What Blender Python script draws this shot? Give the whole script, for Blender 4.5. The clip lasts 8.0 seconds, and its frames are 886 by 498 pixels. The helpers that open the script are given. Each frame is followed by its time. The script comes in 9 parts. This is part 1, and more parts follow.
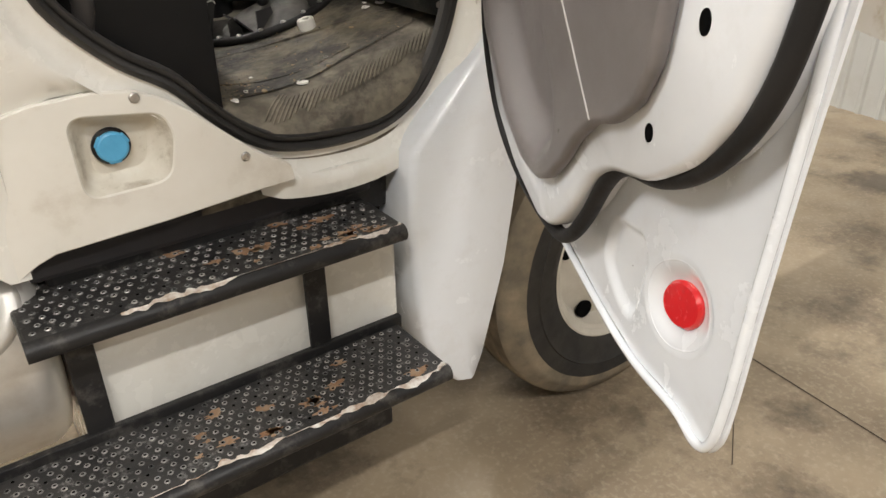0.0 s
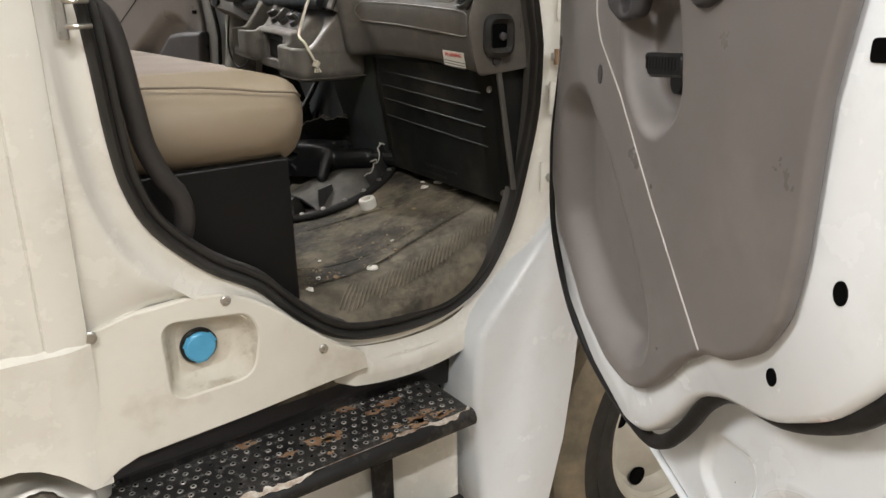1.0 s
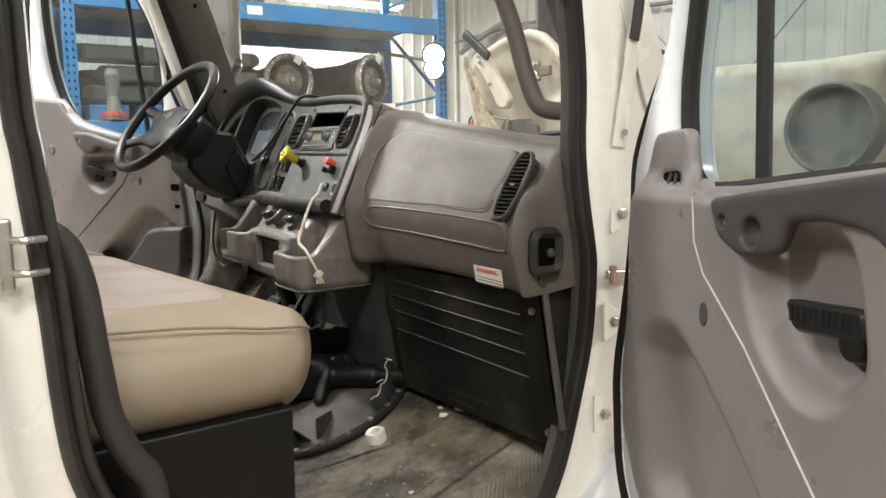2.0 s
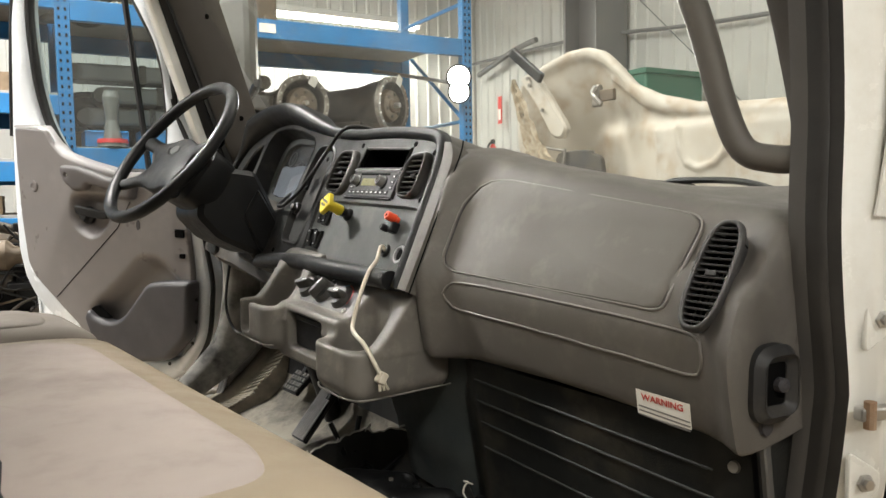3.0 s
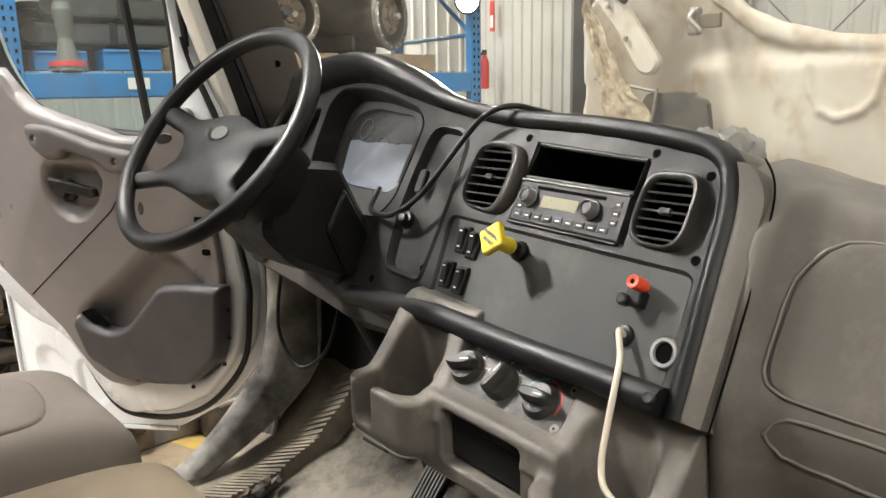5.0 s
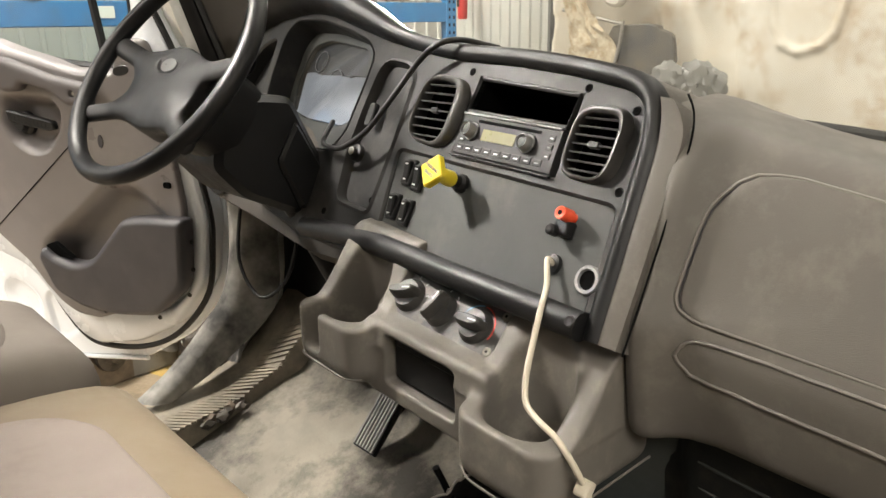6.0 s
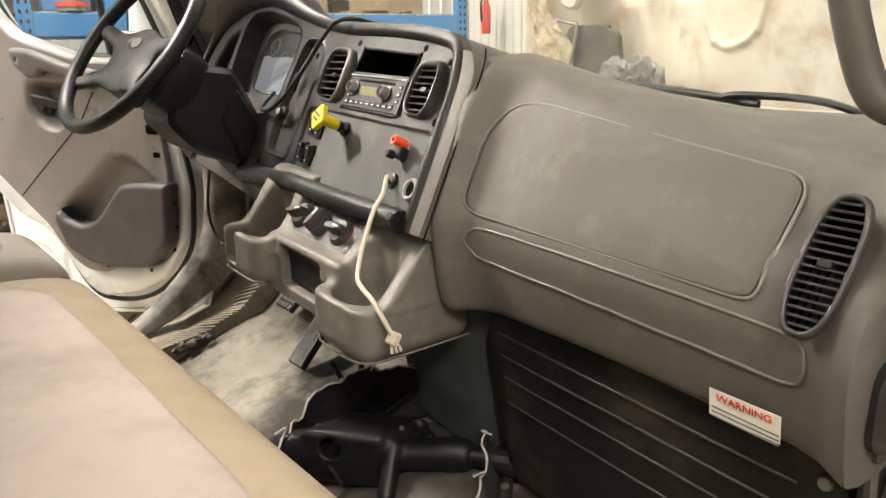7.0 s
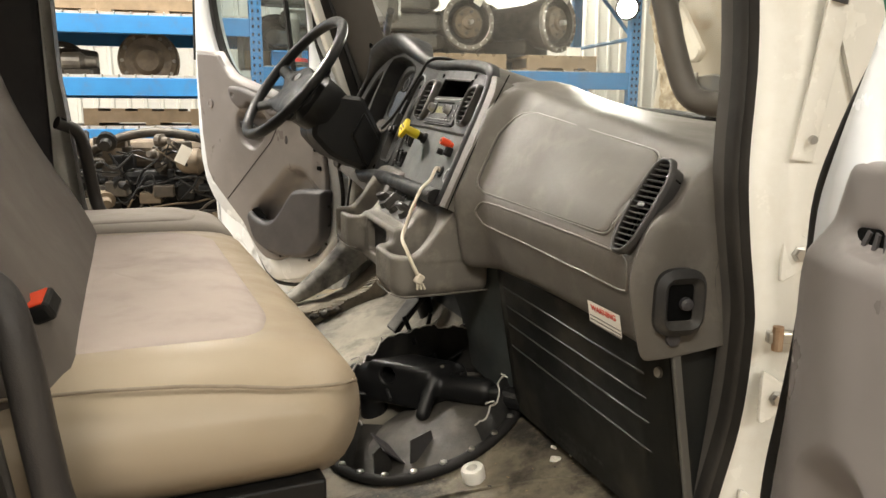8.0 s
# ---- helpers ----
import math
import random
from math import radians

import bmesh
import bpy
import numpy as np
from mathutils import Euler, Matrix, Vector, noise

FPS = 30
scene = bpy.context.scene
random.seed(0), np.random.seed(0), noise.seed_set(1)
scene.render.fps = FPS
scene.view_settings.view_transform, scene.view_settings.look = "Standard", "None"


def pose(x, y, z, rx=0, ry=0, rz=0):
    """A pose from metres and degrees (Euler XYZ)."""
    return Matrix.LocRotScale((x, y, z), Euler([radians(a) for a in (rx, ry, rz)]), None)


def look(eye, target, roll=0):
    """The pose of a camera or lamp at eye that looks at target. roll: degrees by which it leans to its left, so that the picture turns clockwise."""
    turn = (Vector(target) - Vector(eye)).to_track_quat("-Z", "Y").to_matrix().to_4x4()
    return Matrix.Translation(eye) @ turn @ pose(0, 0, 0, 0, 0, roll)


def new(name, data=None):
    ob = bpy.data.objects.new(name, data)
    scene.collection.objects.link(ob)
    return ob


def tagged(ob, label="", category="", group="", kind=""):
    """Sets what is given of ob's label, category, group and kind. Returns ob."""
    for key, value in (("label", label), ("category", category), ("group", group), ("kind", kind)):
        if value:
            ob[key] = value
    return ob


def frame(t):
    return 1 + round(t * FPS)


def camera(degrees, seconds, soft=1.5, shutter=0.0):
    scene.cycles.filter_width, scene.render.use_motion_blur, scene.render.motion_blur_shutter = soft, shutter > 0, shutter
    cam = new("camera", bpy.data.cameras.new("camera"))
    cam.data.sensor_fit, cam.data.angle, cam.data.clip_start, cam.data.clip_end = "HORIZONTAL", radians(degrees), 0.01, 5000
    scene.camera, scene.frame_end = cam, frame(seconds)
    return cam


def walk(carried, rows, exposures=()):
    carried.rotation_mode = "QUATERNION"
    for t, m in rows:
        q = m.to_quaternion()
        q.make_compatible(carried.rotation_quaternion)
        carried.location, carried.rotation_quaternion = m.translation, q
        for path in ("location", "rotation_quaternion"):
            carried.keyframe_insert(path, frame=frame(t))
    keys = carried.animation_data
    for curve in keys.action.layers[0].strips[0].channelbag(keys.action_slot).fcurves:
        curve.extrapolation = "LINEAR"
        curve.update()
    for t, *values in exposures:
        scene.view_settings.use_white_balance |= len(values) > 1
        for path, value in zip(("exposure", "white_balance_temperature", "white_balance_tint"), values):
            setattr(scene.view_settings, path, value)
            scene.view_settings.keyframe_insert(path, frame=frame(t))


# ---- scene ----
cam = camera(61.4, 8.0)
PATH = [
    (0, (0.053, -0.028, 1.555), (1.088, 1.406, 0.622), -0.7),
    (0.3, (-0.007, -0.02, 1.605), (1.014, 1.446, 0.706), -0.7),
    (0.5, (-0.042, -0.003, 1.636), (0.998, 1.479, 0.787), -0.5),
    (1, (-0.037, 0.083, 1.697), (1.065, 1.624, 1.056), -1.0),
    (1.5, (0.004, 0.23, 1.749), (1.189, 1.794, 1.363), -0.9),
    (2, (0.053, 0.402, 1.76), (1.279, 1.969, 1.557), -1.1),
    (2.2, (0.103, 0.504, 1.771), (1.317, 2.082, 1.585), -1.6),
    (3.3, (0.255, 1.057, 1.872), (1.488, 2.625, 1.732), -0.7),
    (3.5, (0.284, 1.167, 1.903), (1.519, 2.732, 1.74), -1.1),
    (4, (0.285, 1.382, 1.938), (1.562, 2.906, 1.728), -1.0),
    (4.2, (0.281, 1.43, 1.958), (1.566, 2.942, 1.712), -1.6),
    (5.3, (0.283, 1.593, 2.015), (1.576, 3.046, 1.549), -0.7),
    (5.5, (0.291, 1.585, 2.02), (1.577, 3.031, 1.514), -0.8),
    (6, (0.3, 1.514, 2.009), (1.6, 2.919, 1.431), -0.8),
    (6.5, (0.318, 1.338, 1.962), (1.623, 2.736, 1.374), -1.0),
    (7, (0.307, 1.1, 1.934), (1.52, 2.601, 1.409), -1.0),
    (7.5, (0.36, 0.842, 1.888), (1.291, 2.563, 1.474), -0.3),
    (8, (0.356, 0.583, 1.858), (1.127, 2.392, 1.494), 0.2),
]
walk(cam, [(t, look(eye, target, roll)) for t, eye, target, roll in PATH], exposures=[(0, -0.17, 6350, 10), (1.0, -0.22, 6250, 9), (1.5, 0.09, 6250, 8), (2.2, 0.17, 6250, 8), (3.3, 0.0, 6350, 7), (4.2, 0.0, 6400, 8), (5.3, 0.15, 6450, 10), (6, 0.28, 6650, 9), (6.5, 0.42, 6750, 9), (7, 0.50, 6850, 9), (7.5, 0.40, 6850, 8), (8, 0.24, 6850, 8)])

# ---- light ----
world = bpy.data.worlds.new("hall_air")
scene.world = world
world.use_nodes = True
world.node_tree.nodes["Background"].inputs[0].default_value = (0.8, 0.85, 0.9, 1)
world.node_tree.nodes["Background"].inputs[1].default_value = 0.02

HALL = Matrix.Rotation(radians(-8.6), 4, "Z")


def hall(p):
    return HALL @ Vector(p)


# ---- materials ----
def material(name, color, rough=0.5, metal=0.0, second=None, scale=8.0, amount=0.5, grain=None,
             grain_scale=300.0, bump=0.0, bump_scale=200.0, coat=0.0, stain=None, stain_scale=3.0,
             stain_amount=0.4, stain_lo=0.52, random=0.0, rough_var=0.1, specular=0.5):
    m = bpy.data.materials.new(name)
    m.use_nodes = True
    nt = m.node_tree
    b = nt.nodes["Principled BSDF"]
    b.inputs["Roughness"].default_value = rough
    b.inputs["Metallic"].default_value = metal
    b.inputs["Coat Weight"].default_value = coat
    b.inputs["Specular IOR Level"].default_value = specular
    b.inputs["Coat Roughness"].default_value = 0.12
    tc = nt.nodes.new("ShaderNodeTexCoord")

    def noisy(s, detail=4.0, rgh=0.6):
        n = nt.nodes.new("ShaderNodeTexNoise")
        n.inputs["Scale"].default_value = s
        n.inputs["Detail"].default_value = detail
        n.inputs["Roughness"].default_value = rgh
        nt.links.new(tc.outputs["Object"], n.inputs["Vector"])
        return n.outputs["Fac"]

    def ramp(fac, lo, hi):
        r = nt.nodes.new("ShaderNodeMapRange")
        r.inputs["From Min"].default_value = lo
        r.inputs["From Max"].default_value = hi
        nt.links.new(fac, r.inputs["Value"])
        return r.outputs["Result"]

    def mix(a, bcol, fac, strength):
        x = nt.nodes.new("ShaderNodeMix")
        x.data_type = "RGBA"
        mul = nt.nodes.new("ShaderNodeMath")
        mul.operation = "MULTIPLY"
        mul.inputs[1].default_value = strength
        nt.links.new(fac, mul.inputs[0])
        nt.links.new(mul.outputs[0], x.inputs["Factor"])
        if isinstance(a, tuple):
            x.inputs["A"].default_value = (*a, 1)
        else:
            nt.links.new(a, x.inputs["A"])
        x.inputs["B"].default_value = (*bcol, 1)
        return x.outputs["Result"]

    col = color
    big = noisy(scale)
    second = second or tuple(c * 0.75 for c in color)
    col = mix(col, second, ramp(big, 0.35, 0.7), amount)
    if grain:
        col = mix(col, grain, ramp(noisy(grain_scale, 2.0), 0.5, 0.75), 0.5)
    if stain:
        col = mix(col, stain, ramp(noisy(stain_scale, 8.0, 0.7), stain_lo, stain_lo + 0.14), stain_amount)
    if random:
        oi = nt.nodes.new("ShaderNodeObjectInfo")
        col = mix(col, tuple(c * 0.5 for c in color), oi.outputs["Random"], random)
    nt.links.new(col, b.inputs["Base Color"])
    rr = nt.nodes.new("ShaderNodeMapRange")
    rr.inputs["From Min"].default_value, rr.inputs["From Max"].default_value = 0.3, 0.7
    rr.inputs["To Min"].default_value, rr.inputs["To Max"].default_value = max(rough - rough_var, 0.02), min(rough + rough_var, 1)
    nt.links.new(noisy(scale * 2.7, 5.0), rr.inputs["Value"])
    nt.links.new(rr.outputs["Result"], b.inputs["Roughness"])
    if bump:
        bp = nt.nodes.new("ShaderNodeBump")
        bp.inputs["Strength"].default_value = bump
        bp.inputs["Distance"].default_value = 0.002
        nt.links.new(noisy(bump_scale, 3.0), bp.inputs["Height"])
        nt.links.new(bp.outputs["Normal"], b.inputs["Normal"])
    return m


def emitter(name, color, strength):
    m = bpy.data.materials.new(name)
    m.use_nodes = True
    b = m.node_tree.nodes["Principled BSDF"]
    b.inputs["Base Color"].default_value = (*color, 1)
    b.inputs["Emission Color"].default_value = (*color, 1)
    b.inputs["Emission Strength"].default_value = strength
    return m


def pane_material(name, tint, dust):
    """A thin pane: clear, with a gloss and some dust on it."""
    m = bpy.data.materials.new(name)
    m.use_nodes = True
    nt = m.node_tree
    nt.nodes.clear()
    out = nt.nodes.new("ShaderNodeOutputMaterial")
    clear = nt.nodes.new("ShaderNodeBsdfTransparent")
    clear.inputs[0].default_value = (*tint, 1)
    gloss = nt.nodes.new("ShaderNodeBsdfGlossy")
    gloss.inputs["Roughness"].default_value = 0.03
    facing = nt.nodes.new("ShaderNodeLayerWeight")
    facing.inputs[0].default_value = 0.5
    power = nt.nodes.new("ShaderNodeMath")
    power.operation = "POWER"
    power.inputs[1].default_value = 4.0
    nt.links.new(facing.outputs["Facing"], power.inputs[0])
    fres = nt.nodes.new("ShaderNodeMapRange")
    fres.inputs["To Min"].default_value, fres.inputs["To Max"].default_value = 0.04, 0.6
    nt.links.new(power.outputs[0], fres.inputs["Value"])
    a = nt.nodes.new("ShaderNodeMixShader")
    nt.links.new(fres.outputs[0], a.inputs[0])
    nt.links.new(clear.outputs[0], a.inputs[1])
    nt.links.new(gloss.outputs[0], a.inputs[2])
    dirt = nt.nodes.new("ShaderNodeBsdfDiffuse")
    dirt.inputs[0].default_value = (0.75, 0.74, 0.7, 1)
    n = nt.nodes.new("ShaderNodeTexNoise")
    n.inputs["Scale"].default_value = 5.0
    n.inputs["Detail"].default_value = 6.0
    tc = nt.nodes.new("ShaderNodeTexCoord")
    nt.links.new(tc.outputs["Object"], n.inputs["Vector"])
    r = nt.nodes.new("ShaderNodeMapRange")
    r.inputs["From Min"].default_value, r.inputs["From Max"].default_value = 0.3, 0.75
    r.inputs["To Min"].default_value, r.inputs["To Max"].default_value = dust * 0.4, dust * 1.6
    nt.links.new(n.outputs["Fac"], r.inputs["Value"])
    c = nt.nodes.new("ShaderNodeMixShader")
    nt.links.new(r.outputs["Result"], c.inputs[0])
    nt.links.new(a.outputs[0], c.inputs[1])
    nt.links.new(dirt.outputs[0], c.inputs[2])
    nt.links.new(c.outputs[0], out.inputs[0])
    return m


WHITE = material("white_paint", (0.80, 0.79, 0.74), 0.24, second=(0.74, 0.72, 0.66), scale=5, amount=0.5, coat=0.6,
                 stain=(0.50, 0.43, 0.32), stain_scale=9, stain_amount=0.16, bump=0.03, bump_scale=30)
WHITE_DOOR = material("white_door_paint", (0.77, 0.80, 0.84), 0.22, second=(0.71, 0.73, 0.75), scale=4, amount=0.5, coat=0.6,
                      stain=(0.45, 0.42, 0.38), stain_scale=12, stain_amount=0.10, bump=0.02, bump_scale=30)
FAIRING = material("white_plastic", (0.76, 0.74, 0.68), 0.42, second=(0.66, 0.63, 0.56), scale=6, amount=0.6,
                   stain=(0.42, 0.36, 0.27), stain_scale=6, stain_amount=0.3, bump=0.1, bump_scale=120)
RUBBER = material("black_rubber", (0.010, 0.0095, 0.0095), 0.6, specular=0.3, second=(0.022, 0.020, 0.019), scale=9, amount=0.6, bump=0.2, bump_scale=90)
TRIM = material("taupe_plastic", (0.098, 0.089, 0.079), 0.46, second=(0.128, 0.117, 0.102), scale=4, amount=0.6, specular=0.26, bump=0.25, bump_scale=900,
                stain=(0.26, 0.235, 0.195), stain_scale=17, stain_amount=0.16)
# lighter than TRIM: wear plus the highlight on edges, painted into the colour
TRIM_EDGE = material("worn_highlit_taupe_edge", (0.150, 0.136, 0.119), 0.42, second=(0.125, 0.114, 0.10), scale=6, amount=0.6)
DOOR_TRIM = material("door_panel_plastic", (0.154, 0.139, 0.135), 0.36, second=(0.194, 0.176, 0.170), scale=3.5, amount=0.7, bump=0.25, bump_scale=900,
                     stain=(0.30, 0.27, 0.25), stain_scale=4, stain_amount=0.2)
DARK_TRIM = material("dark_plastic", (0.04, 0.038, 0.041), 0.55, specular=0.3, second=(0.065, 0.06, 0.06), scale=6, amount=0.6, bump=0.2, bump_scale=800)
BEZEL = material("charcoal_bezel", (0.020, 0.020, 0.0205), 0.46, specular=0.28, second=(0.034, 0.033, 0.032), scale=7, amount=0.6, bump=0.15, bump_scale=900,
                 stain=(0.2, 0.18, 0.15), stain_scale=9, stain_amount=0.15)
PANEL = material("grey_switch_panel", (0.066, 0.070, 0.070), 0.6, specular=0.2, second=(0.092, 0.094, 0.090), scale=8, amount=0.5, bump=0.1, bump_scale=900,
                 stain=(0.22, 0.2, 0.17), stain_scale=12, stain_amount=0.12)
BLACK = material("black_plastic", (0.007, 0.007, 0.0075), 0.42, second=(0.013, 0.013, 0.013), scale=9, specular=0.3, amount=0.6, bump=0.15, bump_scale=700)
# near-black: shade of holes, gaps and wells put into colour; also black screws
VOID = material("black_and_hollow_shade", (0.004, 0.004, 0.004), 0.9, scale=9, specular=0.03)
KICK = material("black_kick_panel", (0.007, 0.008, 0.0078), 0.42, specular=0.24, second=(0.020, 0.020, 0.018), scale=5, amount=0.7, bump=0.3, bump_scale=500,
                stain=(0.13, 0.11, 0.08), stain_scale=6, stain_amount=0.25)
VINYL = material("beige_vinyl", (0.31, 0.252, 0.182), 0.45, specular=0.35, second=(0.33, 0.275, 0.208), scale=5, amount=0.6,
                 stain=(0.22, 0.17, 0.11), stain_scale=4, stain_amount=0.3)
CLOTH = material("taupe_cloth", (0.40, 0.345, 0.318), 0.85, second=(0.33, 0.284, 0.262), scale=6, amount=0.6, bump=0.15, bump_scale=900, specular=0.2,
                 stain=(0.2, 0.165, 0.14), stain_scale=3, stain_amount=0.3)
FLOORMAT = material("worn_rubber_floor", (0.17, 0.152, 0.122), 0.8, second=(0.31, 0.28, 0.225), scale=6, amount=0.8, bump=0.5, bump_scale=160,
                    stain=(0.035, 0.032, 0.028), stain_scale=3.2, stain_amount=0.88, stain_lo=0.46)
FELT = material("teal_grey_felt", (0.035, 0.043, 0.042), 0.9, second=(0.06, 0.062, 0.056), scale=8, amount=0.7, bump=0.4, bump_scale=300)
METAL = material("bare_steel", (0.55, 0.54, 0.52), 0.35, 1.0, second=(0.4, 0.37, 0.33), scale=20, amount=0.6)
BLACK_STEEL = material("black_painted_steel", (0.011, 0.011, 0.012), 0.45, specular=0.35, second=(0.03, 0.028, 0.026), scale=12, amount=0.5, bump=0.2, bump_scale=200,
                       stain=(0.22, 0.20, 0.18), stain_scale=16, stain_amount=0.25)
TREAD = material("worn_step_tread", (0.018, 0.018, 0.019), 0.45, second=(0.06, 0.056, 0.052), scale=16, amount=0.7, bump=0.4, bump_scale=150,
                 stain=(0.34, 0.33, 0.32), stain_scale=48, stain_amount=0.6, stain_lo=0.55)
WORN_EDGE = material("worn_bare_edge", (0.72, 0.70, 0.66), 0.5, second=(0.27, 0.14, 0.06), scale=34, amount=1.0, bump=0.3, bump_scale=150)
RUST = material("rust_patch", (0.27, 0.14, 0.07), 0.75, second=(0.42, 0.32, 0.22), scale=30, amount=0.8, bump=0.5, bump_scale=200)
TYRE = material("tyre_rubber", (0.016, 0.0155, 0.015), 0.7, second=(0.035, 0.030, 0.024), scale=6, amount=0.6, bump=0.3, bump_scale=150)
TYRE_TREAD = material("dusty_tyre_tread", (0.24, 0.19, 0.125), 0.85, second=(0.08, 0.065, 0.045), scale=12, amount=0.8, bump=0.3, bump_scale=120)
RIM = material("cream_wheel_paint", (0.58, 0.55, 0.48), 0.45, second=(0.4, 0.36, 0.3), scale=8, amount=0.6)
RED = material("red_reflector", (0.72, 0.015, 0.02), 0.22, second=(0.6, 0.01, 0.015), scale=40, amount=0.5, coat=0.6)
BLUE_CAP = material("blue_plastic_cap", (0.10, 0.40, 0.66), 0.4, second=(0.06, 0.3, 0.55), scale=30, amount=0.6)
RED_PLASTIC = material("red_plastic", (0.75, 0.08, 0.03), 0.35, scale=30, amount=0.3)
YELLOW = material("yellow_plastic", (0.72, 0.56, 0.03), 0.4, second=(0.6, 0.45, 0.02), scale=30, amount=0.4)
CABLE = material("cream_cable", (0.55, 0.50, 0.40), 0.5, second=(0.45, 0.4, 0.31), scale=40, amount=0.5)
CABLE_DARK = material("black_cable", (0.012, 0.012, 0.012), 0.4, scale=40)
RADIO = material("radio_face", (0.035, 0.035, 0.037), 0.5, specular=0.2, second=(0.05, 0.05, 0.05), scale=30, amount=0.5)
LCD = material("radio_display", (0.15, 0.145, 0.06), 0.35, specular=0.2, second=(0.12, 0.115, 0.045), scale=30)
SILVER = material("silver_knob", (0.30, 0.30, 0.30), 0.5, 0.3, specular=0.3, second=(0.2, 0.2, 0.2), scale=60)
LABEL = material("paper_label", (0.78, 0.76, 0.70), 0.6, second=(0.7, 0.67, 0.6), scale=30)
PRINT_RED = material("red_print", (0.55, 0.05, 0.035), 0.6, scale=30)
PRINT = material("grey_print", (0.22, 0.21, 0.2), 0.6, scale=30)
PRINT_WHITE = material("white_print", (0.7, 0.7, 0.7), 0.6, scale=30)
CONCRETE = material("concrete_floor", (0.33, 0.262, 0.180), 0.42, second=(0.185, 0.142, 0.095), scale=2.4, amount=0.95, grain=(0.42, 0.35, 0.26), grain_scale=60,
                    bump=0.15, bump_scale=60, stain=(0.050, 0.038, 0.027), stain_scale=2.0, stain_amount=0.75, stain_lo=0.52)
CORRUGATED = material("grey_metal_cladding", (0.50, 0.50, 0.47), 0.45, second=(0.43, 0.42, 0.39), scale=1.2, amount=0.6,
                      stain=(0.35, 0.32, 0.27), stain_scale=2.5, stain_amount=0.3)
CEILING = material("white_ceiling_liner", (0.62, 0.61, 0.58), 0.7, scale=1.5)
STEEL_GREY = material("grey_structural_steel", (0.13, 0.13, 0.13), 0.55, second=(0.18, 0.175, 0.17), scale=3, amount=0.6)
RACK_BLUE = material("blue_rack_paint", (0.020, 0.180, 0.43), 0.42, second=(0.014, 0.130, 0.33), scale=5, amount=0.6, stain=(0.12, 0.12, 0.12), stain_scale=10, stain_amount=0.25)
PARTICLE = material("grey_shelf_board", (0.36, 0.33, 0.29), 0.8, second=(0.25, 0.22, 0.18), scale=6, amount=0.7)
CAST = material("cast_aluminium", (0.27, 0.25, 0.22), 0.5, 0.55, second=(0.12, 0.105, 0.09), scale=9, amount=0.8, bump=0.4, bump_scale=90,
                stain=(0.07, 0.055, 0.04), stain_scale=7, stain_amount=0.6)
GREASY = material("greasy_black_iron", (0.045, 0.04, 0.034), 0.5, 0.35, second=(0.12, 0.10, 0.08), scale=14, amount=0.7, bump=0.5, bump_scale=120)
TAN_CAST = material("dusty_tan_casting", (0.155, 0.118, 0.08), 0.7, second=(0.06, 0.046, 0.034), scale=12, amount=0.8, bump=0.4, bump_scale=90)
WOOD = material("pallet_wood", (0.26, 0.19, 0.12), 0.8, second=(0.17, 0.12, 0.07), scale=10, amount=0.8, bump=0.4, bump_scale=120)
HOOD = material("dusty_cream_fibreglass", (0.52, 0.485, 0.425), 0.6, second=(0.43, 0.37, 0.285), scale=2.6, amount=0.85, bump=0.25, bump_scale=60,
                stain=(0.30, 0.205, 0.115), stain_scale=5.5, stain_amount=0.6, stain_lo=0.50)
FOAM = material("crumbling_tan_insulation", (0.46, 0.40, 0.30), 0.9, second=(0.24, 0.17, 0.095), scale=38, amount=1.0, bump=1.0, bump_scale=110)
GREEN = material("green_paint", (0.03, 0.13, 0.08), 0.5, scale=6)
FIRE_RED = material("red_paint", (0.60, 0.035, 0.03), 0.4, scale=6)
CARDBOARD = material("brown_cardboard", (0.35, 0.25, 0.15), 0.85, second=(0.28, 0.2, 0.12), scale=8)
WRAP = material("grey_plastic_wrap", (0.16, 0.155, 0.14), 0.35, second=(0.12, 0.115, 0.105), scale=6, amount=0.8, bump=0.8, bump_scale=20)
HEADLINER = material("taupe_headliner", (0.42, 0.40, 0.37), 0.9, scale=5)
MIRROR_CASE = material("black_mirror_housing", (0.02, 0.02, 0.02), 0.45, scale=8)
CLUSTER = material("grey_cluster_lens", (0.10, 0.105, 0.11), 0.08, second=(0.13, 0.135, 0.14), scale=6, amount=0.5, coat=1.0)
# pale colour of the painted reflection in the instrument lens
CLUSTER_WHITE = material("gauge_reflection_white", (0.50, 0.54, 0.60), 0.12, second=(0.38, 0.42, 0.48), scale=14, amount=0.9, coat=1.0)
GLASS = pane_material("clear_pane", (0.49, 0.57, 0.57), 0.05)
DUCT = material("dusty_teal_duct", (0.055, 0.068, 0.062), 0.6, second=(0.2, 0.18, 0.14), scale=8, amount=0.7, bump=0.3, bump_scale=80)
DUSTY_GLASS = pane_material("dusty_windscreen", (0.86, 0.88, 0.85), 0.17)
TUBE = emitter("fluorescent_tube", (1.0, 0.93, 0.80), 22)
WORK = emitter("work_lamp_glow", (1.0, 0.97, 0.9), 160)


# ---- mesh tools ----
def part(name, bm, material, parent=None, label="", smooth=0):
    """Links a bmesh as one mesh object, under a thing or under a part. smooth: degrees under which edges are shaded smooth."""
    bmesh.ops.recalc_face_normals(bm, faces=bm.faces)
    me = bpy.data.meshes.new(name)
    bm.to_mesh(me)
    bm.free()
    if smooth:
        me.shade_smooth()
        me.set_sharp_from_angle(angle=radians(smooth))
    me.materials.append(material)
    ob = new(name, me)
    if parent is not None:
        ob.parent = parent
    return tagged(ob, label=label)


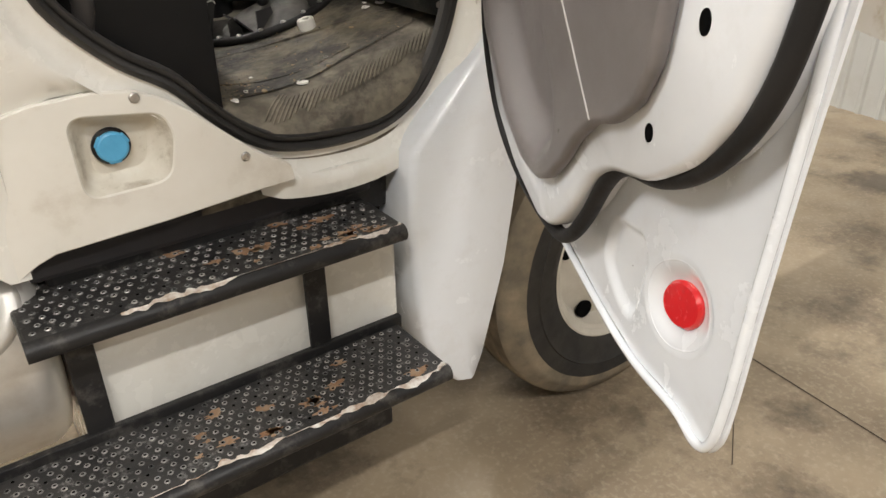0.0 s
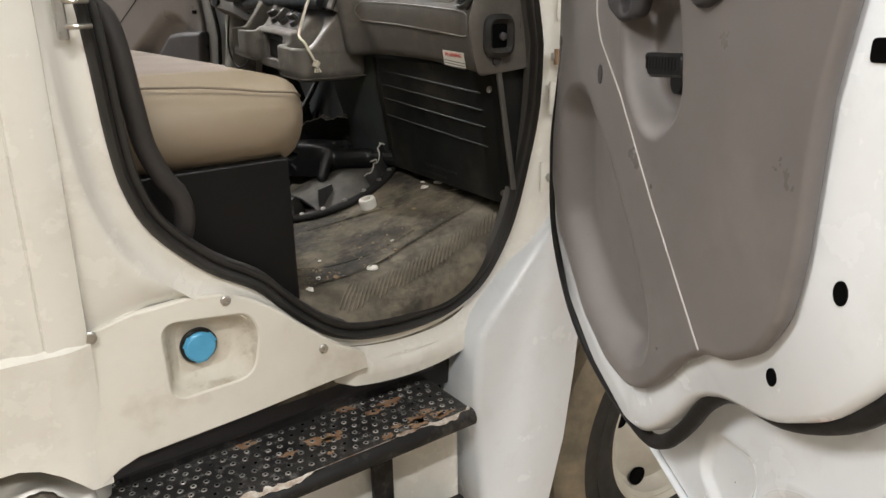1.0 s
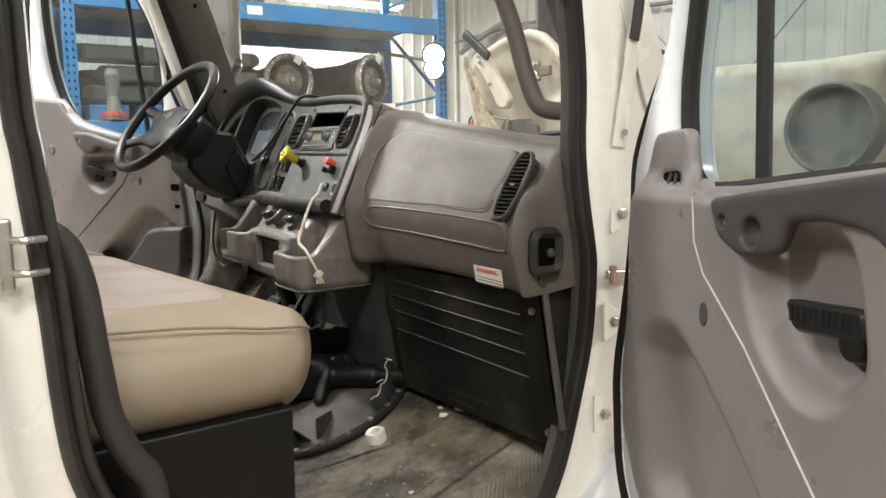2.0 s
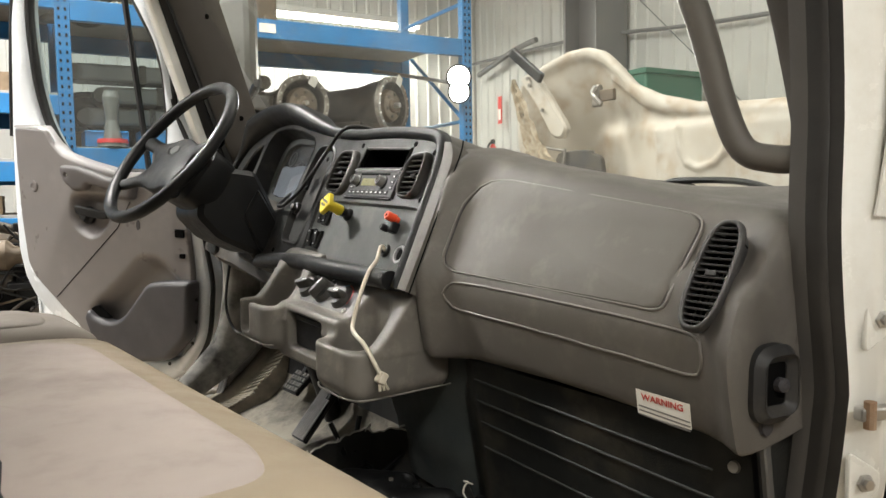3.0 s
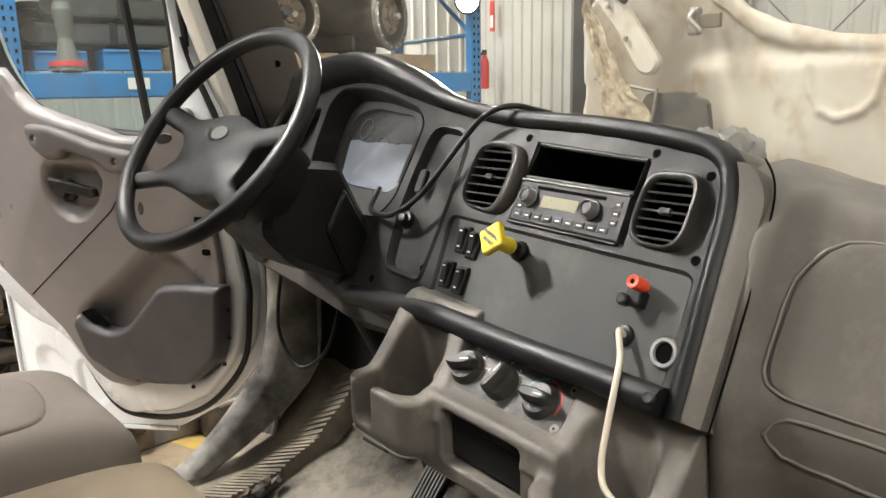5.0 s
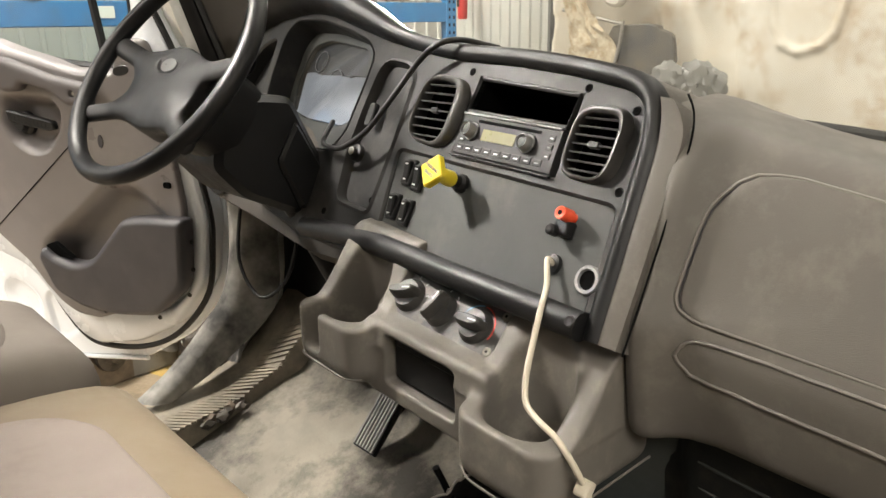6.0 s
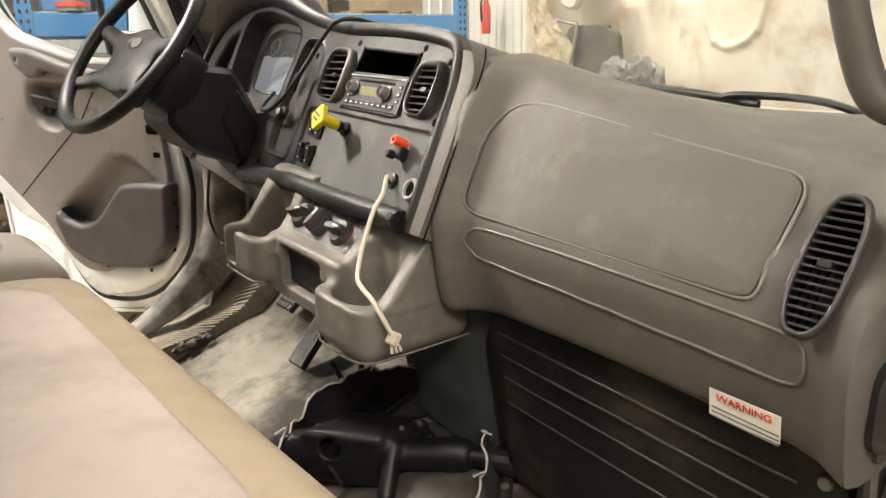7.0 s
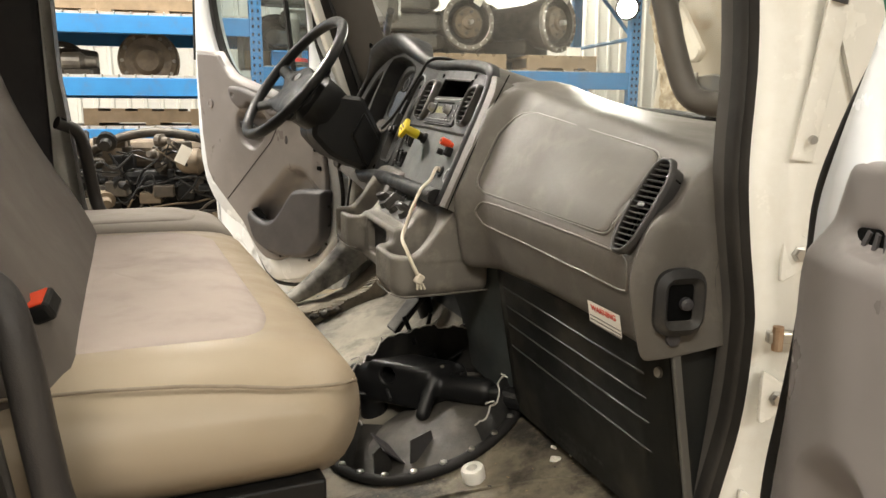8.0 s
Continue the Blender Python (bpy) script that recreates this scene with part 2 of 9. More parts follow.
def thing(name, label, category, group="", kind="", at=(0, 0, 0)):
    ob = new(name)
    ob.location = at
    ob.empty_display_size = 0.05
    return tagged(ob, label=label, category=category, group=group, kind=kind)


def box(bm, lo, hi, bevel=0.0, seg=2, m=None):
    vs = []
    for x in (lo[0], hi[0]):
        for y in (lo[1], hi[1]):
            for z in (lo[2], hi[2]):
                vs.append(bm.verts.new((x, y, z)))
    fs = [(0, 1, 3, 2), (4, 6, 7, 5), (0, 4, 5, 1), (2, 3, 7, 6), (0, 2, 6, 4), (1, 5, 7, 3)]
    faces = [bm.faces.new([vs[i] for i in f]) for f in fs]
    geom = vs
    if bevel:
        es = list({e for f in faces for e in f.edges})
        r = bmesh.ops.bevel(bm, geom=es, offset=bevel, segments=seg, affect="EDGES", profile=0.5)
        geom = [v for v in r["verts"]]
    if m is not None:
        bmesh.ops.transform(bm, matrix=m, verts=list(set(geom)))
    return bm


def boxed(lo, hi, bevel=0.0, seg=2, m=None):
    return box(bmesh.new(), lo, hi, bevel, seg, m)


def frame_of(axis):
    a = Vector(axis).normalized()
    h = Vector((0, 0, 1)) if abs(a.z) < 0.9 else Vector((1, 0, 0))
    u = a.cross(h).normalized()
    return u, a.cross(u).normalized(), a


def lathe(bm, origin, axis, profile, n=32, closed_ends=True):
    """Turns a profile of (distance along the axis, radius) round the axis."""
    u, v, a = frame_of(axis)
    o = Vector(origin)
    rings = []
    for d, r in profile:
        rings.append([bm.verts.new(o + a * d + (u * math.cos(2 * math.pi * i / n) + v * math.sin(2 * math.pi * i / n)) * max(r, 1e-4)) for i in range(n)])
    for p, q in zip(rings, rings[1:]):
        for i in range(n):
            bm.faces.new((p[i], p[(i + 1) % n], q[(i + 1) % n], q[i]))
    if closed_ends:
        bm.faces.new(rings[0])
        bm.faces.new(list(reversed(rings[-1])))
    return bm


def smooth_path(points, n=8):
    """A Catmull-Rom run through points."""
    pts = [Vector(p) for p in points]
    out = []
    for i in range(len(pts) - 1):
        p0, p1, p2, p3 = pts[max(i - 1, 0)], pts[i], pts[i + 1], pts[min(i + 2, len(pts) - 1)]
        for k in range(n):
            t = k / n
            out.append(0.5 * (2 * p1 + (p2 - p0) * t + (2 * p0 - 5 * p1 + 4 * p2 - p3) * t * t + (3 * p1 - p0 - 3 * p2 + p3) * t ** 3))
    out.append(pts[-1])
    return out


def tube(bm, points, r, n=10, steps=6, caps=True, closed=False, flat=1.0):
    pts = smooth_path(points, steps) if steps else [Vector(p) for p in points]
    rings, up = [], None
    for i, p in enumerate(pts):
        a = (pts[min(i + 1, len(pts) - 1)] - pts[max(i - 1, 0)]).normalized()
        if closed:
            a = (pts[(i + 1) % len(pts)] - pts[i - 1]).normalized()
        if up is None:
            up = frame_of(a)[0]
        up = (up - a * up.dot(a)).normalized()
        v = a.cross(up)
        rr = r[i] if isinstance(r, list) else r
        rings.append([bm.verts.new(p + (up * math.cos(2 * math.pi * k / n) * flat + v * math.sin(2 * math.pi * k / n)) * rr) for k in range(n)])
    pairs = list(zip(rings, rings[1:])) + ([(rings[-1], rings[0])] if closed else [])
    for p, q in pairs:
        for k in range(n):
            bm.faces.new((p[k], p[(k + 1) % n], q[(k + 1) % n], q[k]))
    if caps and not closed:
        bm.faces.new(rings[0])
        bm.faces.new(list(reversed(rings[-1])))
    return bm


def loft(bm, rows, wrap=False, caps=False):
    vs = [[bm.verts.new(p) for p in row] for row in rows]
    for p, q in zip(vs, vs[1:]):
        n = len(p)
        for i in range(n if wrap else n - 1):
            j = (i + 1) % n
            bm.faces.new((p[i], p[j], q[j], q[i]))
    if caps:
        bm.faces.new(vs[0])
        bm.faces.new(list(reversed(vs[-1])))
    return bm


def rounded(points, r=0.02, n=4):
    """A polygon with its corners rounded; r one radius or one per corner."""
    pts = [Vector((p[0], p[1])) for p in points]
    out = []
    for i, p in enumerate(pts):
        a, b = pts[i - 1] - p, pts[(i + 1) % len(pts)] - p
        rr = r[i] if isinstance(r, (list, tuple)) else r
        rr = min(rr, a.length * 0.45, b.length * 0.45)
        s, e = p + a.normalized() * rr, p + b.normalized() * rr
        for k in range(n + 1):
            t = k / n
            out.append(tuple(s * (1 - t) ** 2 + p * 2 * t * (1 - t) + e * t * t))
    return out


def oval(cx, cy, rx, ry, n=24, power=2.0, turn=0.0):
    out = []
    for i in range(n):
        a = 2 * math.pi * i / n
        c, s = math.cos(a), math.sin(a)
        x = math.copysign(abs(c) ** (2 / power), c) * rx
        y = math.copysign(abs(s) ** (2 / power), s) * ry
        out.append((cx + x * math.cos(turn) - y * math.sin(turn), cy + x * math.sin(turn) + y * math.cos(turn)))
    return out


def grown(outline, d):
    """The outline pushed outwards by d (counter-clockwise or not)."""
    pts = [Vector(p) for p in outline]
    area = sum(pts[i - 1].x * p.y - p.x * pts[i - 1].y for i, p in enumerate(pts))
    sgn = 1 if area > 0 else -1
    out = []
    for i, p in enumerate(pts):
        a = (pts[(i + 1) % len(pts)] - pts[i - 1]).normalized()
        out.append(tuple(p + Vector((a.y, -a.x)) * d * sgn))
    return out


def plate(bm, outline, depth, place, holes=(), chamfer=0.0):
    """A plate from an outline with holes in it: front at 0, back at -depth. place(u, v, w) gives the point."""
    loops = [list(outline)] + [list(h) for h in holes]
    back = []
    for side in (0, 1):
        edges, rings = [], []
        for k, lp in enumerate(loops):
            if side == 0 and chamfer:
                lp2 = grown(lp, -chamfer if k == 0 else chamfer)
            else:
                lp2 = lp
            vs = [bm.verts.new(place(p[0], p[1], 0.0 if side == 0 else -depth)) for p in lp2]
            rings.append(vs)
            edges += [bm.edges.new((vs[i - 1], vs[i])) for i in range(len(vs))]
        bmesh.ops.triangle_fill(bm, edges=edges, use_beauty=True)
        back.append(rings)
    for k, lp in enumerate(loops):
        f, b = back[0][k], back[1][k]
        if chamfer:
            mid = [bm.verts.new(place(p[0], p[1], -chamfer)) for p in lp]
            pairs = ((f, mid), (mid, b))
        else:
            pairs = ((f, b),)
        for p, q in pairs:
            for i in range(len(p)):
                bm.faces.new((p[i - 1], p[i], q[i], q[i - 1]))
    return bm


def plane_place(o, u, v, w):
    o, u, v, w = Vector(o), Vector(u), Vector(v), Vector(w)
    return lambda a, b, c: o + u * a + v * b + w * c


def cushion(bm, outline_rows, caps=True):
    return loft(bm, outline_rows, wrap=True, caps=caps)


def spread(lo, hi, n):
    return [lo + (hi - lo) * i / (n - 1) for i in range(n)]


def moulded(f, lo, hi, h):
    """A smooth skin round the solid where f(x, y, z) < 0, drawn on a grid of step h."""
    ax = [np.arange(a - 2 * h, b + 2.5 * h, h) for a, b in zip(lo, hi)]
    val = f(*np.meshgrid(*ax, indexing="ij"))
    n = np.array(val.shape)
    cells = n - 1
    step = np.array((cells[1] * cells[2], cells[2], 1))
    total, count, quads = np.zeros((int(np.prod(cells)), 3)), np.zeros(int(np.prod(cells))), []
    for k in range(3):
        low = np.take(val, range(n[k] - 1), k)
        high = np.take(val, range(1, n[k]), k)
        at = np.argwhere((low < 0) != (high < 0))
        a, b = low[tuple(at.T)], high[tuple(at.T)]
        where = at.astype(float)
        where[:, k] += a / (a - b)
        p, q = [i for i in range(3) if i != k]
        ids, fine = [], np.ones(len(at), bool)
        for dp, dq in ((0, 0), (-1, 0), (-1, -1), (0, -1)):
            c = at.copy()
            c[:, p] += dp
            c[:, q] += dq
            ok = np.all((c >= 0) & (c < cells), axis=1)
            fine &= ok
            j = c @ step
            np.add.at(total, j[ok], where[ok])
            np.add.at(count, j[ok], 1)
            ids.append(j)
        turn = (a < 0) == (k != 1)
        quad = np.stack(ids, 1)
        quad[~turn] = quad[~turn][:, ::-1]
        quads.append(quad[fine])
    used = np.flatnonzero(count)
    number = np.zeros(len(count), int)
    number[used] = np.arange(len(used))
    verts = total[used] / count[used][:, None] * h + np.array([x[0] for x in ax])
    me = bpy.data.meshes.new("moulding")
    me.from_pydata(verts.tolist(), [], number[np.concatenate(quads)].tolist())
    bm = bmesh.new()
    bm.from_mesh(me)
    bpy.data.meshes.remove(me)
    return bm


def blend(a, b, k):
    """The smooth union of two solids."""
    t = np.clip(0.5 + 0.5 * (b - a) / k, 0, 1)
    return b + (a - b) * t - k * t * (1 - t)


def carve(a, b, k):
    """Solid a less solid b, with the rim rounded."""
    return -blend(-a, b, k)


def block(x, y, z, lo, hi, r):
    q = [np.abs(v - (a + b) / 2) - (b - a) / 2 + r for v, a, b in zip((x, y, z), lo, hi)]
    return np.sqrt(sum(np.maximum(v, 0) ** 2 for v in q)) + np.minimum(np.maximum(np.maximum(q[0], q[1]), q[2]), 0) - r


def rod(x, y, z, a, b, r):
    a, b = np.array(a, float), np.array(b, float)
    d = b - a
    t = np.clip(((x - a[0]) * d[0] + (y - a[1]) * d[1] + (z - a[2]) * d[2]) / (d @ d), 0, 1)
    return np.sqrt((x - a[0] - d[0] * t) ** 2 + (y - a[1] - d[1] * t) ** 2 + (z - a[2] - d[2] * t) ** 2) - r


def rise(x, lo, hi):
    t = np.clip((x - lo) / (hi - lo), 0, 1)
    return t * t * (3 - 2 * t)


def outside(x, y, outline):
    """Distance from a closed outline, below nought within."""
    far, sign = np.full(x.shape, 1e9), np.ones(x.shape)
    for (ax, ay), (bx, by) in zip(outline, list(outline[1:]) + [outline[0]]):
        ex, ey = bx - ax, by - ay
        t = np.clip(((x - ax) * ex + (y - ay) * ey) / (ex * ex + ey * ey + 1e-12), 0, 1)
        far = np.minimum(far, (x - ax - ex * t) ** 2 + (y - ay - ey * t) ** 2)
        crosses = ((ay > y) != (by > y)) & (x < ex * (y - ay) / (by - ay if by != ay else 1e-12) + ax)
        sign = np.where(crosses, -sign, sign)
    return sign * np.sqrt(far)


def words(text, size, m, material, parent, depth=0.0004):
    """Built-in font lettering as a mesh."""
    cu = bpy.data.curves.new("lettering", "FONT")
    cu.body, cu.size, cu.extrude = text, size, depth
    cu.align_x, cu.align_y = "CENTER", "CENTER"
    tmp = new("lettering", cu)
    me = bpy.data.meshes.new_from_object(tmp)
    bpy.data.objects.remove(tmp)
    bpy.data.curves.remove(cu)
    me.materials.append(material)
    ob = new("lettering", me)
    ob.matrix_world = m
    if parent is not None:
        ob.parent = parent
    return ob

# ---- hall ----
GROUND = -0.055


JOINT = material("dirty_joint", (0.06, 0.045, 0.032), 0.9, second=(0.035, 0.028, 0.02), scale=20, amount=0.8)


AISLE = material("worn_aisle_paint", (0.52, 0.36, 0.09), 0.6, second=(0.36, 0.26, 0.12), scale=9, amount=0.9)


def build_hall():
    bm = bmesh.new()
    n = 24
    loft(bm, [[(-16 + 30 * i / n, -12 + 22 * j / n, GROUND) for i in range(n + 1)] for j in range(n + 1)])
    floor = tagged(part("floor", bm, CONCRETE), "stained tan concrete workshop floor", "floor", kind="structure")
    # saw-cut joints, as thin dark strips let into the slab
    for a, b in (((2.30, 1.84), (2.171, 0.593)), ((1.95, 0.976), (1.71, 0.816))):
        bm = bmesh.new()
        d = (Vector(b) - Vector(a)).normalized()
        s = Vector((-d.y, d.x)) * (0.003 if a[1] > 1.5 else 0.0016)
        a, b = Vector(a), Vector(b) + d * (2 if a[0] > 2 else 0)
        loft(bm, [[(*(a + s), GROUND + 0.002), (*(a - s), GROUND + 0.002)], [(*(b + s), GROUND + 0.002), (*(b - s), GROUND + 0.002)]])
        part("saw_joint", bm, JOINT, floor)

    # a painted yellow aisle line
    bm = bmesh.new()
    loft(bm, [[(x, y, GROUND + 0.003), (x + 0.14, y + 0.05, GROUND + 0.003)] for x, y in ((1.46, 6.95), (1.62, 6.55), (1.74, 6.15), (1.95, 5.5))])
    part("aisle_line", bm, AISLE, floor, "worn yellow painted aisle line")

    def clad(name, a, b, z1, inward, label):
        """Ribbed cladding from a to b, in hall axes."""
        a, b = Vector((*a, GROUND)), Vector((*b, GROUND))
        d = (b - a)
        length = d.length
        d.normalize()
        w = Vector((*inward, 0))
        low, x = [], 0.0
        while x < length:
            for dx, h in ((0, 0), (0.075, 0), (0.088, 0.016), (0.112, 0.016), (0.125, 0)):
                low.append(a + d * min(x + dx, length) + w * h)
            x += 0.15
        bm = bmesh.new()
        loft(bm, [[hall(p) for p in low], [hall(p + Vector((0, 0, z1))) for p in low]])
        loft(bm, [[hall(p - w * 0.1) for p in (a, b)], [hall(p - w * 0.1 + Vector((0, 0, z1))) for p in (a, b)]])
        return tagged(part(name, bm, CORRUGATED), label, "wall", kind="structure")

    clad("wall_front", (4.9, 0.6), (4.9, 8.6), 5.6, (-1, 0), "light grey ribbed metal cladding wall")
    clad("wall_far", (11, -9), (11, 8.6), 5.6, (-1, 0), "light grey ribbed metal cladding wall")
    clad("wall_north", (-14, 8.6), (11, 8.6), 5.6, (0, -1), "pale ribbed metal wall behind the racks")
    clad("wall_south", (-14, -9), (11, -9), 5.6, (0, 1), "pale ribbed metal wall")
    clad("wall_back", (-14, -9), (-14, 8.6), 5.6, (1, 0), "pale ribbed metal wall")
    bm = bmesh.new()
    bmesh.ops.create_grid(bm, x_segments=6, y_segments=6, size=13.5)
    bmesh.ops.transform(bm, matrix=HALL @ Matrix.Translation((-2, 0, 5.6)), verts=bm.verts)
    tagged(part("ceiling", bm, CEILING), "white lined workshop ceiling", "ceiling", kind="structure")
    # steel column and bracing on the front wall
    bm = bmesh.new()
    box(bm, (4.50, 6.00, GROUND), (4.86, 6.03, 5.6))
    box(bm, (4.50, 6.42, GROUND), (4.86, 6.45, 5.6))
    box(bm, (4.66, 6.03, GROUND), (4.70, 6.42, 5.6))
    bmesh.ops.transform(bm, matrix=HALL, verts=bm.verts)
    tagged(part("steel_column", bm, STEEL_GREY), "dark grey steel H column against the cladding", "column", kind="structure")
    for p, q in (((4.78, 3.65, 2.995), (4.78, 5.9, 0.9)), ((4.78, 5.9, 3.6), (4.78, 3.65, 1.505))):
        tagged(part("brace_rod", tube(bmesh.new(), [hall(p), hall(q)], 0.005, 6, 0), STEEL_GREY), "thin grey steel wall bracing rod", "brace", group="wall bracing", kind="structure")
    tagged(part("conduit", tube(bmesh.new(), [hall(p) for p in ((4.80, 8.5, 3.36), (4.80, 6.6, 3.30), (4.80, 5.1, 3.14), (4.80, 3.65, 3.03))], 0.018, 8, 4), STEEL_GREY),
           "grey electrical conduit running along the cladding", "conduit", kind="structure")
    tagged(part("pipe_stub", tube(bmesh.new(), [hall(p) for p in ((4.75, 8.3, 3.2), (4.75, 7.6, 3.36), (4.75, 7.2, 3.40))], 0.03, 8, 2), STEEL_GREY),
           "short dark pipe on the cladding", "pipe", kind="structure")


build_hall()

LAMPS = [(-0.4, 4.9, 5.25, 2.6), (2.99, 8.14, 3.60, 1.8), (-5.0, 6.0, 5.3, 2.4), (-4.6, 1.0, 5.3, 2.4), (-1.2, -2.4, 5.3, 2.4), (2.6, -4.2, 5.3, 2.4), (-6, -4, 5.3, 2.4), (3.0, 2.6, 5.3, 2.4)]


def ceiling_fixture(x, y, z, length):
    at = hall((x, y, z))
    f = thing("strip_light", "long white fluorescent strip light hung from the ceiling", "light", group="ceiling strip lights", at=at)
    f.rotation_euler = (0, 0, radians(-8.6))
    part("housing", boxed((-length / 2, -0.09, 0.03), (length / 2, 0.09, 0.09), 0.01), CEILING, f)
    for s in (-0.05, 0.05):
        part("tube", tube(bmesh.new(), [(-length / 2 + 0.03, s, 0.012), (length / 2 - 0.03, s, 0.012)], 0.016, 8, 0), TUBE, f, "glowing fluorescent tube")
    for s in (-0.4, 0.4):
        part("hanger", tube(bmesh.new(), [(s * length, 0, 0.09), (s * length, 0, 5.6 - z)], 0.003, 5, 0), STEEL_GREY, f)
    return f


for spec in LAMPS:
    ceiling_fixture(*spec)


def lamp_area(name, at, target, sx, sy, watts, color):
    li = bpy.data.lights.new(name, "AREA")
    li.shape, li.size, li.size_y, li.energy, li.color = "RECTANGLE", sx, sy, watts, color
    ob = new(name, li)
    ob.matrix_world = look(at, target)
    return ob


for i, (x, y, z, length) in enumerate(LAMPS):
    c = hall((x, y, z - 0.02))
    lamp_area("strip_lamp", c, c - Vector((0, 0, 1)), length, 0.16, (440, 90, 560, 460, 265, 330, 90, 60)[i], (1.0, 0.955, 0.90))

# ---- truck cab ----
MID = 2.19          # the cab's middle, across


def lean(p):
    """The cab stands a little askew: its driver's side is higher."""
    return Matrix.Translation((0, 1.3, 1.3)) @ Matrix.Rotation(radians(3.7), 4, "X") @ Matrix.Translation((0, -1.3, -1.3)) @ Vector(p)


def skin_y(z):
    """The passenger side's outer skin leans in towards the roof."""
    return 1.345 - 0.127 * (min(max(z, 1.0), 1.6) - 1.05)


OPENING = [(0.172, 2.30), (0.176, 1.88), (0.184, 1.78), (0.196, 1.65), (0.208, 1.50), (0.224, 1.41), (0.262, 1.330), (0.345, 1.245), (0.430, 1.188), (0.480, 1.135),
           (0.530, 1.085), (0.585, 1.042), (0.650, 1.014), (0.76, 1.000), (0.87, 1.008), (0.95, 1.042), (1.005, 1.10), (1.055, 1.21), (1.083, 1.36), (1.094, 1.47),
           (1.084, 1.60), (1.064, 1.71), (1.054, 1.80), (1.054, 1.95), (1.02, 2.18), (0.95, 2.36), (0.80, 2.45), (0.32, 2.46), (0.20, 2.42)]
OPENING = [tuple(p)[:2] for p in smooth_path([(x, z, 0) for x, z in OPENING + OPENING[:1]], 4)][:-1]


# a lighter copy of RUBBER: light on the doorway seal is put into its colour
SEAL = material("lit_doorway_rubber", (0.020, 0.019, 0.018), 0.5, specular=0.4, second=(0.040, 0.037, 0.034), scale=9, amount=0.7, bump=0.2, bump_scale=90)
LIP = material("grey_doorway_plastic", (0.066, 0.062, 0.058), 0.5, specular=0.35, second=(0.095, 0.089, 0.082), scale=7, amount=0.6, bump=0.2, bump_scale=500)


def side(mirror):
    """The door frame side of the cab; mirror for the driver's side."""
    def at(x, y, z):
        if not mirror:
            return Vector((x, y, z))
        # the driver's front pillar stands further out
        k = min(max((z - 1.72) / 0.12, 0), 1) * min(max((x - 0.86) / 0.08, 0), 1)
        return lean((x, 2 * MID - y, z)) + Vector((0, 0.22 * k, 0))

    def tuck(x, z):
        """The skin is set back behind the lower fairing."""
        return 0.0 if mirror else 0.055 * min(max((1.235 - z) / 0.07, 0), 1) * min(max((0.62 - x) / 0.06, 0), 1)

    cab = thing("truck_cab", "white painted truck cab side with an open doorway", "truck cab", group="cab sides")
    def inset(d):
        """The opening's outline moved by d; the seal stands less far in along the hinge pillar."""
        far, near = grown(OPENING, d), grown(OPENING, d * (0.2 if d < 0 else 1))
        return [tuple(Vector(f).lerp(Vector(n), min(max((f[0] - 0.80) / 0.2, 0), 1))) for f, n in zip(far, near)]

    rings = []
    for d, dy in ((-0.028, 0.050), (-0.028, 0.040), (-0.012, 0.02), (0.0, 0.012), (0.008, 0.010), (0.020, 0.016), (0.034, 0.010), (0.044, 0.004), (0.054, -0.009), (0.062, -0.014), (0.080, -0.014), (0.10, -0.012)):
        ring = [b if d > 0.04 and mirror and b[1] > 1.75 and b[0] > 0.9 else p for p, b in zip(inset(d), grown(OPENING, 0.036 + 0.05 * d))]
        rings.append([at(x, skin_y(z) + dy + (tuck(x, z) if d > 0.055 else 0), z) for x, z in ring])
    edge = []
    for (x, z), (bx, bz) in zip(grown(OPENING, 0.10), grown(OPENING, 0.045)):
        ex = min(max(x + (x - 0.64) * 0.75, -0.12), 1.235)
        ez = min(max(z + (z - 1.7) * 0.45, 0.955), 2.62)
        ex = min(ex, max(x, 1.235 - 0.47 * max(0.0, ez - 1.86)))
        edge.append((bx, bz) if mirror and bz > 1.75 and bx > 0.9 else (ex, ez))
    rings.append([at(x, skin_y(z) - 0.004 + tuck(x, z), z) for x, z in edge])
    rings.append([at(x, skin_y(z) + 0.03 + tuck(x, z), z) for x, z in edge])
    part("door_frame", loft(bmesh.new(), rings, wrap=True), WHITE, cab, smooth=50)
    # the doorway's rubber seal: two beads
    bm = bmesh.new()
    sec = [(-0.028, 0.036), (-0.032, 0.022), (-0.028, 0.012), (-0.021, 0.011), (-0.017, 0.016), (-0.013, 0.004), (-0.007, -0.003), (0.000, 0.001), (0.003, 0.010), (0.003, 0.018)]
    loft(bm, [[at(x, skin_y(z) + dy, z) for x, z in inset(d)] for d, dy in sec], wrap=True)
    part("door_seal", bm, SEAL, cab, "black rubber doorway seal", smooth=60)
    bm, lip = bmesh.new(), []
    for (d, dy), deep in zip(((-0.028, 0.054), (-0.033, 0.048), (-0.032, 0.040), (-0.028, 0.034)), (0.075, 0.05, 0.02, 0.0)):
        lip.append([at(x, skin_y(z) + dy + (deep * min(max((0.75 - x) / 0.15, 0), 1) if mirror else 0), z) for x, z in inset(d)])
    loft(bm, lip, wrap=True)
    part("inner_lip", bm, LIP, cab, "dark grey plastic doorway lip", smooth=60)
    return cab, at


GRIP = material("rubber_grip", (0.030, 0.027, 0.026), 0.5, specular=0.35, second=(0.05, 0.046, 0.043), scale=10, amount=0.6, bump=0.25, bump_scale=400)


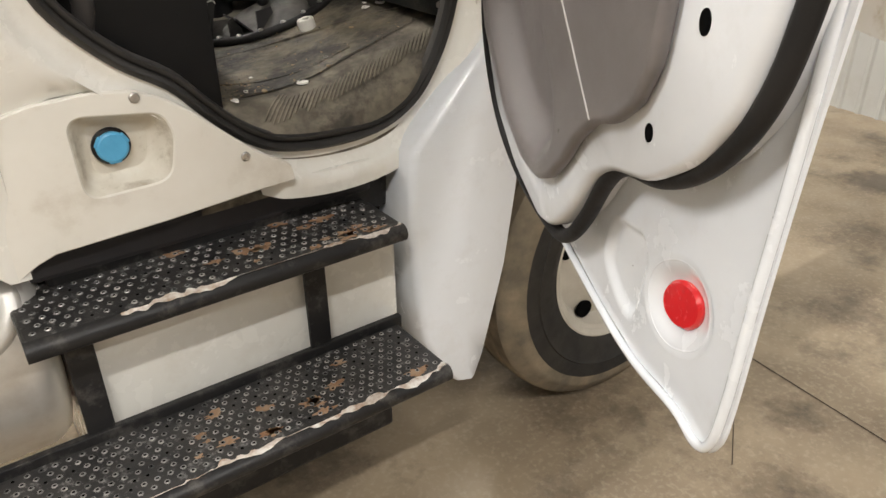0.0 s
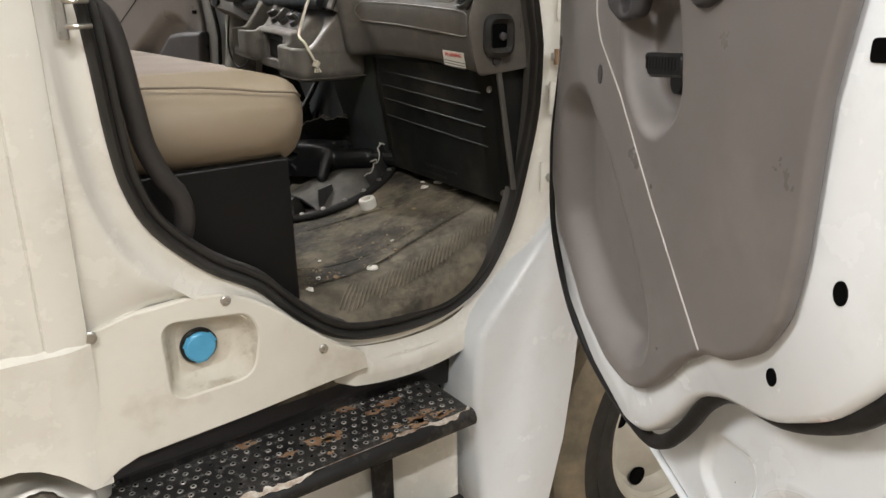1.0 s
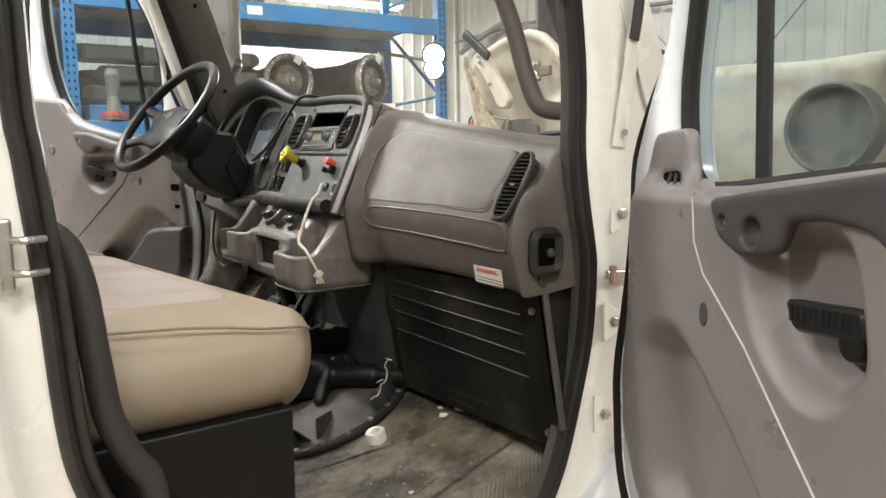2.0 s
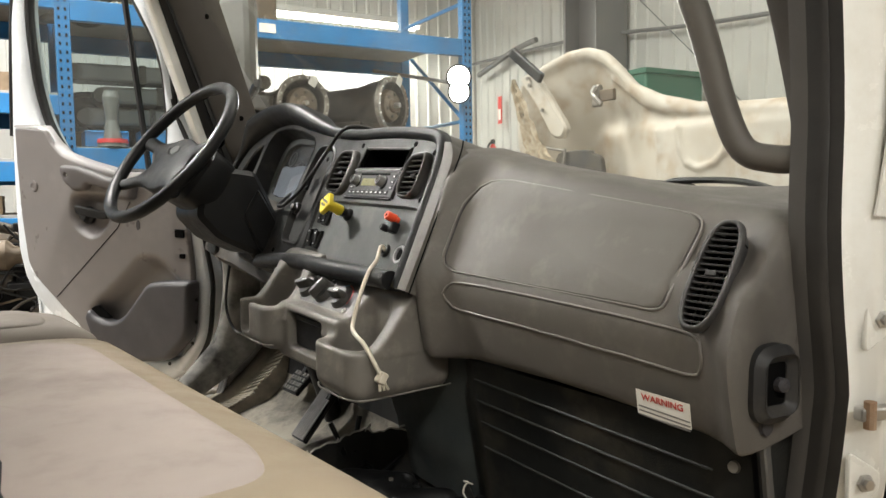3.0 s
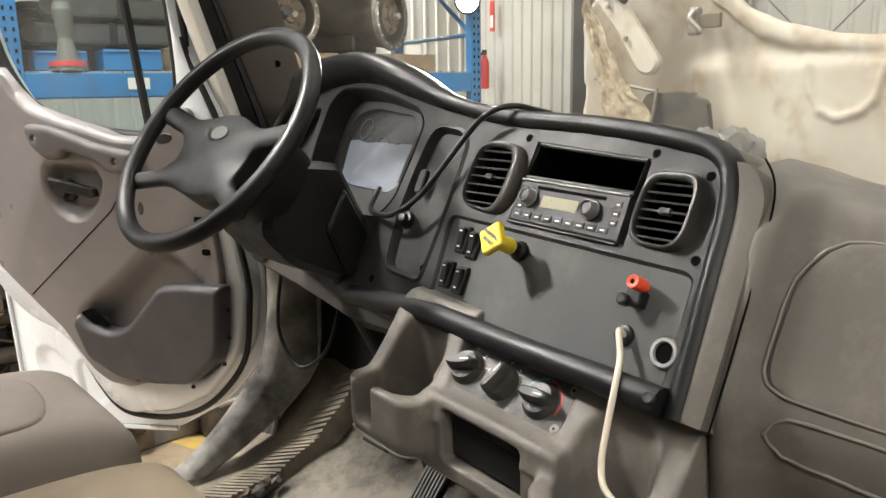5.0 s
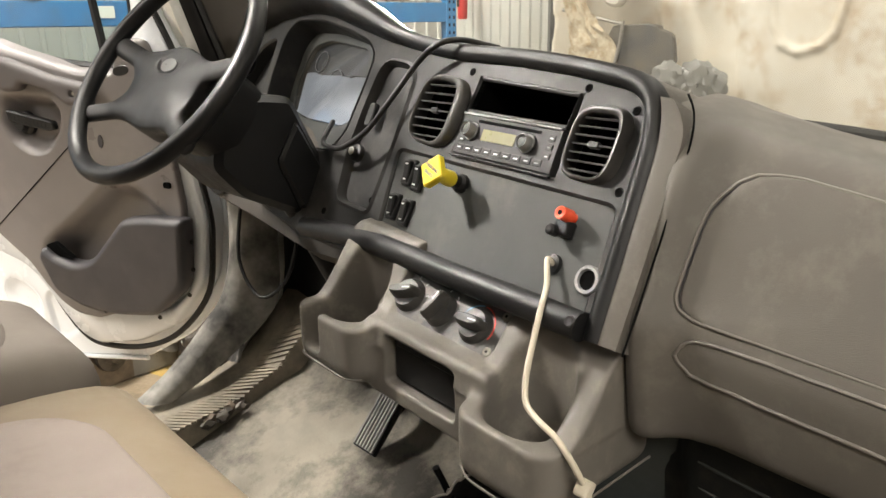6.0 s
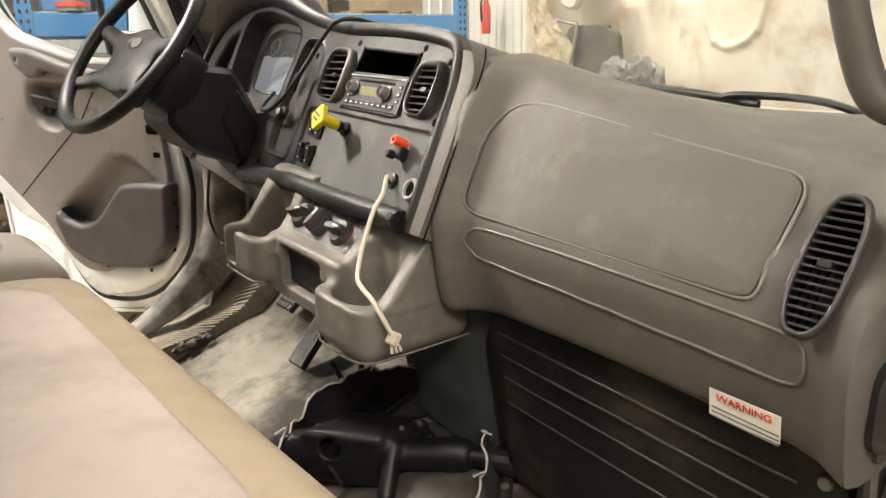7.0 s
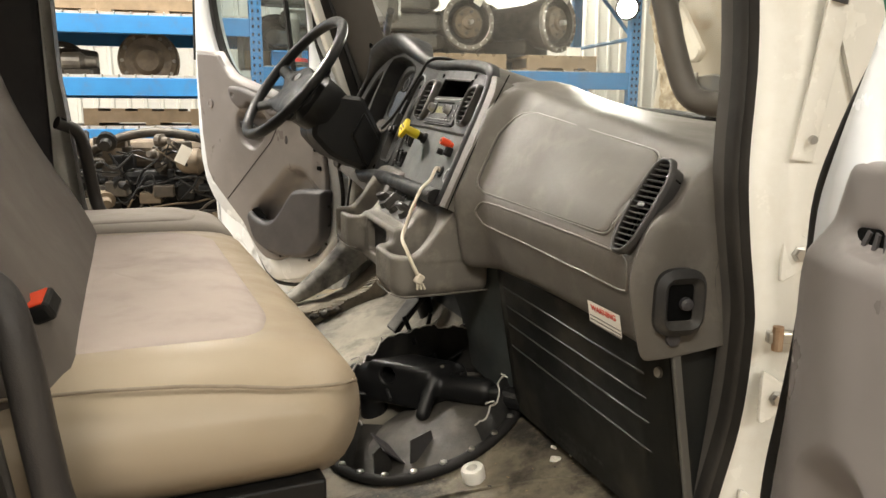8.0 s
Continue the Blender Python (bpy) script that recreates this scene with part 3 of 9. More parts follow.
def grab_handle(parent, at, mirror):
    pts = [(0.190, 1.40, 1.715), (0.235, 1.375, 1.690), (0.252, 1.355, 1.645), (0.264, 1.350, 1.54), (0.274, 1.350, 1.472), (0.297, 1.352, 1.415), (0.318, 1.355, 1.382), (0.325, 1.360, 1.340), (0.318, 1.370, 1.300)]
    h = part("grab_handle", tube(bmesh.new(), [at(*p) for p in pts], 0.0180, 14, 6), GRIP, parent, "dark rubber-coated grab handle", smooth=60)
    bm = bmesh.new()
    box(bm, at(0.285, 1.352, 1.262), at(0.345, 1.395, 1.288), 0.006)
    part("handle_foot", bm, DARK_TRIM, h)


pass_side, at_p = side(False)
driver_side, at_d = side(True)
grab_handle(pass_side, at_p, False)
grab_handle(driver_side, at_d, True)


def pillar_details():
    # hinges, check strap and striker of the passenger doorway
    for z in (1.30, 1.482, 1.681):
        p = Vector((1.135, skin_y(z) - 0.013, z))
        pl = plane_place(p, (-0.90, 0.42, 0), (0, 0, 1), (-0.42, -0.90, 0))
        h = part("hinge_plate", plate(bmesh.new(), rounded([(-0.026, 0.010), (0.02, 0.040), (0.02, -0.040), (-0.026, -0.010)], 0.010), 0.006, pl, chamfer=0.0015), WHITE, pass_side)
        part("hinge_bolt", lathe(bmesh.new(), pl(-0.002, 0, 0), (-0.42, -0.90, 0), [(0, 0.011), (0.004, 0.011), (0.005, 0.007), (0.010, 0.007)], 6), METAL, h)
    p = Vector((1.128, 1.262, 1.572))
    st = part("check_strap", boxed((-0.025, -0.008, -0.008), (0.035, 0.008, 0.008), 0.003, m=Matrix.Translation(p) @ Matrix.Rotation(radians(-25), 4, "Z")), METAL, pass_side, "rusty door check strap")
    part("strap_pin", lathe(bmesh.new(), p + Vector((-0.015, 0, -0.016)), (0, 0, 1), [(0, 0.007), (0.032, 0.007)], 10), RUST, st)
    # upper link of the pillar, and a plug
    pts = [(1.150, 1.245, 2.02), (1.140, 1.250, 1.93), (1.128, 1.256, 1.84), (1.124, 1.260, 1.80)]
    part("pillar_gusset", tube(bmesh.new(), pts, [0.012, 0.014, 0.016, 0.019] + [0.019] * 15, 10, 6, flat=0.25), WHITE, pass_side, smooth=60)
    part("dark_link", tube(bmesh.new(), [(1.158, 1.236, 2.12), (1.150, 1.238, 2.04), (1.142, 1.242, 1.985)], 0.012, 8, 4, flat=0.6), DARK_TRIM, pass_side, "dark brown upper link", smooth=60)
    for z, x in ((1.825, 1.125),):
        part("gusset_screw", lathe(bmesh.new(), (x, 1.247, z), (-0.3, -1, 0), [(0, 0.006), (0.004, 0.005)], 10), METAL, pass_side)
    part("plug", lathe(bmesh.new(), (1.13, skin_y(1.86) - 0.012, 1.86), (-0.2, -1, 0), [(0, 0.008), (0.004, 0.008), (0.006, 0.004)], 12), METAL, pass_side)
    s = part("striker_plate", boxed((0.160, skin_y(1.686) - 0.014, 1.648), (0.174, skin_y(1.686) + 0.002, 1.722), 0.003), METAL, pass_side, "brassy door striker")
    for z in (1.666, 1.700):
        part("striker_loop", tube(bmesh.new(), [(0.170, skin_y(z) - 0.010, z), (0.185, skin_y(z) - 0.020, z), (0.204, skin_y(z) - 0.010, z)], 0.004, 8, 4), METAL, s)
    # rear cab corner panel with its seams
    def lift(x, z):
        """The panels' lower edge swings up over the fuel tank."""
        k = 1 - min(max((x - 0.0) / 0.105, 0), 1) ** 1.6
        return z + 0.082 * k * min(max((1.06 - z) / 0.16, 0), 1)

    bm = bmesh.new()
    rows = []
    for z in spread(0.90, 2.6, 24):
        y = skin_y(z)
        rows.append([(px, py, lift(px, pz)) for px, py, pz in [(-1.2, y + 0.03, z), (-0.45, y + 0.0, z), (-0.08, y - 0.010, z), (0.010, y - 0.018, z), (0.05, y - 0.026, z), (0.066, y - 0.026, z), (0.073, y - 0.020, z), (0.076, y + 0.004, z)]])
    loft(bm, rows)
    part("rear_corner_panel", bm, WHITE, pass_side, smooth=40)
    bm = bmesh.new()
    rows = []
    for z in spread(0.90, 1.175, 8):
        y = skin_y(z) - 0.012
        rows.append([(px, py, lift(px, pz)) for px, py, pz in [(-1.2, y + 0.03, z), (-0.40, y - 0.01, z), (-0.08, y - 0.018, z), (0.0, y - 0.021, z), (0.03, y - 0.022, z), (0.06, y - 0.024, z), (0.085, y - 0.026, z), (0.10, y - 0.026, z), (0.135, y - 0.014, z), (0.14, y + 0.02, z)]])
    rows.append([(x, y + 0.012, z + 0.01) for x, y, z in rows[-1]])
    loft(bm, rows)
    part("lower_corner_panel", bm, WHITE, pass_side, smooth=40)
    rows = []
    for z in spread(1.172, 2.6, 10):
        y = skin_y(z)
        rows.append([(0.066, y - 0.018, z), (0.071, y - 0.029, z), (0.078, y - 0.031, z), (0.124, y - 0.027, z), (0.132, y - 0.023, z), (0.136, y - 0.004, z)])
    part("corner_moulding", loft(bmesh.new(), rows), WHITE, pass_side, smooth=40)
    part("corner_bolt", lathe(bmesh.new(), (0.135, skin_y(1.185) - 0.018, 1.185), (0, -1, 0), [(0, 0.012), (0.004, 0.012), (0.006, 0.008)], 12), METAL, pass_side)


pillar_details()


GRIMY = material("grimy_white_plastic", (0.66, 0.63, 0.55), 0.55, second=(0.50, 0.45, 0.36), scale=14, amount=0.7, bump=0.1, bump_scale=120, stain=(0.26, 0.21, 0.14), stain_scale=13, stain_amount=0.6, stain_lo=0.5)


def fairing():
    f = thing("step_fairing", "white plastic lower cab fairing with a recessed blue cap", "fairing")
    y0 = 1.318
    pl = lambda u, v, w: Vector((u, y0 - w, v))
    top = [(0.130, 1.185), (0.20, 1.203), (0.30, 1.208), (0.365, 1.200), (0.41, 1.180), (0.454, 1.150), (0.50, 1.108), (0.551, 1.062), (0.60, 1.025), (0.632, 1.008), (0.645, 0.995), (0.650, 0.962)]
    low = [(0.56, 0.958), (0.385, 0.945), (0.182, 0.936), (0.150, 0.925), (0.113, 0.905), (0.105, 0.95)]
    outline = top + low
    hole = rounded([(0.248, 1.172), (0.405, 1.152), (0.422, 1.110), (0.404, 1.026), (0.252, 1.022)], 0.032, 6)
    part("panel", plate(bmesh.new(), outline, 0.014, pl, holes=[hole], chamfer=0.003), FAIRING, f, smooth=30)
    inner = rounded([(0.280, 1.148), (0.372, 1.136), (0.384, 1.108), (0.374, 1.052), (0.280, 1.048)], 0.026, 6)
    bm = bmesh.new()
    loft(bm, [[pl(u, v, -0.002) for u, v in grown(hole, 0.002)]] + [[pl(*(Vector(h) * (1 - k) + Vector(i) * k), -w) for h, i in zip(hole, inner)] for k, w in ((0.12, 0.006), (0.3, 0.018), (0.55, 0.030), (0.8, 0.0375), (1.0, 0.040))], wrap=True)
    bm.faces.new([bm.verts.new(pl(u, v, -0.040)) for u, v in inner])
    part("recess", bm, GRIMY, f, "grimy moulded recess", smooth=40)
    c = pl(0.318, 1.100, -0.039)
    cap = part("filler_neck", lathe(bmesh.new(), c, (0, -1, 0), [(0, 0.034), (0.006, 0.034), (0.009, 0.031), (0.010, 0.028)], 28), BLACK, f, "black ring round the cap")
    bm = lathe(bmesh.new(), c, (0, -1, 0), [(0.006, 0.029), (0.015, 0.028), (0.018, 0.024), (0.018, 0.0)], 24)
    for k in range(3):
        a = math.pi / 2 + k * 2 * math.pi / 3 + math.pi
        box(bm, (0.012, -0.011, 0.008), (0.0305, 0.011, 0.016), 0.003, m=Matrix.Translation(c) @ Matrix.Rotation(radians(90), 4, "X") @ Matrix.Rotation(a, 4, "Z"))
    part("blue_cap", bm, BLUE_CAP, cap, "bright blue plastic cap")
    for u, v in ((0.365, 1.188), (0.549, 1.037)):
        part("screw", lathe(bmesh.new(), pl(u, v, 0.0), (0, -1, 0), [(0, 0.0095), (0.003, 0.0095), (0.005, 0.007), (0.005, 0.003), (0.003, 0.003)], 16), METAL, f)
    return f


fairing()


def side_steps():
    st = thing("side_step", "pair of black perforated steel cab steps with worn edges", "steps")
    rng = random.Random(4)

    def tread(x0, x1, y0, y1, z, holes, lip):
        """y0 the outer edge, y1 the inner one."""
        t = part("tread", boxed((x0, y0, z - 0.022), (x1, y1, z), 0.006), TREAD, st, "black step plate, scuffed and rusty")
        # front nosing
        part("nosing", tube(bmesh.new(), [(x0, y0 + 0.004, z - 0.020), (x1, y0 + 0.004, z - 0.020)], 0.020, 24, 0), BLACK_STEEL, t, smooth=60)
        # rear upstand
        part("upstand", boxed((x0 - 0.03, y1 - 0.012, z - 0.02), (x1 + 0.01, y1 + 0.006, z + lip), 0.003), BLACK_STEEL, t)
        # raised punched buttons, one stuff mesh
        bm, pits = bmesh.new(), bmesh.new()
        nx, ny = int((x1 - x0) / 0.0245), holes
        for i in range(nx):
            for j in range(ny):
                x = x0 + 0.02 + (i + 0.5 * (j % 2)) * 0.0245
                y = y0 + 0.026 + j * (y1 - y0 - 0.05) / (ny - 1)
                if x > x1 - 0.012:
                    continue
                if rng.random() < 0.9:
                    lathe(bm, (x, y, z - 0.001), (0, 0, 1), [(0, 0.0068), (0.0028, 0.0050), (0.0030, 0.0036), (0.0012, 0.0030)], 8, closed_ends=False)
                lathe(pits, (x, y, z + 0.0003), (0, 0, 1), [(0, 0.0034), (0.0008, 0.0032)], 6)
        tagged(part("button", bm, WORN_STUD, t, smooth=50), kind="stuff")
        # flat black discs paint the dark of the punched holes
        tagged(part("punched_hole", pits, VOID, t), kind="stuff")
        # worn bright edge and rust patches
        bm = bmesh.new()
        xs = spread(x0 + 0.16, x1 - 0.004, 110)
        rows = [[], [], [], []]
        for x in xs:
            w = -0.003 + 0.024 * max(0.0, noise.noise((x * 8, z * 7, 0.3)) + 0.12 + 0.8 * noise.noise((x * 60, 1.0, z)))
            worn = noise.noise((x * 11, 5, z * 3)) + 0.5 * noise.noise((x * 47, 7, z))
            low = radians(max(0.2, 10 + 46 * worn))
            for q, th in zip(rows, (low, low * 0.66, low * 0.33)):
                q.append((x, y0 + 0.004 - 0.0208 * math.sin(th), z - 0.020 + 0.0208 * math.cos(th)))
            rows[3].append((x, y0 + 0.004 + w, z + 0.0014))
        loft(bm, rows)
        part("worn_edge", bm, WORN_EDGE, t, smooth=60)
        for k in range(16):
            cx, cy = rng.uniform(x0 + 0.3, x1 - 0.05), y0 + 0.015 + (y1 - y0 - 0.07) * rng.random() ** 1.7
            r = rng.uniform(0.008, 0.026)
            bm = bmesh.new()
            bm.faces.new([bm.verts.new((cx + r * math.cos(a) * max(0.3, 1 + 1.0 * noise.noise((math.cos(a) * 2.2 + 3 * k, math.sin(a) * 2.2, z))), cy + 0.6 * r * math.sin(a) * max(0.3, 1 + 1.0 * noise.noise((math.cos(a) * 2.2 + 3 * k, math.sin(a) * 2.2, z))), z + 0.0010)) for a in spread(0, 2 * math.pi * 23 / 24, 24)])
            part("rust_patch", bm, RUST, t)
        return t

    tread(0.085, 0.850, 1.222, 1.46, 0.838, 9, 0.012)
    tread(-0.03, 0.868, 1.083, 1.305, 0.530, 10, 0.022)
    # hangers between the steps
    for x in (0.172, 0.662):
        bm = bmesh.new()
        box(bm, (x - 0.026, 1.300, 0.54), (x + 0.026, 1.312, 0.80), 0.003)
        box(bm, (x - 0.026, 1.23, 0.797), (x + 0.026, 1.45, 0.815), 0.003)
        part("hanger", bm, BLACK_STEEL, st)
    part("back_rail", boxed((-0.02, 1.44, 0.845), (0.88, 1.49, 0.905), 0.008), BLACK_STEEL, st)
    part("kick_rail", boxed((0.13, 1.395, 0.852), (0.875, 1.43, 0.915), 0.012), DARK_TRIM, st, "dull black rail behind the upper step")
    return st


WORN_STUD = material("scuffed_stud", (0.05, 0.05, 0.05), 0.4, 0.3, second=(0.46, 0.45, 0.43), scale=34, amount=1.0)
side_steps()


def fuel_tank():
    """A drum along the chassis; its filler cap looks outwards and up."""
    f = thing("fuel_tank", "brushed aluminium fuel tank with a scuffed dark filler cap", "fuel tank")
    part("drum", lathe(bmesh.new(), (-0.90, 1.625, 0.70), (1, 0, 0), [(0, 0.0), (0, 0.24), (0.012, 0.275), (0.035, 0.298), (0.06, 0.302), (0.60, 0.302), (0.604, 0.306), (0.622, 0.306), (0.626, 0.302), (0.985, 0.302), (1.01, 0.296), (1.035, 0.275), (1.046, 0.24), (1.046, 0.0)], 96, False), TANK, f, smooth=50)
    up = radians(31)
    w = Vector((0, -math.cos(up), math.sin(up)))
    c = Vector((0.016, 1.625, 0.70)) + w * 0.30
    part("neck_flange", lathe(bmesh.new(), c, w, [(-0.012, 0.098), (0.001, 0.092), (0.004, 0.084), (0.006, 0.070), (0.010, 0.054), (0.014, 0.049), (0.014, 0.0)], 48, False), TANK, f, smooth=50)

    def solid(x, y, z):
        r = np.sqrt(x * x + y * y)
        b = np.maximum(r - 0.042 - 0.0015 * np.cos(14 * np.arctan2(y, x)), np.abs(z - 0.022) - 0.022)
        b = blend(b, np.sqrt(x * x + y * y + ((z - 0.030) * 1.6) ** 2) - 0.040, 0.012)
        b = carve(b, block(x * 0.8 + y * 0.6, y * 0.8 - x * 0.6, z, (-0.034, 0.010, 0.042), (0.034, 0.05, 0.08), 0.006), 0.010)
        return b + 0.0018 * np.sin(x * 160 + 1) * np.sin(y * 140)

    m = Matrix.Translation(c + w * 0.012) @ Matrix(frame_of(w)).transposed().to_4x4()
    bm = moulded(solid, (-0.05, -0.05, 0.0), (0.05, 0.05, 0.062), 0.0028)
    bmesh.ops.transform(bm, matrix=m, verts=bm.verts)
    part("filler_cap", bm, CAP, f, "dented dark filler cap with bare worn metal", smooth=60)


TANK = material("brushed_aluminium", (0.78, 0.76, 0.72), 0.46, 0.7, second=(0.66, 0.63, 0.58), scale=5, amount=0.6, bump=0.05, bump_scale=60, stain=(0.45, 0.40, 0.33), stain_scale=5, stain_amount=0.3)
CAP = material("scuffed_dark_cap", (0.10, 0.085, 0.068), 0.4, 0.5, second=(0.07, 0.06, 0.048), scale=20, amount=0.7, bump=0.2, bump_scale=120, stain=(0.62, 0.59, 0.54), stain_scale=20, stain_amount=0.8, stain_lo=0.58)


fuel_tank()


def tank_box():
    t = thing("battery_box", "white painted box behind the cab steps", "tank")
    part("box", boxed((0.152, 1.33, 0.30), (0.892, 1.90, 0.80), 0.01), WHITE, t)
    part("lower_rail", boxed((0.16, 1.36, 0.16), (0.88, 1.9, 0.30), 0.01), BLACK_STEEL, t)
    bm = bmesh.new()
    box(bm, (0.16, 1.40, 0.80), (0.93, 1.9, 1.02), 0.01)
    part("rocker", bm, BLACK_STEEL, t)
    return t


tank_box()


def chassis():
    c = thing("chassis", "dark greasy chassis under the cab", "chassis")
    for y in (1.78, 2.68):
        part("rail", boxed((-3.5, y - 0.04, 0.62), (3.2, y + 0.04, 0.90), 0.006), GREASY, c)
    part("axle", lathe(bmesh.new(), (1.70, 1.45, 0.47), (0, 1, 0), [(0, 0.06), (1.56, 0.06)], 12), GREASY, c)
    part("transmission_case", lathe(bmesh.new(), (0.35, 2.23, 0.86), (1, 0, 0), [(0, 0.12), (0.25, 0.17), (0.55, 0.19), (0.6, 0.26), (0.75, 0.27)], 20), GREASY, c)
    part("air_tank", lathe(bmesh.new(), (1.0, 1.62, 0.70), (1, 0, 0), [(0, 0.02), (0.02, 0.09), (0.45, 0.09), (0.47, 0.02)], 16), GREASY, c)
    return c


chassis()


TYRE_DUST = material("dusty_shoulder", (0.13, 0.11, 0.08), 0.8, second=(0.30, 0.24, 0.16), scale=10, amount=0.8, bump=0.4, bump_scale=150)


def wheel(cy, out):
    w = thing("wheel", "dusty black truck tyre on a cream steel wheel", "wheel", at=(1.715, cy, 0.457), group="front wheels")
    s = out
    o = Vector((0, 0, 0))
    R = 0.512
    tread = [(-0.245, 0.30), (-0.255, 0.38), (-0.25, 0.43), (-0.235, 0.465), (-0.20, R - 0.006), (-0.15, R), (-0.145, R - 0.012), (-0.135, R - 0.012), (-0.13, R), (-0.085, R), (-0.08, R - 0.012), (-0.07, R - 0.012), (-0.065, R), (-0.03, R - 0.004)]
    dust = [(-0.03, R - 0.004), (-0.012, R - 0.016), (-0.004, R - 0.035), (0.004, R - 0.042), (0.009, 0.455), (0.011, 0.43)]
    wall = [(0.011, 0.43), (0.013, 0.41), (0.011, 0.385), (0.015, 0.381), (0.011, 0.376), (0.004, 0.33), (-0.01, 0.295), (-0.02, 0.288)]
    part("tyre_tread", lathe(bmesh.new(), o, (0, s, 0), tread, 72, False), TYRE_TREAD, w, "tan dusty tread", smooth=40)
    part("tyre_shoulder", lathe(bmesh.new(), o, (0, s, 0), dust, 72, False), TYRE_DUST, w, "dusty grey shoulder", smooth=40)
    part("tyre", lathe(bmesh.new(), o, (0, s, 0), wall, 72, False), TYRE, w, smooth=40)
    rim = part("rim", lathe(bmesh.new(), o, (0, s, 0), [(-0.24, 0.285), (-0.10, 0.27), (-0.02, 0.275), (-0.008, 0.290), (-0.010, 0.296), (-0.016, 0.290), (-0.03, 0.262), (-0.06, 0.255), (-0.075, 0.24), (-0.06, 0.20), (-0.035, 0.17), (-0.03, 0.13)], 64, False), RIM, w, smooth=40)
    for k in range(5):
        a = k * 2 * math.pi / 5 + 2.9
        c = Vector((math.cos(a) * 0.222, -0.062 * s, math.sin(a) * 0.222))
        bm = bmesh.new()
        lathe(bm, c, (0, s, 0), [(0, 0.03), (0.012, 0.03)], 16)
        # a black disc on the rim stands in for the shaded hole
        part("hand_hole", bm, VOID, rim)
    part("hub", lathe(bmesh.new(), o, (0, s, 0), [(-0.10, 0.135), (-0.028, 0.13), (0.02, 0.085), (0.06, 0.08), (0.07, 0.05)], 32), GREASY, w, smooth=40)
    return w


wheel(1.292, -1)
wheel(2 * MID - 1.292, 1)


def fender():
    f = thing("front_fender", "white front fender edge below the door", "fender")
    # the thin panel between the step and the wheel: an outer face and a return face towards the step
    z = [1.215, 1.05, 0.962, 0.80, 0.60, 0.45, 0.34, 0.275]
    xf = [1.18, 1.02, 0.935, 0.925, 0.935, 0.955, 1.00, 1.06]
    xb = [1.30, 1.27, 1.25, 1.235, 1.205, 1.165, 1.135, 1.108]
    rows = []
    for a, b, c in zip(z, xf, xb):
        rows.append([(b - 0.008, 1.44 if a < 0.95 else 1.345, a), (b - 0.016, 1.36, a), (b - 0.018, 1.300, a), (b - 0.012, 1.287, a), (b + 0.002, 1.281, a), (b + (c - b) * 0.5, 1.272, a), (c - 0.012, 1.278, a), (c, 1.292, a), (c - 0.004, 1.33, a)])
    part("panel", loft(bmesh.new(), rows), WHITE_DOOR, f, smooth=45)
    rows = [[(1.20, 1.275, 1.21), (1.60, 1.26, 1.26), (2.1, 1.28, 1.2)], [(1.23, 1.272, 1.02), (1.60, 1.25, 1.06), (2.1, 1.28, 1.0)]]
    part("arch", loft(bmesh.new(), rows), WHITE_DOOR, f, smooth=45)
    part("inner_liner", boxed((1.10, 1.42, 0.35), (1.14, 1.75, 1.1), 0.01), BLACK, f)
    return f


fender()


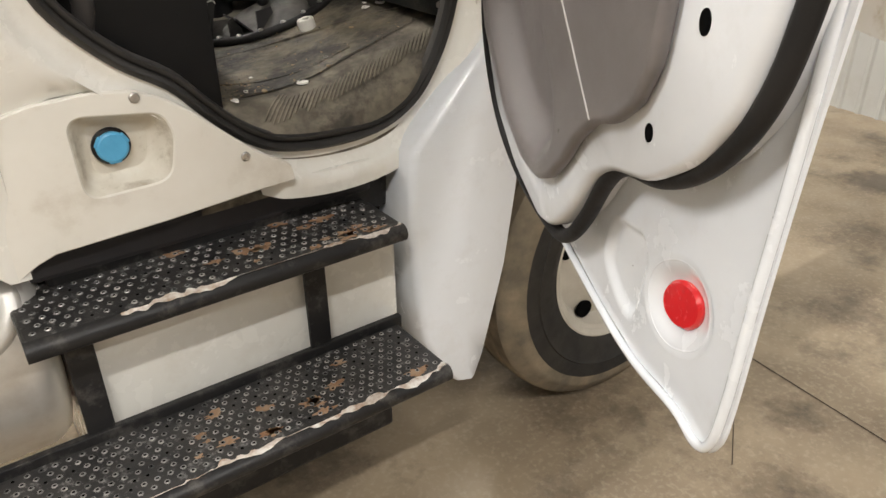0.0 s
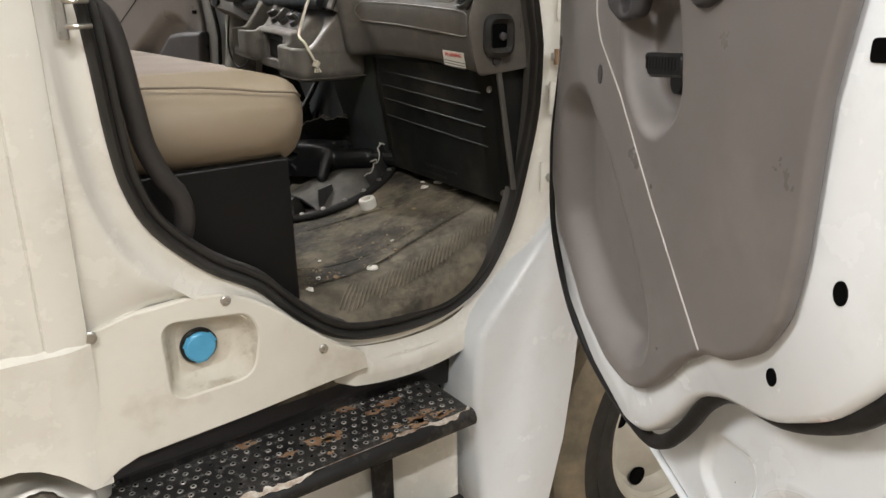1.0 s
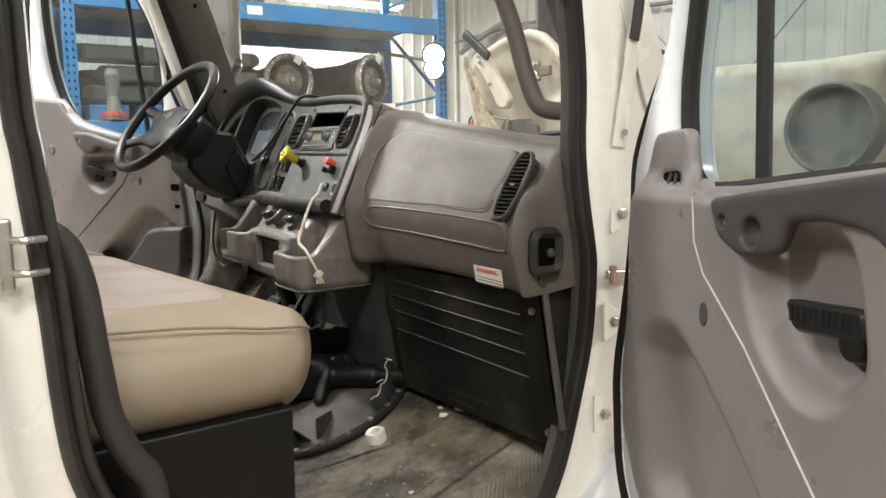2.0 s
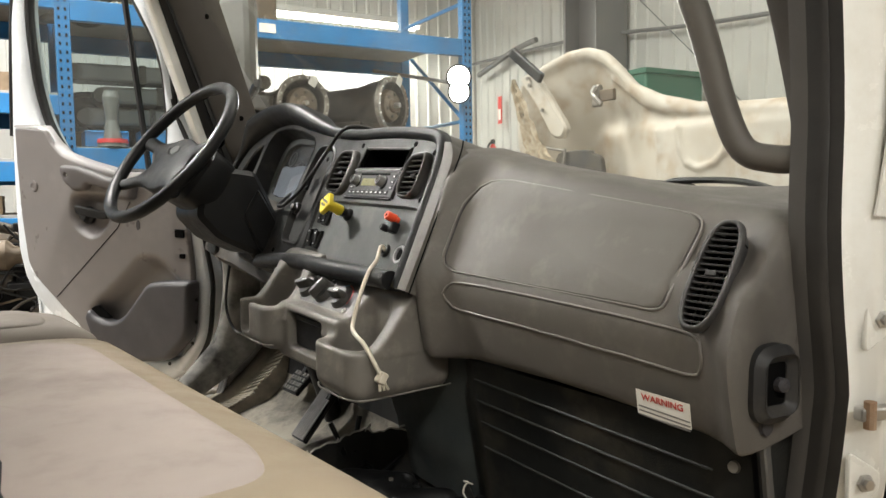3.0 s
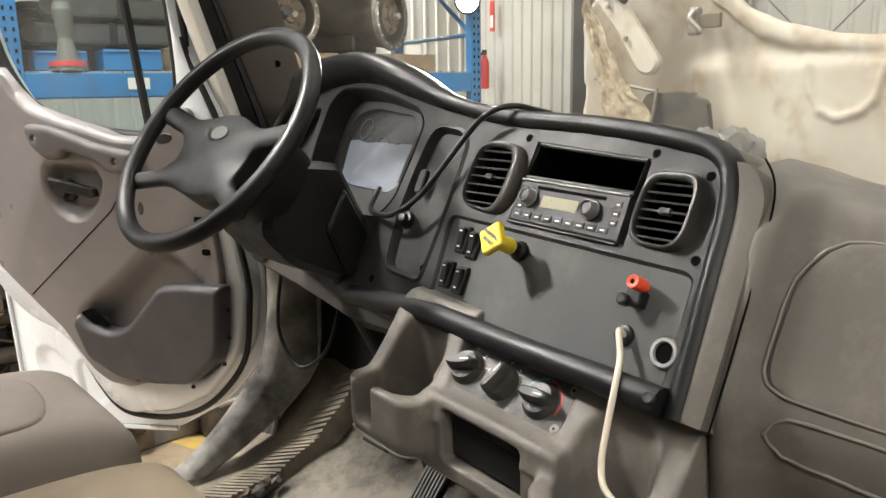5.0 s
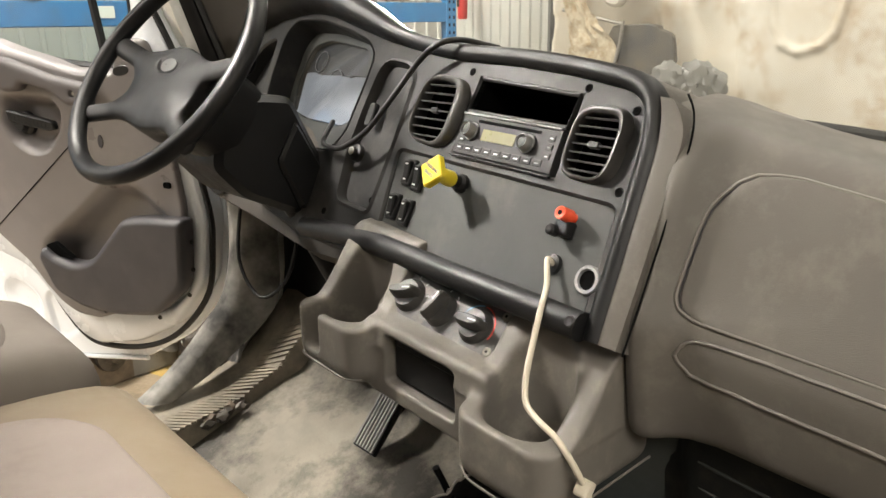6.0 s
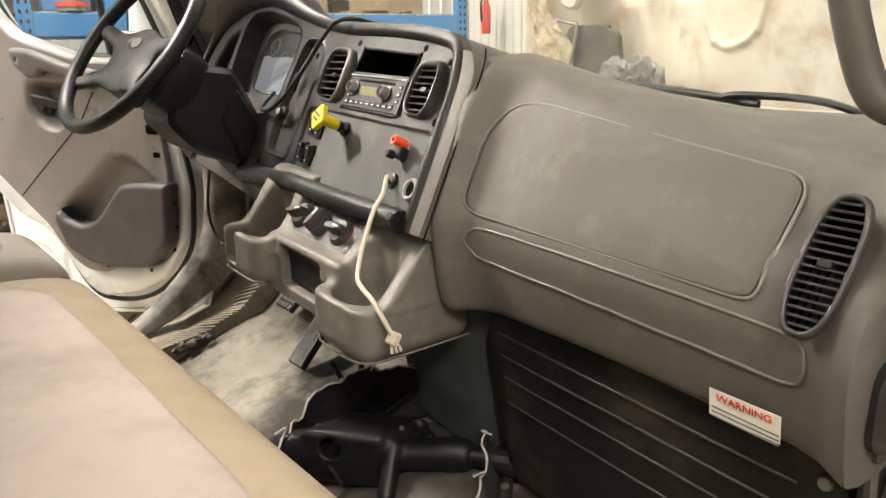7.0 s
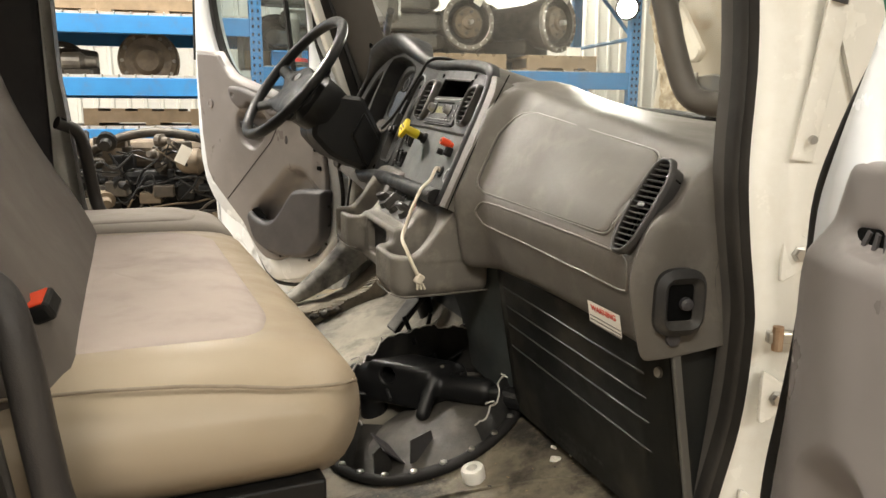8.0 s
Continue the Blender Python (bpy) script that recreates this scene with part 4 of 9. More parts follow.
def cab_shell():
    c = thing("cab_shell", "taupe lined truck cab interior shell", "truck cab")
    # floor: level under the seat, rising to the toe board
    bm = bmesh.new()
    prof = [(-0.45, 1.09), (0.0, 1.09), (0.5, 1.092), (0.70, 1.098), (0.80, 1.115), (0.94, 1.158), (1.05, 1.195), (1.12, 1.215), (1.165, 1.25), (1.185, 1.30)]
    ys = [1.375, 1.40, 1.43, 1.50, 1.6, 1.7, 1.8, 1.9, 2.0, 2.1, 2.23, 2.4, 2.55, 2.7, 2.80, 2.88, 2.95, 3.0, 3.03, 3.06]
    rows = []
    for y in ys:
        e = min(y - 1.375, 3.06 - y)
        drop = 0.055 * (1 - min(e / 0.10, 1.0)) ** 2
        rows.append([(x, y, z - drop + 0.038 * max(0.0, y - 1.9)) for x, z in prof])
    part("floor_pan", loft(bmesh.new(), rows), FLOORMAT, c, "worn dirty grey rubber cab floor", smooth=50)
    part("toe_wall", loft(bmesh.new(), [[(x, y, z + 0.038 * max(0.0, y - 1.9)) for x, z in ((1.172, 1.262), (1.183, 1.30), (1.20, 1.40), (1.208, 1.66))] for y in (1.375, 1.9, 2.4, 3.06)]), BLACK, c, "black sound-deadened toe wall", smooth=40)
    rows = []
    for y in spread(1.492, 1.90, 14):
        row = []
        for x in spread(0.50, 1.165, 24):
            z = float(np.interp(x, [p[0] for p in prof], [p[1] for p in prof]))
            e = min(y - 1.375, 3.06 - y)
            wob = 0.003 * noise.noise((x * 9, y * 9, 0.5))
            row.append((x + 0.012 * noise.noise((x * 6, y * 6, 2.0)), y + 0.012 * noise.noise((x * 7, y * 5, 4.0)), z - 0.055 * (1 - min(e / 0.10, 1.0)) ** 2 + 0.006 + wob))
        rows.append(row)
    mat = part("passenger_mat", loft(bmesh.new(), rows), DIRTY_MAT, c, "dark grimy rubber mat on the passenger side", smooth=60)
    # moulded ridges in the mat
    for k, (x0, y0, x1, y1, b) in enumerate(((0.62, 1.86, 1.12, 1.60, 0.05), (0.60, 1.62, 0.92, 1.54, -0.03))):
        pts = []
        for t in spread(0, 1, 14):
            x, y = x0 + (x1 - x0) * t, y0 + (y1 - y0) * t + b * math.sin(math.pi * t)
            pts.append((x, y, float(np.interp(x, [p[0] for p in prof], [p[1] for p in prof])) + 0.006))
        part("mat_ridge", tube(bmesh.new(), pts, 0.0032, 6, 0, flat=1.0), DIRTY_MAT, mat, smooth=60)
    # dusty ribbed sill that rolls over towards the doorway
    def sill_z(x, y, up):
        z = float(np.interp(x, [p[0] for p in prof], [p[1] for p in prof]))
        return z - 0.055 * max(0.0, (1.475 - y) / 0.10) ** 2 + up
    rows = [[(x, y, sill_z(x, y, 0.0015 + 0.0012 * noise.noise((x * 20, y * 20, 1)))) for x in spread(0.46, 1.12, 40)] for y in (1.505, 1.475, 1.45, 1.425, 1.40, 1.385, 1.372)]
    rows += [[(x, y, sill_z(x, y, drop)) for x in spread(0.46, 1.12, 40)] for y, drop in ((1.367, -0.03), (1.365, -0.11))]
    part("sill_cover", loft(bmesh.new(), rows), SILL_DUST, c, "dusty grey rubber sill cover", smooth=60)
    bm = bmesh.new()
    for k in range(50):
        x = 0.52 + 0.0118 * k
        if x < 0.66:
            continue
        y1 = 1.496 - 0.030 * abs(noise.noise((x * 30, 2, 0))) - 0.06 * max(0, (0.78 - x) * 4)
        y0 = 1.392 + 0.040 * max(0.0, noise.noise((x * 22, 7, 0)))
        lines = [[], [], [], []]
        for y in spread(y0, max(y1, y0 + 0.03), 7):
            lean_x = 1.05 * (y - 1.43)
            for q, (dx, up) in zip(lines, ((-0.0032, 0.0), (-0.0018, 0.0042), (0.0018, 0.0042), (0.0032, 0.0))):
                q.append((x + dx + lean_x, y, sill_z(x, y, up)))
        loft(bm, lines)
    tagged(part("sill_rib", bm, SILL_RIB, c), kind="stuff")
    # driver's sill: a raised ribbed step that climbs to the toe board, and the dusty cover above it
    zs = lambda x: float(np.interp(x, [0.4, 0.75, 0.95, 1.05, 1.13, 1.20], [1.185, 1.195, 1.222, 1.258, 1.32, 1.395]))
    rows = []
    for x in spread(0.40, 1.20, 33):
        z = zs(x)
        rows.append([(x, 2.885, z - 0.07), (x, 2.892, z - 0.012), (x, 2.90, z), (x, 3.0, z + 0.012), (x, 3.045, z + 0.006), (x, 3.07, z - 0.05)])
    st = part("sill_step", loft(bmesh.new(), rows), SILL_RIB, c, "dusty grey driver sill step", smooth=40)
    bm = bmesh.new()
    for k in range(60):
        x = 0.44 + 0.0125 * k
        m = Matrix.Translation((x, 2.95, zs(x) + 0.006)) @ Matrix.Rotation(-math.atan((zs(x + 0.01) - zs(x - 0.01)) / 0.02), 4, "Y") @ Matrix.Rotation(0.62, 4, "Z")
        box(bm, (-0.0034, -0.068, -0.003), (0.0034, 0.064, 0.0016), m=m)
    tagged(part("sill_rib", bm, SILL_RIB, st), kind="stuff")
    outer = smooth_path([(0.80, 3.01, 1.235), (0.88, 3.01, 1.285), (0.965, 3.01, 1.362), (1.023, 3.01, 1.43), (1.05, 3.01, 1.542), (1.055, 3.01, 1.70)], 5)
    inner = smooth_path([(0.87, 2.99, 1.225), (0.975, 2.985, 1.268), (1.085, 2.98, 1.331), (1.150, 2.98, 1.396), (1.162, 2.985, 1.544), (1.165, 2.99, 1.70)], 5)
    rows = [[a + Vector((0, 0.03, 0)), a, a.lerp(b, 0.25) + Vector((0, -0.010, 0)), a.lerp(b, 0.75) + Vector((0, -0.010, 0)), b, b + Vector((0.01, 0.04, 0))] for a, b in ((p, p.lerp(q, 0.86)) for p, q in zip(outer, inner))]
    part("sill_cover", loft(bmesh.new(), rows), DUSTY_COVER, c, "dusty grey plastic cover at the foot of the pillar", smooth=60)
    # rear wall, headliner, roof
    part("rear_wall", boxed((-0.50, 1.30, 1.05), (-0.45, 3.16, 2.52), 0.01), HEADLINER, c)
    part("headliner", boxed((-0.5, 1.28, 2.50), (0.88, 3.18, 2.53), 0.01), HEADLINER, c)
    rows = []
    for y, h in ((1.21, 0), (1.24, 0.04), (1.34, 0.07), (MID, 0.10), (3.12, 0.07), (3.22, 0.04), (3.25, 0)):
        rows.append([(-0.6, y, 2.55 + h), (0.2, y, 2.57 + h), (0.75, y, 2.55 + h), (0.90, y, 2.52 + h)])
    part("roof", loft(bmesh.new(), rows), WHITE, c, smooth=40)
    for s in (0, 1):
        f = (lambda y: y) if s == 0 else (lambda y: 2 * MID + 0.07 - y)
        up = 0.0 if s == 0 else 0.11
        # windscreen pillars: an inner trim and the white outer rail
        if s == 0:
            trim = smooth_path([(1.215, 1.345, 1.80), (1.13, 1.350, 2.03), (1.03, 1.360, 2.24), (0.90, 1.375, 2.50)], 4)
            rows = [[(x - 0.075, y - 0.045, z - 0.03), (x - 0.055, y + 0.012, z - 0.022), (x + 0.03, y + 0.062, z + 0.015), (x + 0.06, y + 0.060, z + 0.03), (x + 0.07, y - 0.02, z + 0.03)] for x, y, z in trim]
            out = 0.0
        else:
            trim = [Vector((1.300 - 0.327 * (z - 1.88), 3.15, z)) for z in spread(1.78, 2.68, 13)]
            rows, seal, edge = [], [], []
            for x, y, z in trim:
                b = 1.105 - 0.38 * (z - 2.058)
                w = 1.060 - 0.325 * (z - 2.058)
                rows.append([(b + 0.002, y + 0.05, z), (b, y + 0.012, z), (b + 0.014, y + 0.002, z), (b + 0.05, y - 0.006, z), (x - 0.02, y - 0.006, z), (x - 0.004, y - 0.002, z), (x, y + 0.008, z), (x + 0.01, y + 0.06, z)])
                seal.append([(b + 0.004, y + 0.02, z), (b - 0.004, y + 0.008, z), (b * 0.55 + w * 0.45, y + 0.004, z), (b * 0.5 + w * 0.5, y + 0.014, z), (b * 0.45 + w * 0.55, y + 0.004, z), (w + 0.002, y + 0.012, z), (w - 0.004, y + 0.04, z)])
                edge.append([(w + 0.004, y + 0.03, z), (w - 0.006, y + 0.024, z), (w - 0.026, y + 0.026, z), (w - 0.032, y + 0.036, z), (w - 0.030, y + 0.07, z)])
            part("pillar_seal", loft(bmesh.new(), seal), RUBBER, c, "black double door seal on the pillar", smooth=60)
            part("pillar_edge", loft(bmesh.new(), edge), WHITE, c, smooth=50)
            out = 0.09
        p = part("pillar_trim", loft(bmesh.new(), rows), PILLAR, c, "dark brown plastic windscreen pillar trim", smooth=50)
        for k in (4, 8) if s else (6, 9):
            x, y, z = trim[k]
            at = (x - 0.062, y - 0.004, z) if s else (x - 0.012, y + 0.039, z)
            part("trim_hole", lathe(bmesh.new(), at, (-0.35, -0.9 if s else 0.9, 0), [(0, 0.008), (0.004, 0.008)], 12), VOID, p)
        rows = []
        for x, y, z in smooth_path([(1.26, 1.30, 1.84), (1.17, 1.30, 2.04), (1.07, 1.305, 2.25), (0.93, 1.32, 2.53)], 4):
            x += 0.06 * (s == 1)
            rows.append([(x - 0.03, f(y - 0.04 - out), z - 0.02 + up), (x + 0.05, f(y - 0.035 - out), z + 0.01 + up), (x + 0.085, f(y + 0.06 - out), z + 0.03 + up), (x + 0.02, f(y + 0.07 - out), z + 0.01 + up)])
        if s == 0:
            part("pillar_rail", loft(bmesh.new(), rows, wrap=True), WHITE, c, smooth=50)
        # rear door pillar trim inside
        part("rear_pillar_trim", boxed((0.02, f(1.40) - 0.03, 1.1), (0.165, f(1.40) + 0.03, 2.5), 0.02), DARK_TRIM, c)
        # rear quarter inside
        part("quarter_trim", boxed((-0.47, f(1.36) - 0.02, 1.09), (0.06, f(1.36) + 0.02, 2.5), 0.01), DARK_TRIM, c)
        # foot-well side trim ahead of the doorway
        part("cowl_trim", boxed((1.09, f(1.385) - 0.02 + 0.04 * s, 1.12), (1.22, f(1.385) + 0.02 + 0.04 * s, 1.80), 0.01), DARK_TRIM if s == 0 else BLACK, c)
    # dome lamp over the driver: its light throws the knobs' shadows on the switch panel
    part("dome_lamp_case", boxed((0.46, 2.74, 2.487), (0.66, 2.94, 2.503), 0.006), DARK_TRIM, c)
    part("unseen_dome_lens", boxed((0.48, 2.78, 2.478), (0.62, 2.90, 2.489), 0.004), TUBE, c, "glowing lens of a dome lamp out of view")
    lamp_area("unseen_dome_light", (0.55, 2.84, 2.474), (0.98, 2.20, 1.75), 0.12, 0.10, 6.6, (1.0, 0.95, 0.88)).data.spread = radians(78)
    # second dome lamp, added out of view to brighten the passenger seat and floor
    part("dome_lamp_case", boxed((0.36, 1.58, 2.487), (0.56, 1.86, 2.503), 0.006), DARK_TRIM, c)
    part("unseen_dome_lens", boxed((0.38, 1.60, 2.478), (0.54, 1.84, 2.489), 0.004), TUBE, c, "glowing lens of a dome lamp out of view")
    lamp_area("unseen_dome_light", (0.46, 1.72, 2.474), (0.62, 1.80, 1.2), 0.16, 0.24, 1.4, (1.0, 0.95, 0.88)).data.spread = radians(150)
    part("windscreen_header", boxed((0.86, 1.30, 2.47), (0.97, 3.16, 2.56), 0.02), TRIM, c)
    # firewall outside and cowl
    part("firewall", boxed((1.215, 1.36, 0.95), (1.24, 3.10, 1.80), 0.005), BLACK, c)
    part("cowl", loft(bmesh.new(), [[(1.38, 1.30, 1.800), (1.38, MID, 1.815), (1.38, 3.16, 1.800)], [(1.46, 1.30, 1.74), (1.50, MID, 1.74), (1.46, 3.16, 1.74)], [(1.56, 1.32, 1.60), (1.60, MID, 1.60), (1.56, 3.14, 1.60)], [(1.55, 1.34, 1.3), (1.58, MID, 1.3), (1.55, 3.12, 1.3)]]), BLACK, c, smooth=40)
    # windscreen
    bm = bmesh.new()
    rows = []
    for t in spread(0, 1, 6):
        rows.append([(1.405 - 0.46 * t + 0.05 * math.sin(math.pi * s) + 0.05 * s ** 4, 1.345 + 1.803 * s, 1.835 + 0.68 * t) for s in spread(0, 1, 11)])
    ws = part("windscreen", loft(bm, rows), DUSTY_GLASS, c, "dusty clear windscreen", smooth=60)
    ws.visible_shadow = False
    # wiper
    wp = part("wiper_arm", tube(bmesh.new(), [(1.425, 1.50, 1.815), (1.427, 1.60, 1.846), (1.424, 1.72, 1.852), (1.424, 1.76, 1.848)], 0.006, 8, 5), BLACK, c, "black windscreen wiper")
    part("wiper_blade", tube(bmesh.new(), [(1.425, 1.70, 1.838), (1.440, 1.85, 1.853), (1.448, 2.02, 1.862)], 0.007, 8, 4, flat=0.6), BLACK, wp)
    # inside grab handle on the passenger pillar
    part("pillar_handle", tube(bmesh.new(), [(0.93, 1.52, 2.33), (0.985, 1.475, 2.20), (1.03, 1.435, 2.04), (1.045, 1.412, 1.94), (1.055, 1.390, 1.882), (1.065, 1.355, 1.868), (1.075, 1.325, 1.868)], 0.0165, 12, 6), TRIM, c, "taupe pillar grab handle", smooth=60)
    return c


PILLAR = material("brown_pillar_plastic", (0.070, 0.062, 0.054), 0.6, specular=0.25, second=(0.09, 0.08, 0.07), scale=5, amount=0.6, bump=0.25, bump_scale=800)
DUSTY_COVER = material("dusty_grey_cover", (0.060, 0.058, 0.055), 0.75, specular=0.2, second=(0.44, 0.42, 0.38), scale=9, amount=0.95, bump=0.3, bump_scale=120)
DIRTY_MAT = material("grimy_rubber_mat", (0.080, 0.069, 0.052), 0.6, specular=0.4, second=(0.25, 0.215, 0.155), scale=13, amount=0.95, bump=0.8, bump_scale=90, stain=(0.014, 0.0125, 0.011), stain_scale=6, stain_amount=0.9, stain_lo=0.46)
SILL_DUST = material("dusty_sill_rubber", (0.10, 0.088, 0.068), 0.85, second=(0.24, 0.21, 0.16), scale=16, amount=0.95, bump=0.3, bump_scale=120,
                     stain=(0.035, 0.031, 0.026), stain_scale=9, stain_amount=0.8, stain_lo=0.48)
SILL_RIB = material("dusty_ribbed_sill", (0.27, 0.235, 0.18), 0.85, second=(0.10, 0.088, 0.07), scale=14, amount=0.9, bump=0.3, bump_scale=120)
cab_shell()

# ---- doors ----
def door(mirror):
    """The open cab door: a runs from the hinge to the free edge, z up, off towards the cab's inside."""
    H, d, w = Vector((1.115, 1.245, 0)), Vector((-0.4226, -0.9063, 0)), Vector((-0.9063, 0.4226, 0))

    def at(a, z, off):
        p = H + d * a + w * off + Vector((0, 0, z))
        return lean((p.x, 2 * MID - p.y, p.z)) if mirror else p

    def own(outline):
        """The driver's door hangs a little higher and closer to its hinge."""
        return [(0.95 * a - 0.02, z + 0.042) for a, z in outline] if mirror else list(outline)

    dr = thing("cab_door", "open white truck door with a taupe plastic inner panel", "door", group="cab doors")
    # outer skin with its flange
    skin = [(0.108, 1.78), (0.100, 1.66), (0.075, 1.50), (0.055, 1.38), (0.08, 1.20), (0.20, 1.06), (0.38, 0.945), (0.50, 0.925), (0.63, 0.90), (0.77, 0.885), (0.89, 0.90), (0.95, 0.885), (0.985, 0.890), (1.008, 0.93), (1.016, 1.0), (1.025, 1.13), (1.035, 1.25),
            (1.047, 1.36), (1.06, 1.46), (1.075, 1.80), (1.06, 2.20), (1.03, 2.42), (0.95, 2.47), (0.50, 2.47), (0.38, 2.40), (0.265, 2.18), (0.235, 2.03), (0.20, 1.93), (0.15, 1.85)]
    skin = own(rounded(skin, 0.03, 3))
    if mirror:
        win = rounded([(0.262, 1.785), (0.51, 1.789), (0.66, 1.812), (0.745, 1.852), (0.815, 1.94), (0.862, 2.06), (0.895, 2.26), (0.895, 2.40), (0.44, 2.41), (0.26, 2.14), (0.238, 1.90)], [0.05, 0.1, 0.05, 0.05, 0.06, 0.08, 0.06, 0.06, 0.06, 0.1, 0.06], 5)
    else:
        win = rounded([(0.262, 1.737), (0.347, 1.737), (0.80, 1.775), (0.985, 1.80), (0.99, 2.36), (0.47, 2.37), (0.29, 2.10), (0.246, 1.86)], [0.045, 0.1, 0.1, 0.06, 0.06, 0.06, 0.1, 0.06], 5)
    dish = own(oval(0.860, 1.040, 0.078, 0.055, 36, 2.2, 0.5))
    pr = own(rounded([(0.652, 1.072), (0.747, 1.088), (0.770, 1.06), (0.747, 0.942), (0.70, 0.942), (0.627, 0.985)], 0.03, 5))
    part("outer_skin", plate(bmesh.new(), grown(skin, -0.006), 0.008, lambda a, z, o: at(a, z, -0.022 + o), holes=[grown(win, 0.02), dish, pr], chamfer=0.004), WHITE_DOOR, dr, smooth=30)
    for name2, ring, deep in (("dish", dish, 0.014), ("pressing", pr, 0.010)):
        rows = [[at(*p, -0.0222 - deep * k) for p in grown(ring, g if name2 == "dish" else g * 0.5)] for g, k in ((0.014, -0.06), (0.006, -0.02), (-0.002, 0.16), (-0.010, 0.45), (-0.018, 0.75), (-0.026, 0.94), (-0.034, 1.0))]
        mid = Vector((sum(p[0] for p in ring) / len(ring), sum(p[1] for p in ring) / len(ring)))
        rows.append([at(*(mid + (Vector(p) - mid) * 0.02), -0.0222 - deep) for p in ring])
        part(name2, loft(bmesh.new(), rows, wrap=True), WHITE_DOOR, dr, smooth=60)
    # raised rim round the free edge
    edge = own([(p.x, p.y) for p in smooth_path([(0.38, 0.95, 0), (0.63, 0.905, 0), (0.77, 0.892, 0), (0.90, 0.905, 0), (0.96, 0.898, 0), (0.990, 0.925, 0), (1.004, 1.0, 0), (1.014, 1.13, 0), (1.035, 1.36, 0), (1.063, 1.80, 0)], 5)])
    part("hem", tube(bmesh.new(), [at(*p, -0.018) for p in edge], 0.0065, 10, 0), WHITE_DOOR, dr, smooth=60)

    # outlines of the trim, its grip cup and its map pocket
    low = [(0.150, 1.70), (0.145, 1.55), (0.125, 1.44), (0.128, 1.34), (0.19, 1.25), (0.27, 1.19), (0.34, 1.135), (0.45, 1.092), (0.53, 1.090), (0.585, 1.112), (0.64, 1.158), (0.69, 1.212), (0.745, 1.252), (0.80, 1.268), (0.855, 1.305), (0.890, 1.36), (0.902, 1.43), (0.906, 1.60), (0.94, 1.78), (0.80, 1.762), (0.66, 1.752), (0.40, 1.728), (0.315, 1.733), (0.298, 1.765), (0.292, 1.815), (0.200, 1.815)]
    sill = [(0.94, 1.782), (0.80, 1.764), (0.66, 1.754), (0.40, 1.730), (0.33, 1.728), (0.308, 1.738)]
    cup = rounded([(0.433, 1.69), (0.446, 1.615), (0.475, 1.548), (0.531, 1.506), (0.578, 1.503), (0.623, 1.535), (0.636, 1.57), (0.628, 1.63), (0.607, 1.70), (0.50, 1.708)], 0.03, 4)
    scoop = rounded([(0.190, 1.505), (0.245, 1.545), (0.300, 1.548), (0.399, 1.465), (0.49, 1.374), (0.595, 1.245), (0.60, 1.17), (0.53, 1.118), (0.43, 1.125), (0.33, 1.172), (0.21, 1.29)], 0.04, 4)
    if mirror:
        low = own(low[:12]) + [(0.715, 1.305), (0.785, 1.352), (0.855, 1.400), (0.890, 1.450), (0.915, 1.60), (0.930, 1.80), (0.935, 1.925), (0.775, 1.918), (0.735, 1.868), (0.685, 1.832), (0.58, 1.806), (0.40, 1.774), (0.27, 1.778), (0.262, 1.86), (0.17, 1.86)]
        sill = [(0.935, 1.925), (0.800, 1.922), (0.748, 1.872), (0.690, 1.832), (0.58, 1.806), (0.40, 1.774), (0.27, 1.778)]
        cup = rounded([(0.646, 1.704), (0.656, 1.64), (0.628, 1.585), (0.565, 1.556), (0.505, 1.57), (0.461, 1.617), (0.443, 1.674), (0.475, 1.709)], 0.03, 4)
        scoop = rounded([(0.150, 1.46), (0.232, 1.522), (0.322, 1.524), (0.43, 1.43), (0.566, 1.326), (0.575, 1.29), (0.525, 1.195), (0.43, 1.160), (0.31, 1.160), (0.19, 1.182), (0.115, 1.26), (0.105, 1.40)], 0.03, 4)
    low = rounded(low, 0.016, 3)

    # inner steel panel
    inner = [(0.128, 1.77), (0.122, 1.66), (0.098, 1.50), (0.075, 1.40), (0.10, 1.24), (0.20, 1.11), (0.34, 1.035), (0.50, 0.995), (0.56, 1.015), (0.62, 1.07), (0.69, 1.155), (0.75, 1.19), (0.86, 1.215), (0.95, 1.27), (1.01, 1.34), (1.045, 1.44), (1.055, 1.60), (1.055, 1.85),
             (1.035, 2.25), (1.0, 2.40), (0.92, 2.445), (0.50, 2.445), (0.39, 2.38), (0.275, 2.16), (0.25, 2.03), (0.215, 1.93), (0.168, 1.85)]
    inner = own(rounded(inner, 0.03, 3))
    steel = part("inner_panel", plate(bmesh.new(), inner, 0.066, lambda a, z, o: at(a, z, 0.045 + o), holes=[grown(win, 0.016), grown(cup, -0.004), grown(scoop, -0.006)], chamfer=0.010), WHITE_DOOR, dr, smooth=55)
    # black plates laid on the steel paint the shade of its openings
    for a, z, ra, rz in () if mirror else ((0.860, 1.277, 0.009, 0.011), (0.945, 1.414, 0.010, 0.013)):
        part("access_hole", plate(bmesh.new(), own(oval(a, z, ra, rz, 18)), 0.004, lambda u, v, o: at(u, v, 0.0466 + o)), VOID, steel)
    if not mirror:
        part("latch_opening", plate(bmesh.new(), rounded([(0.934, 1.634), (0.972, 1.636), (0.972, 1.658), (0.934, 1.656)], 0.006, 3), 0.004, lambda u, v, o: at(u, v, 0.0466 + o)), VOID, steel, "latch opening, its shade painted black")
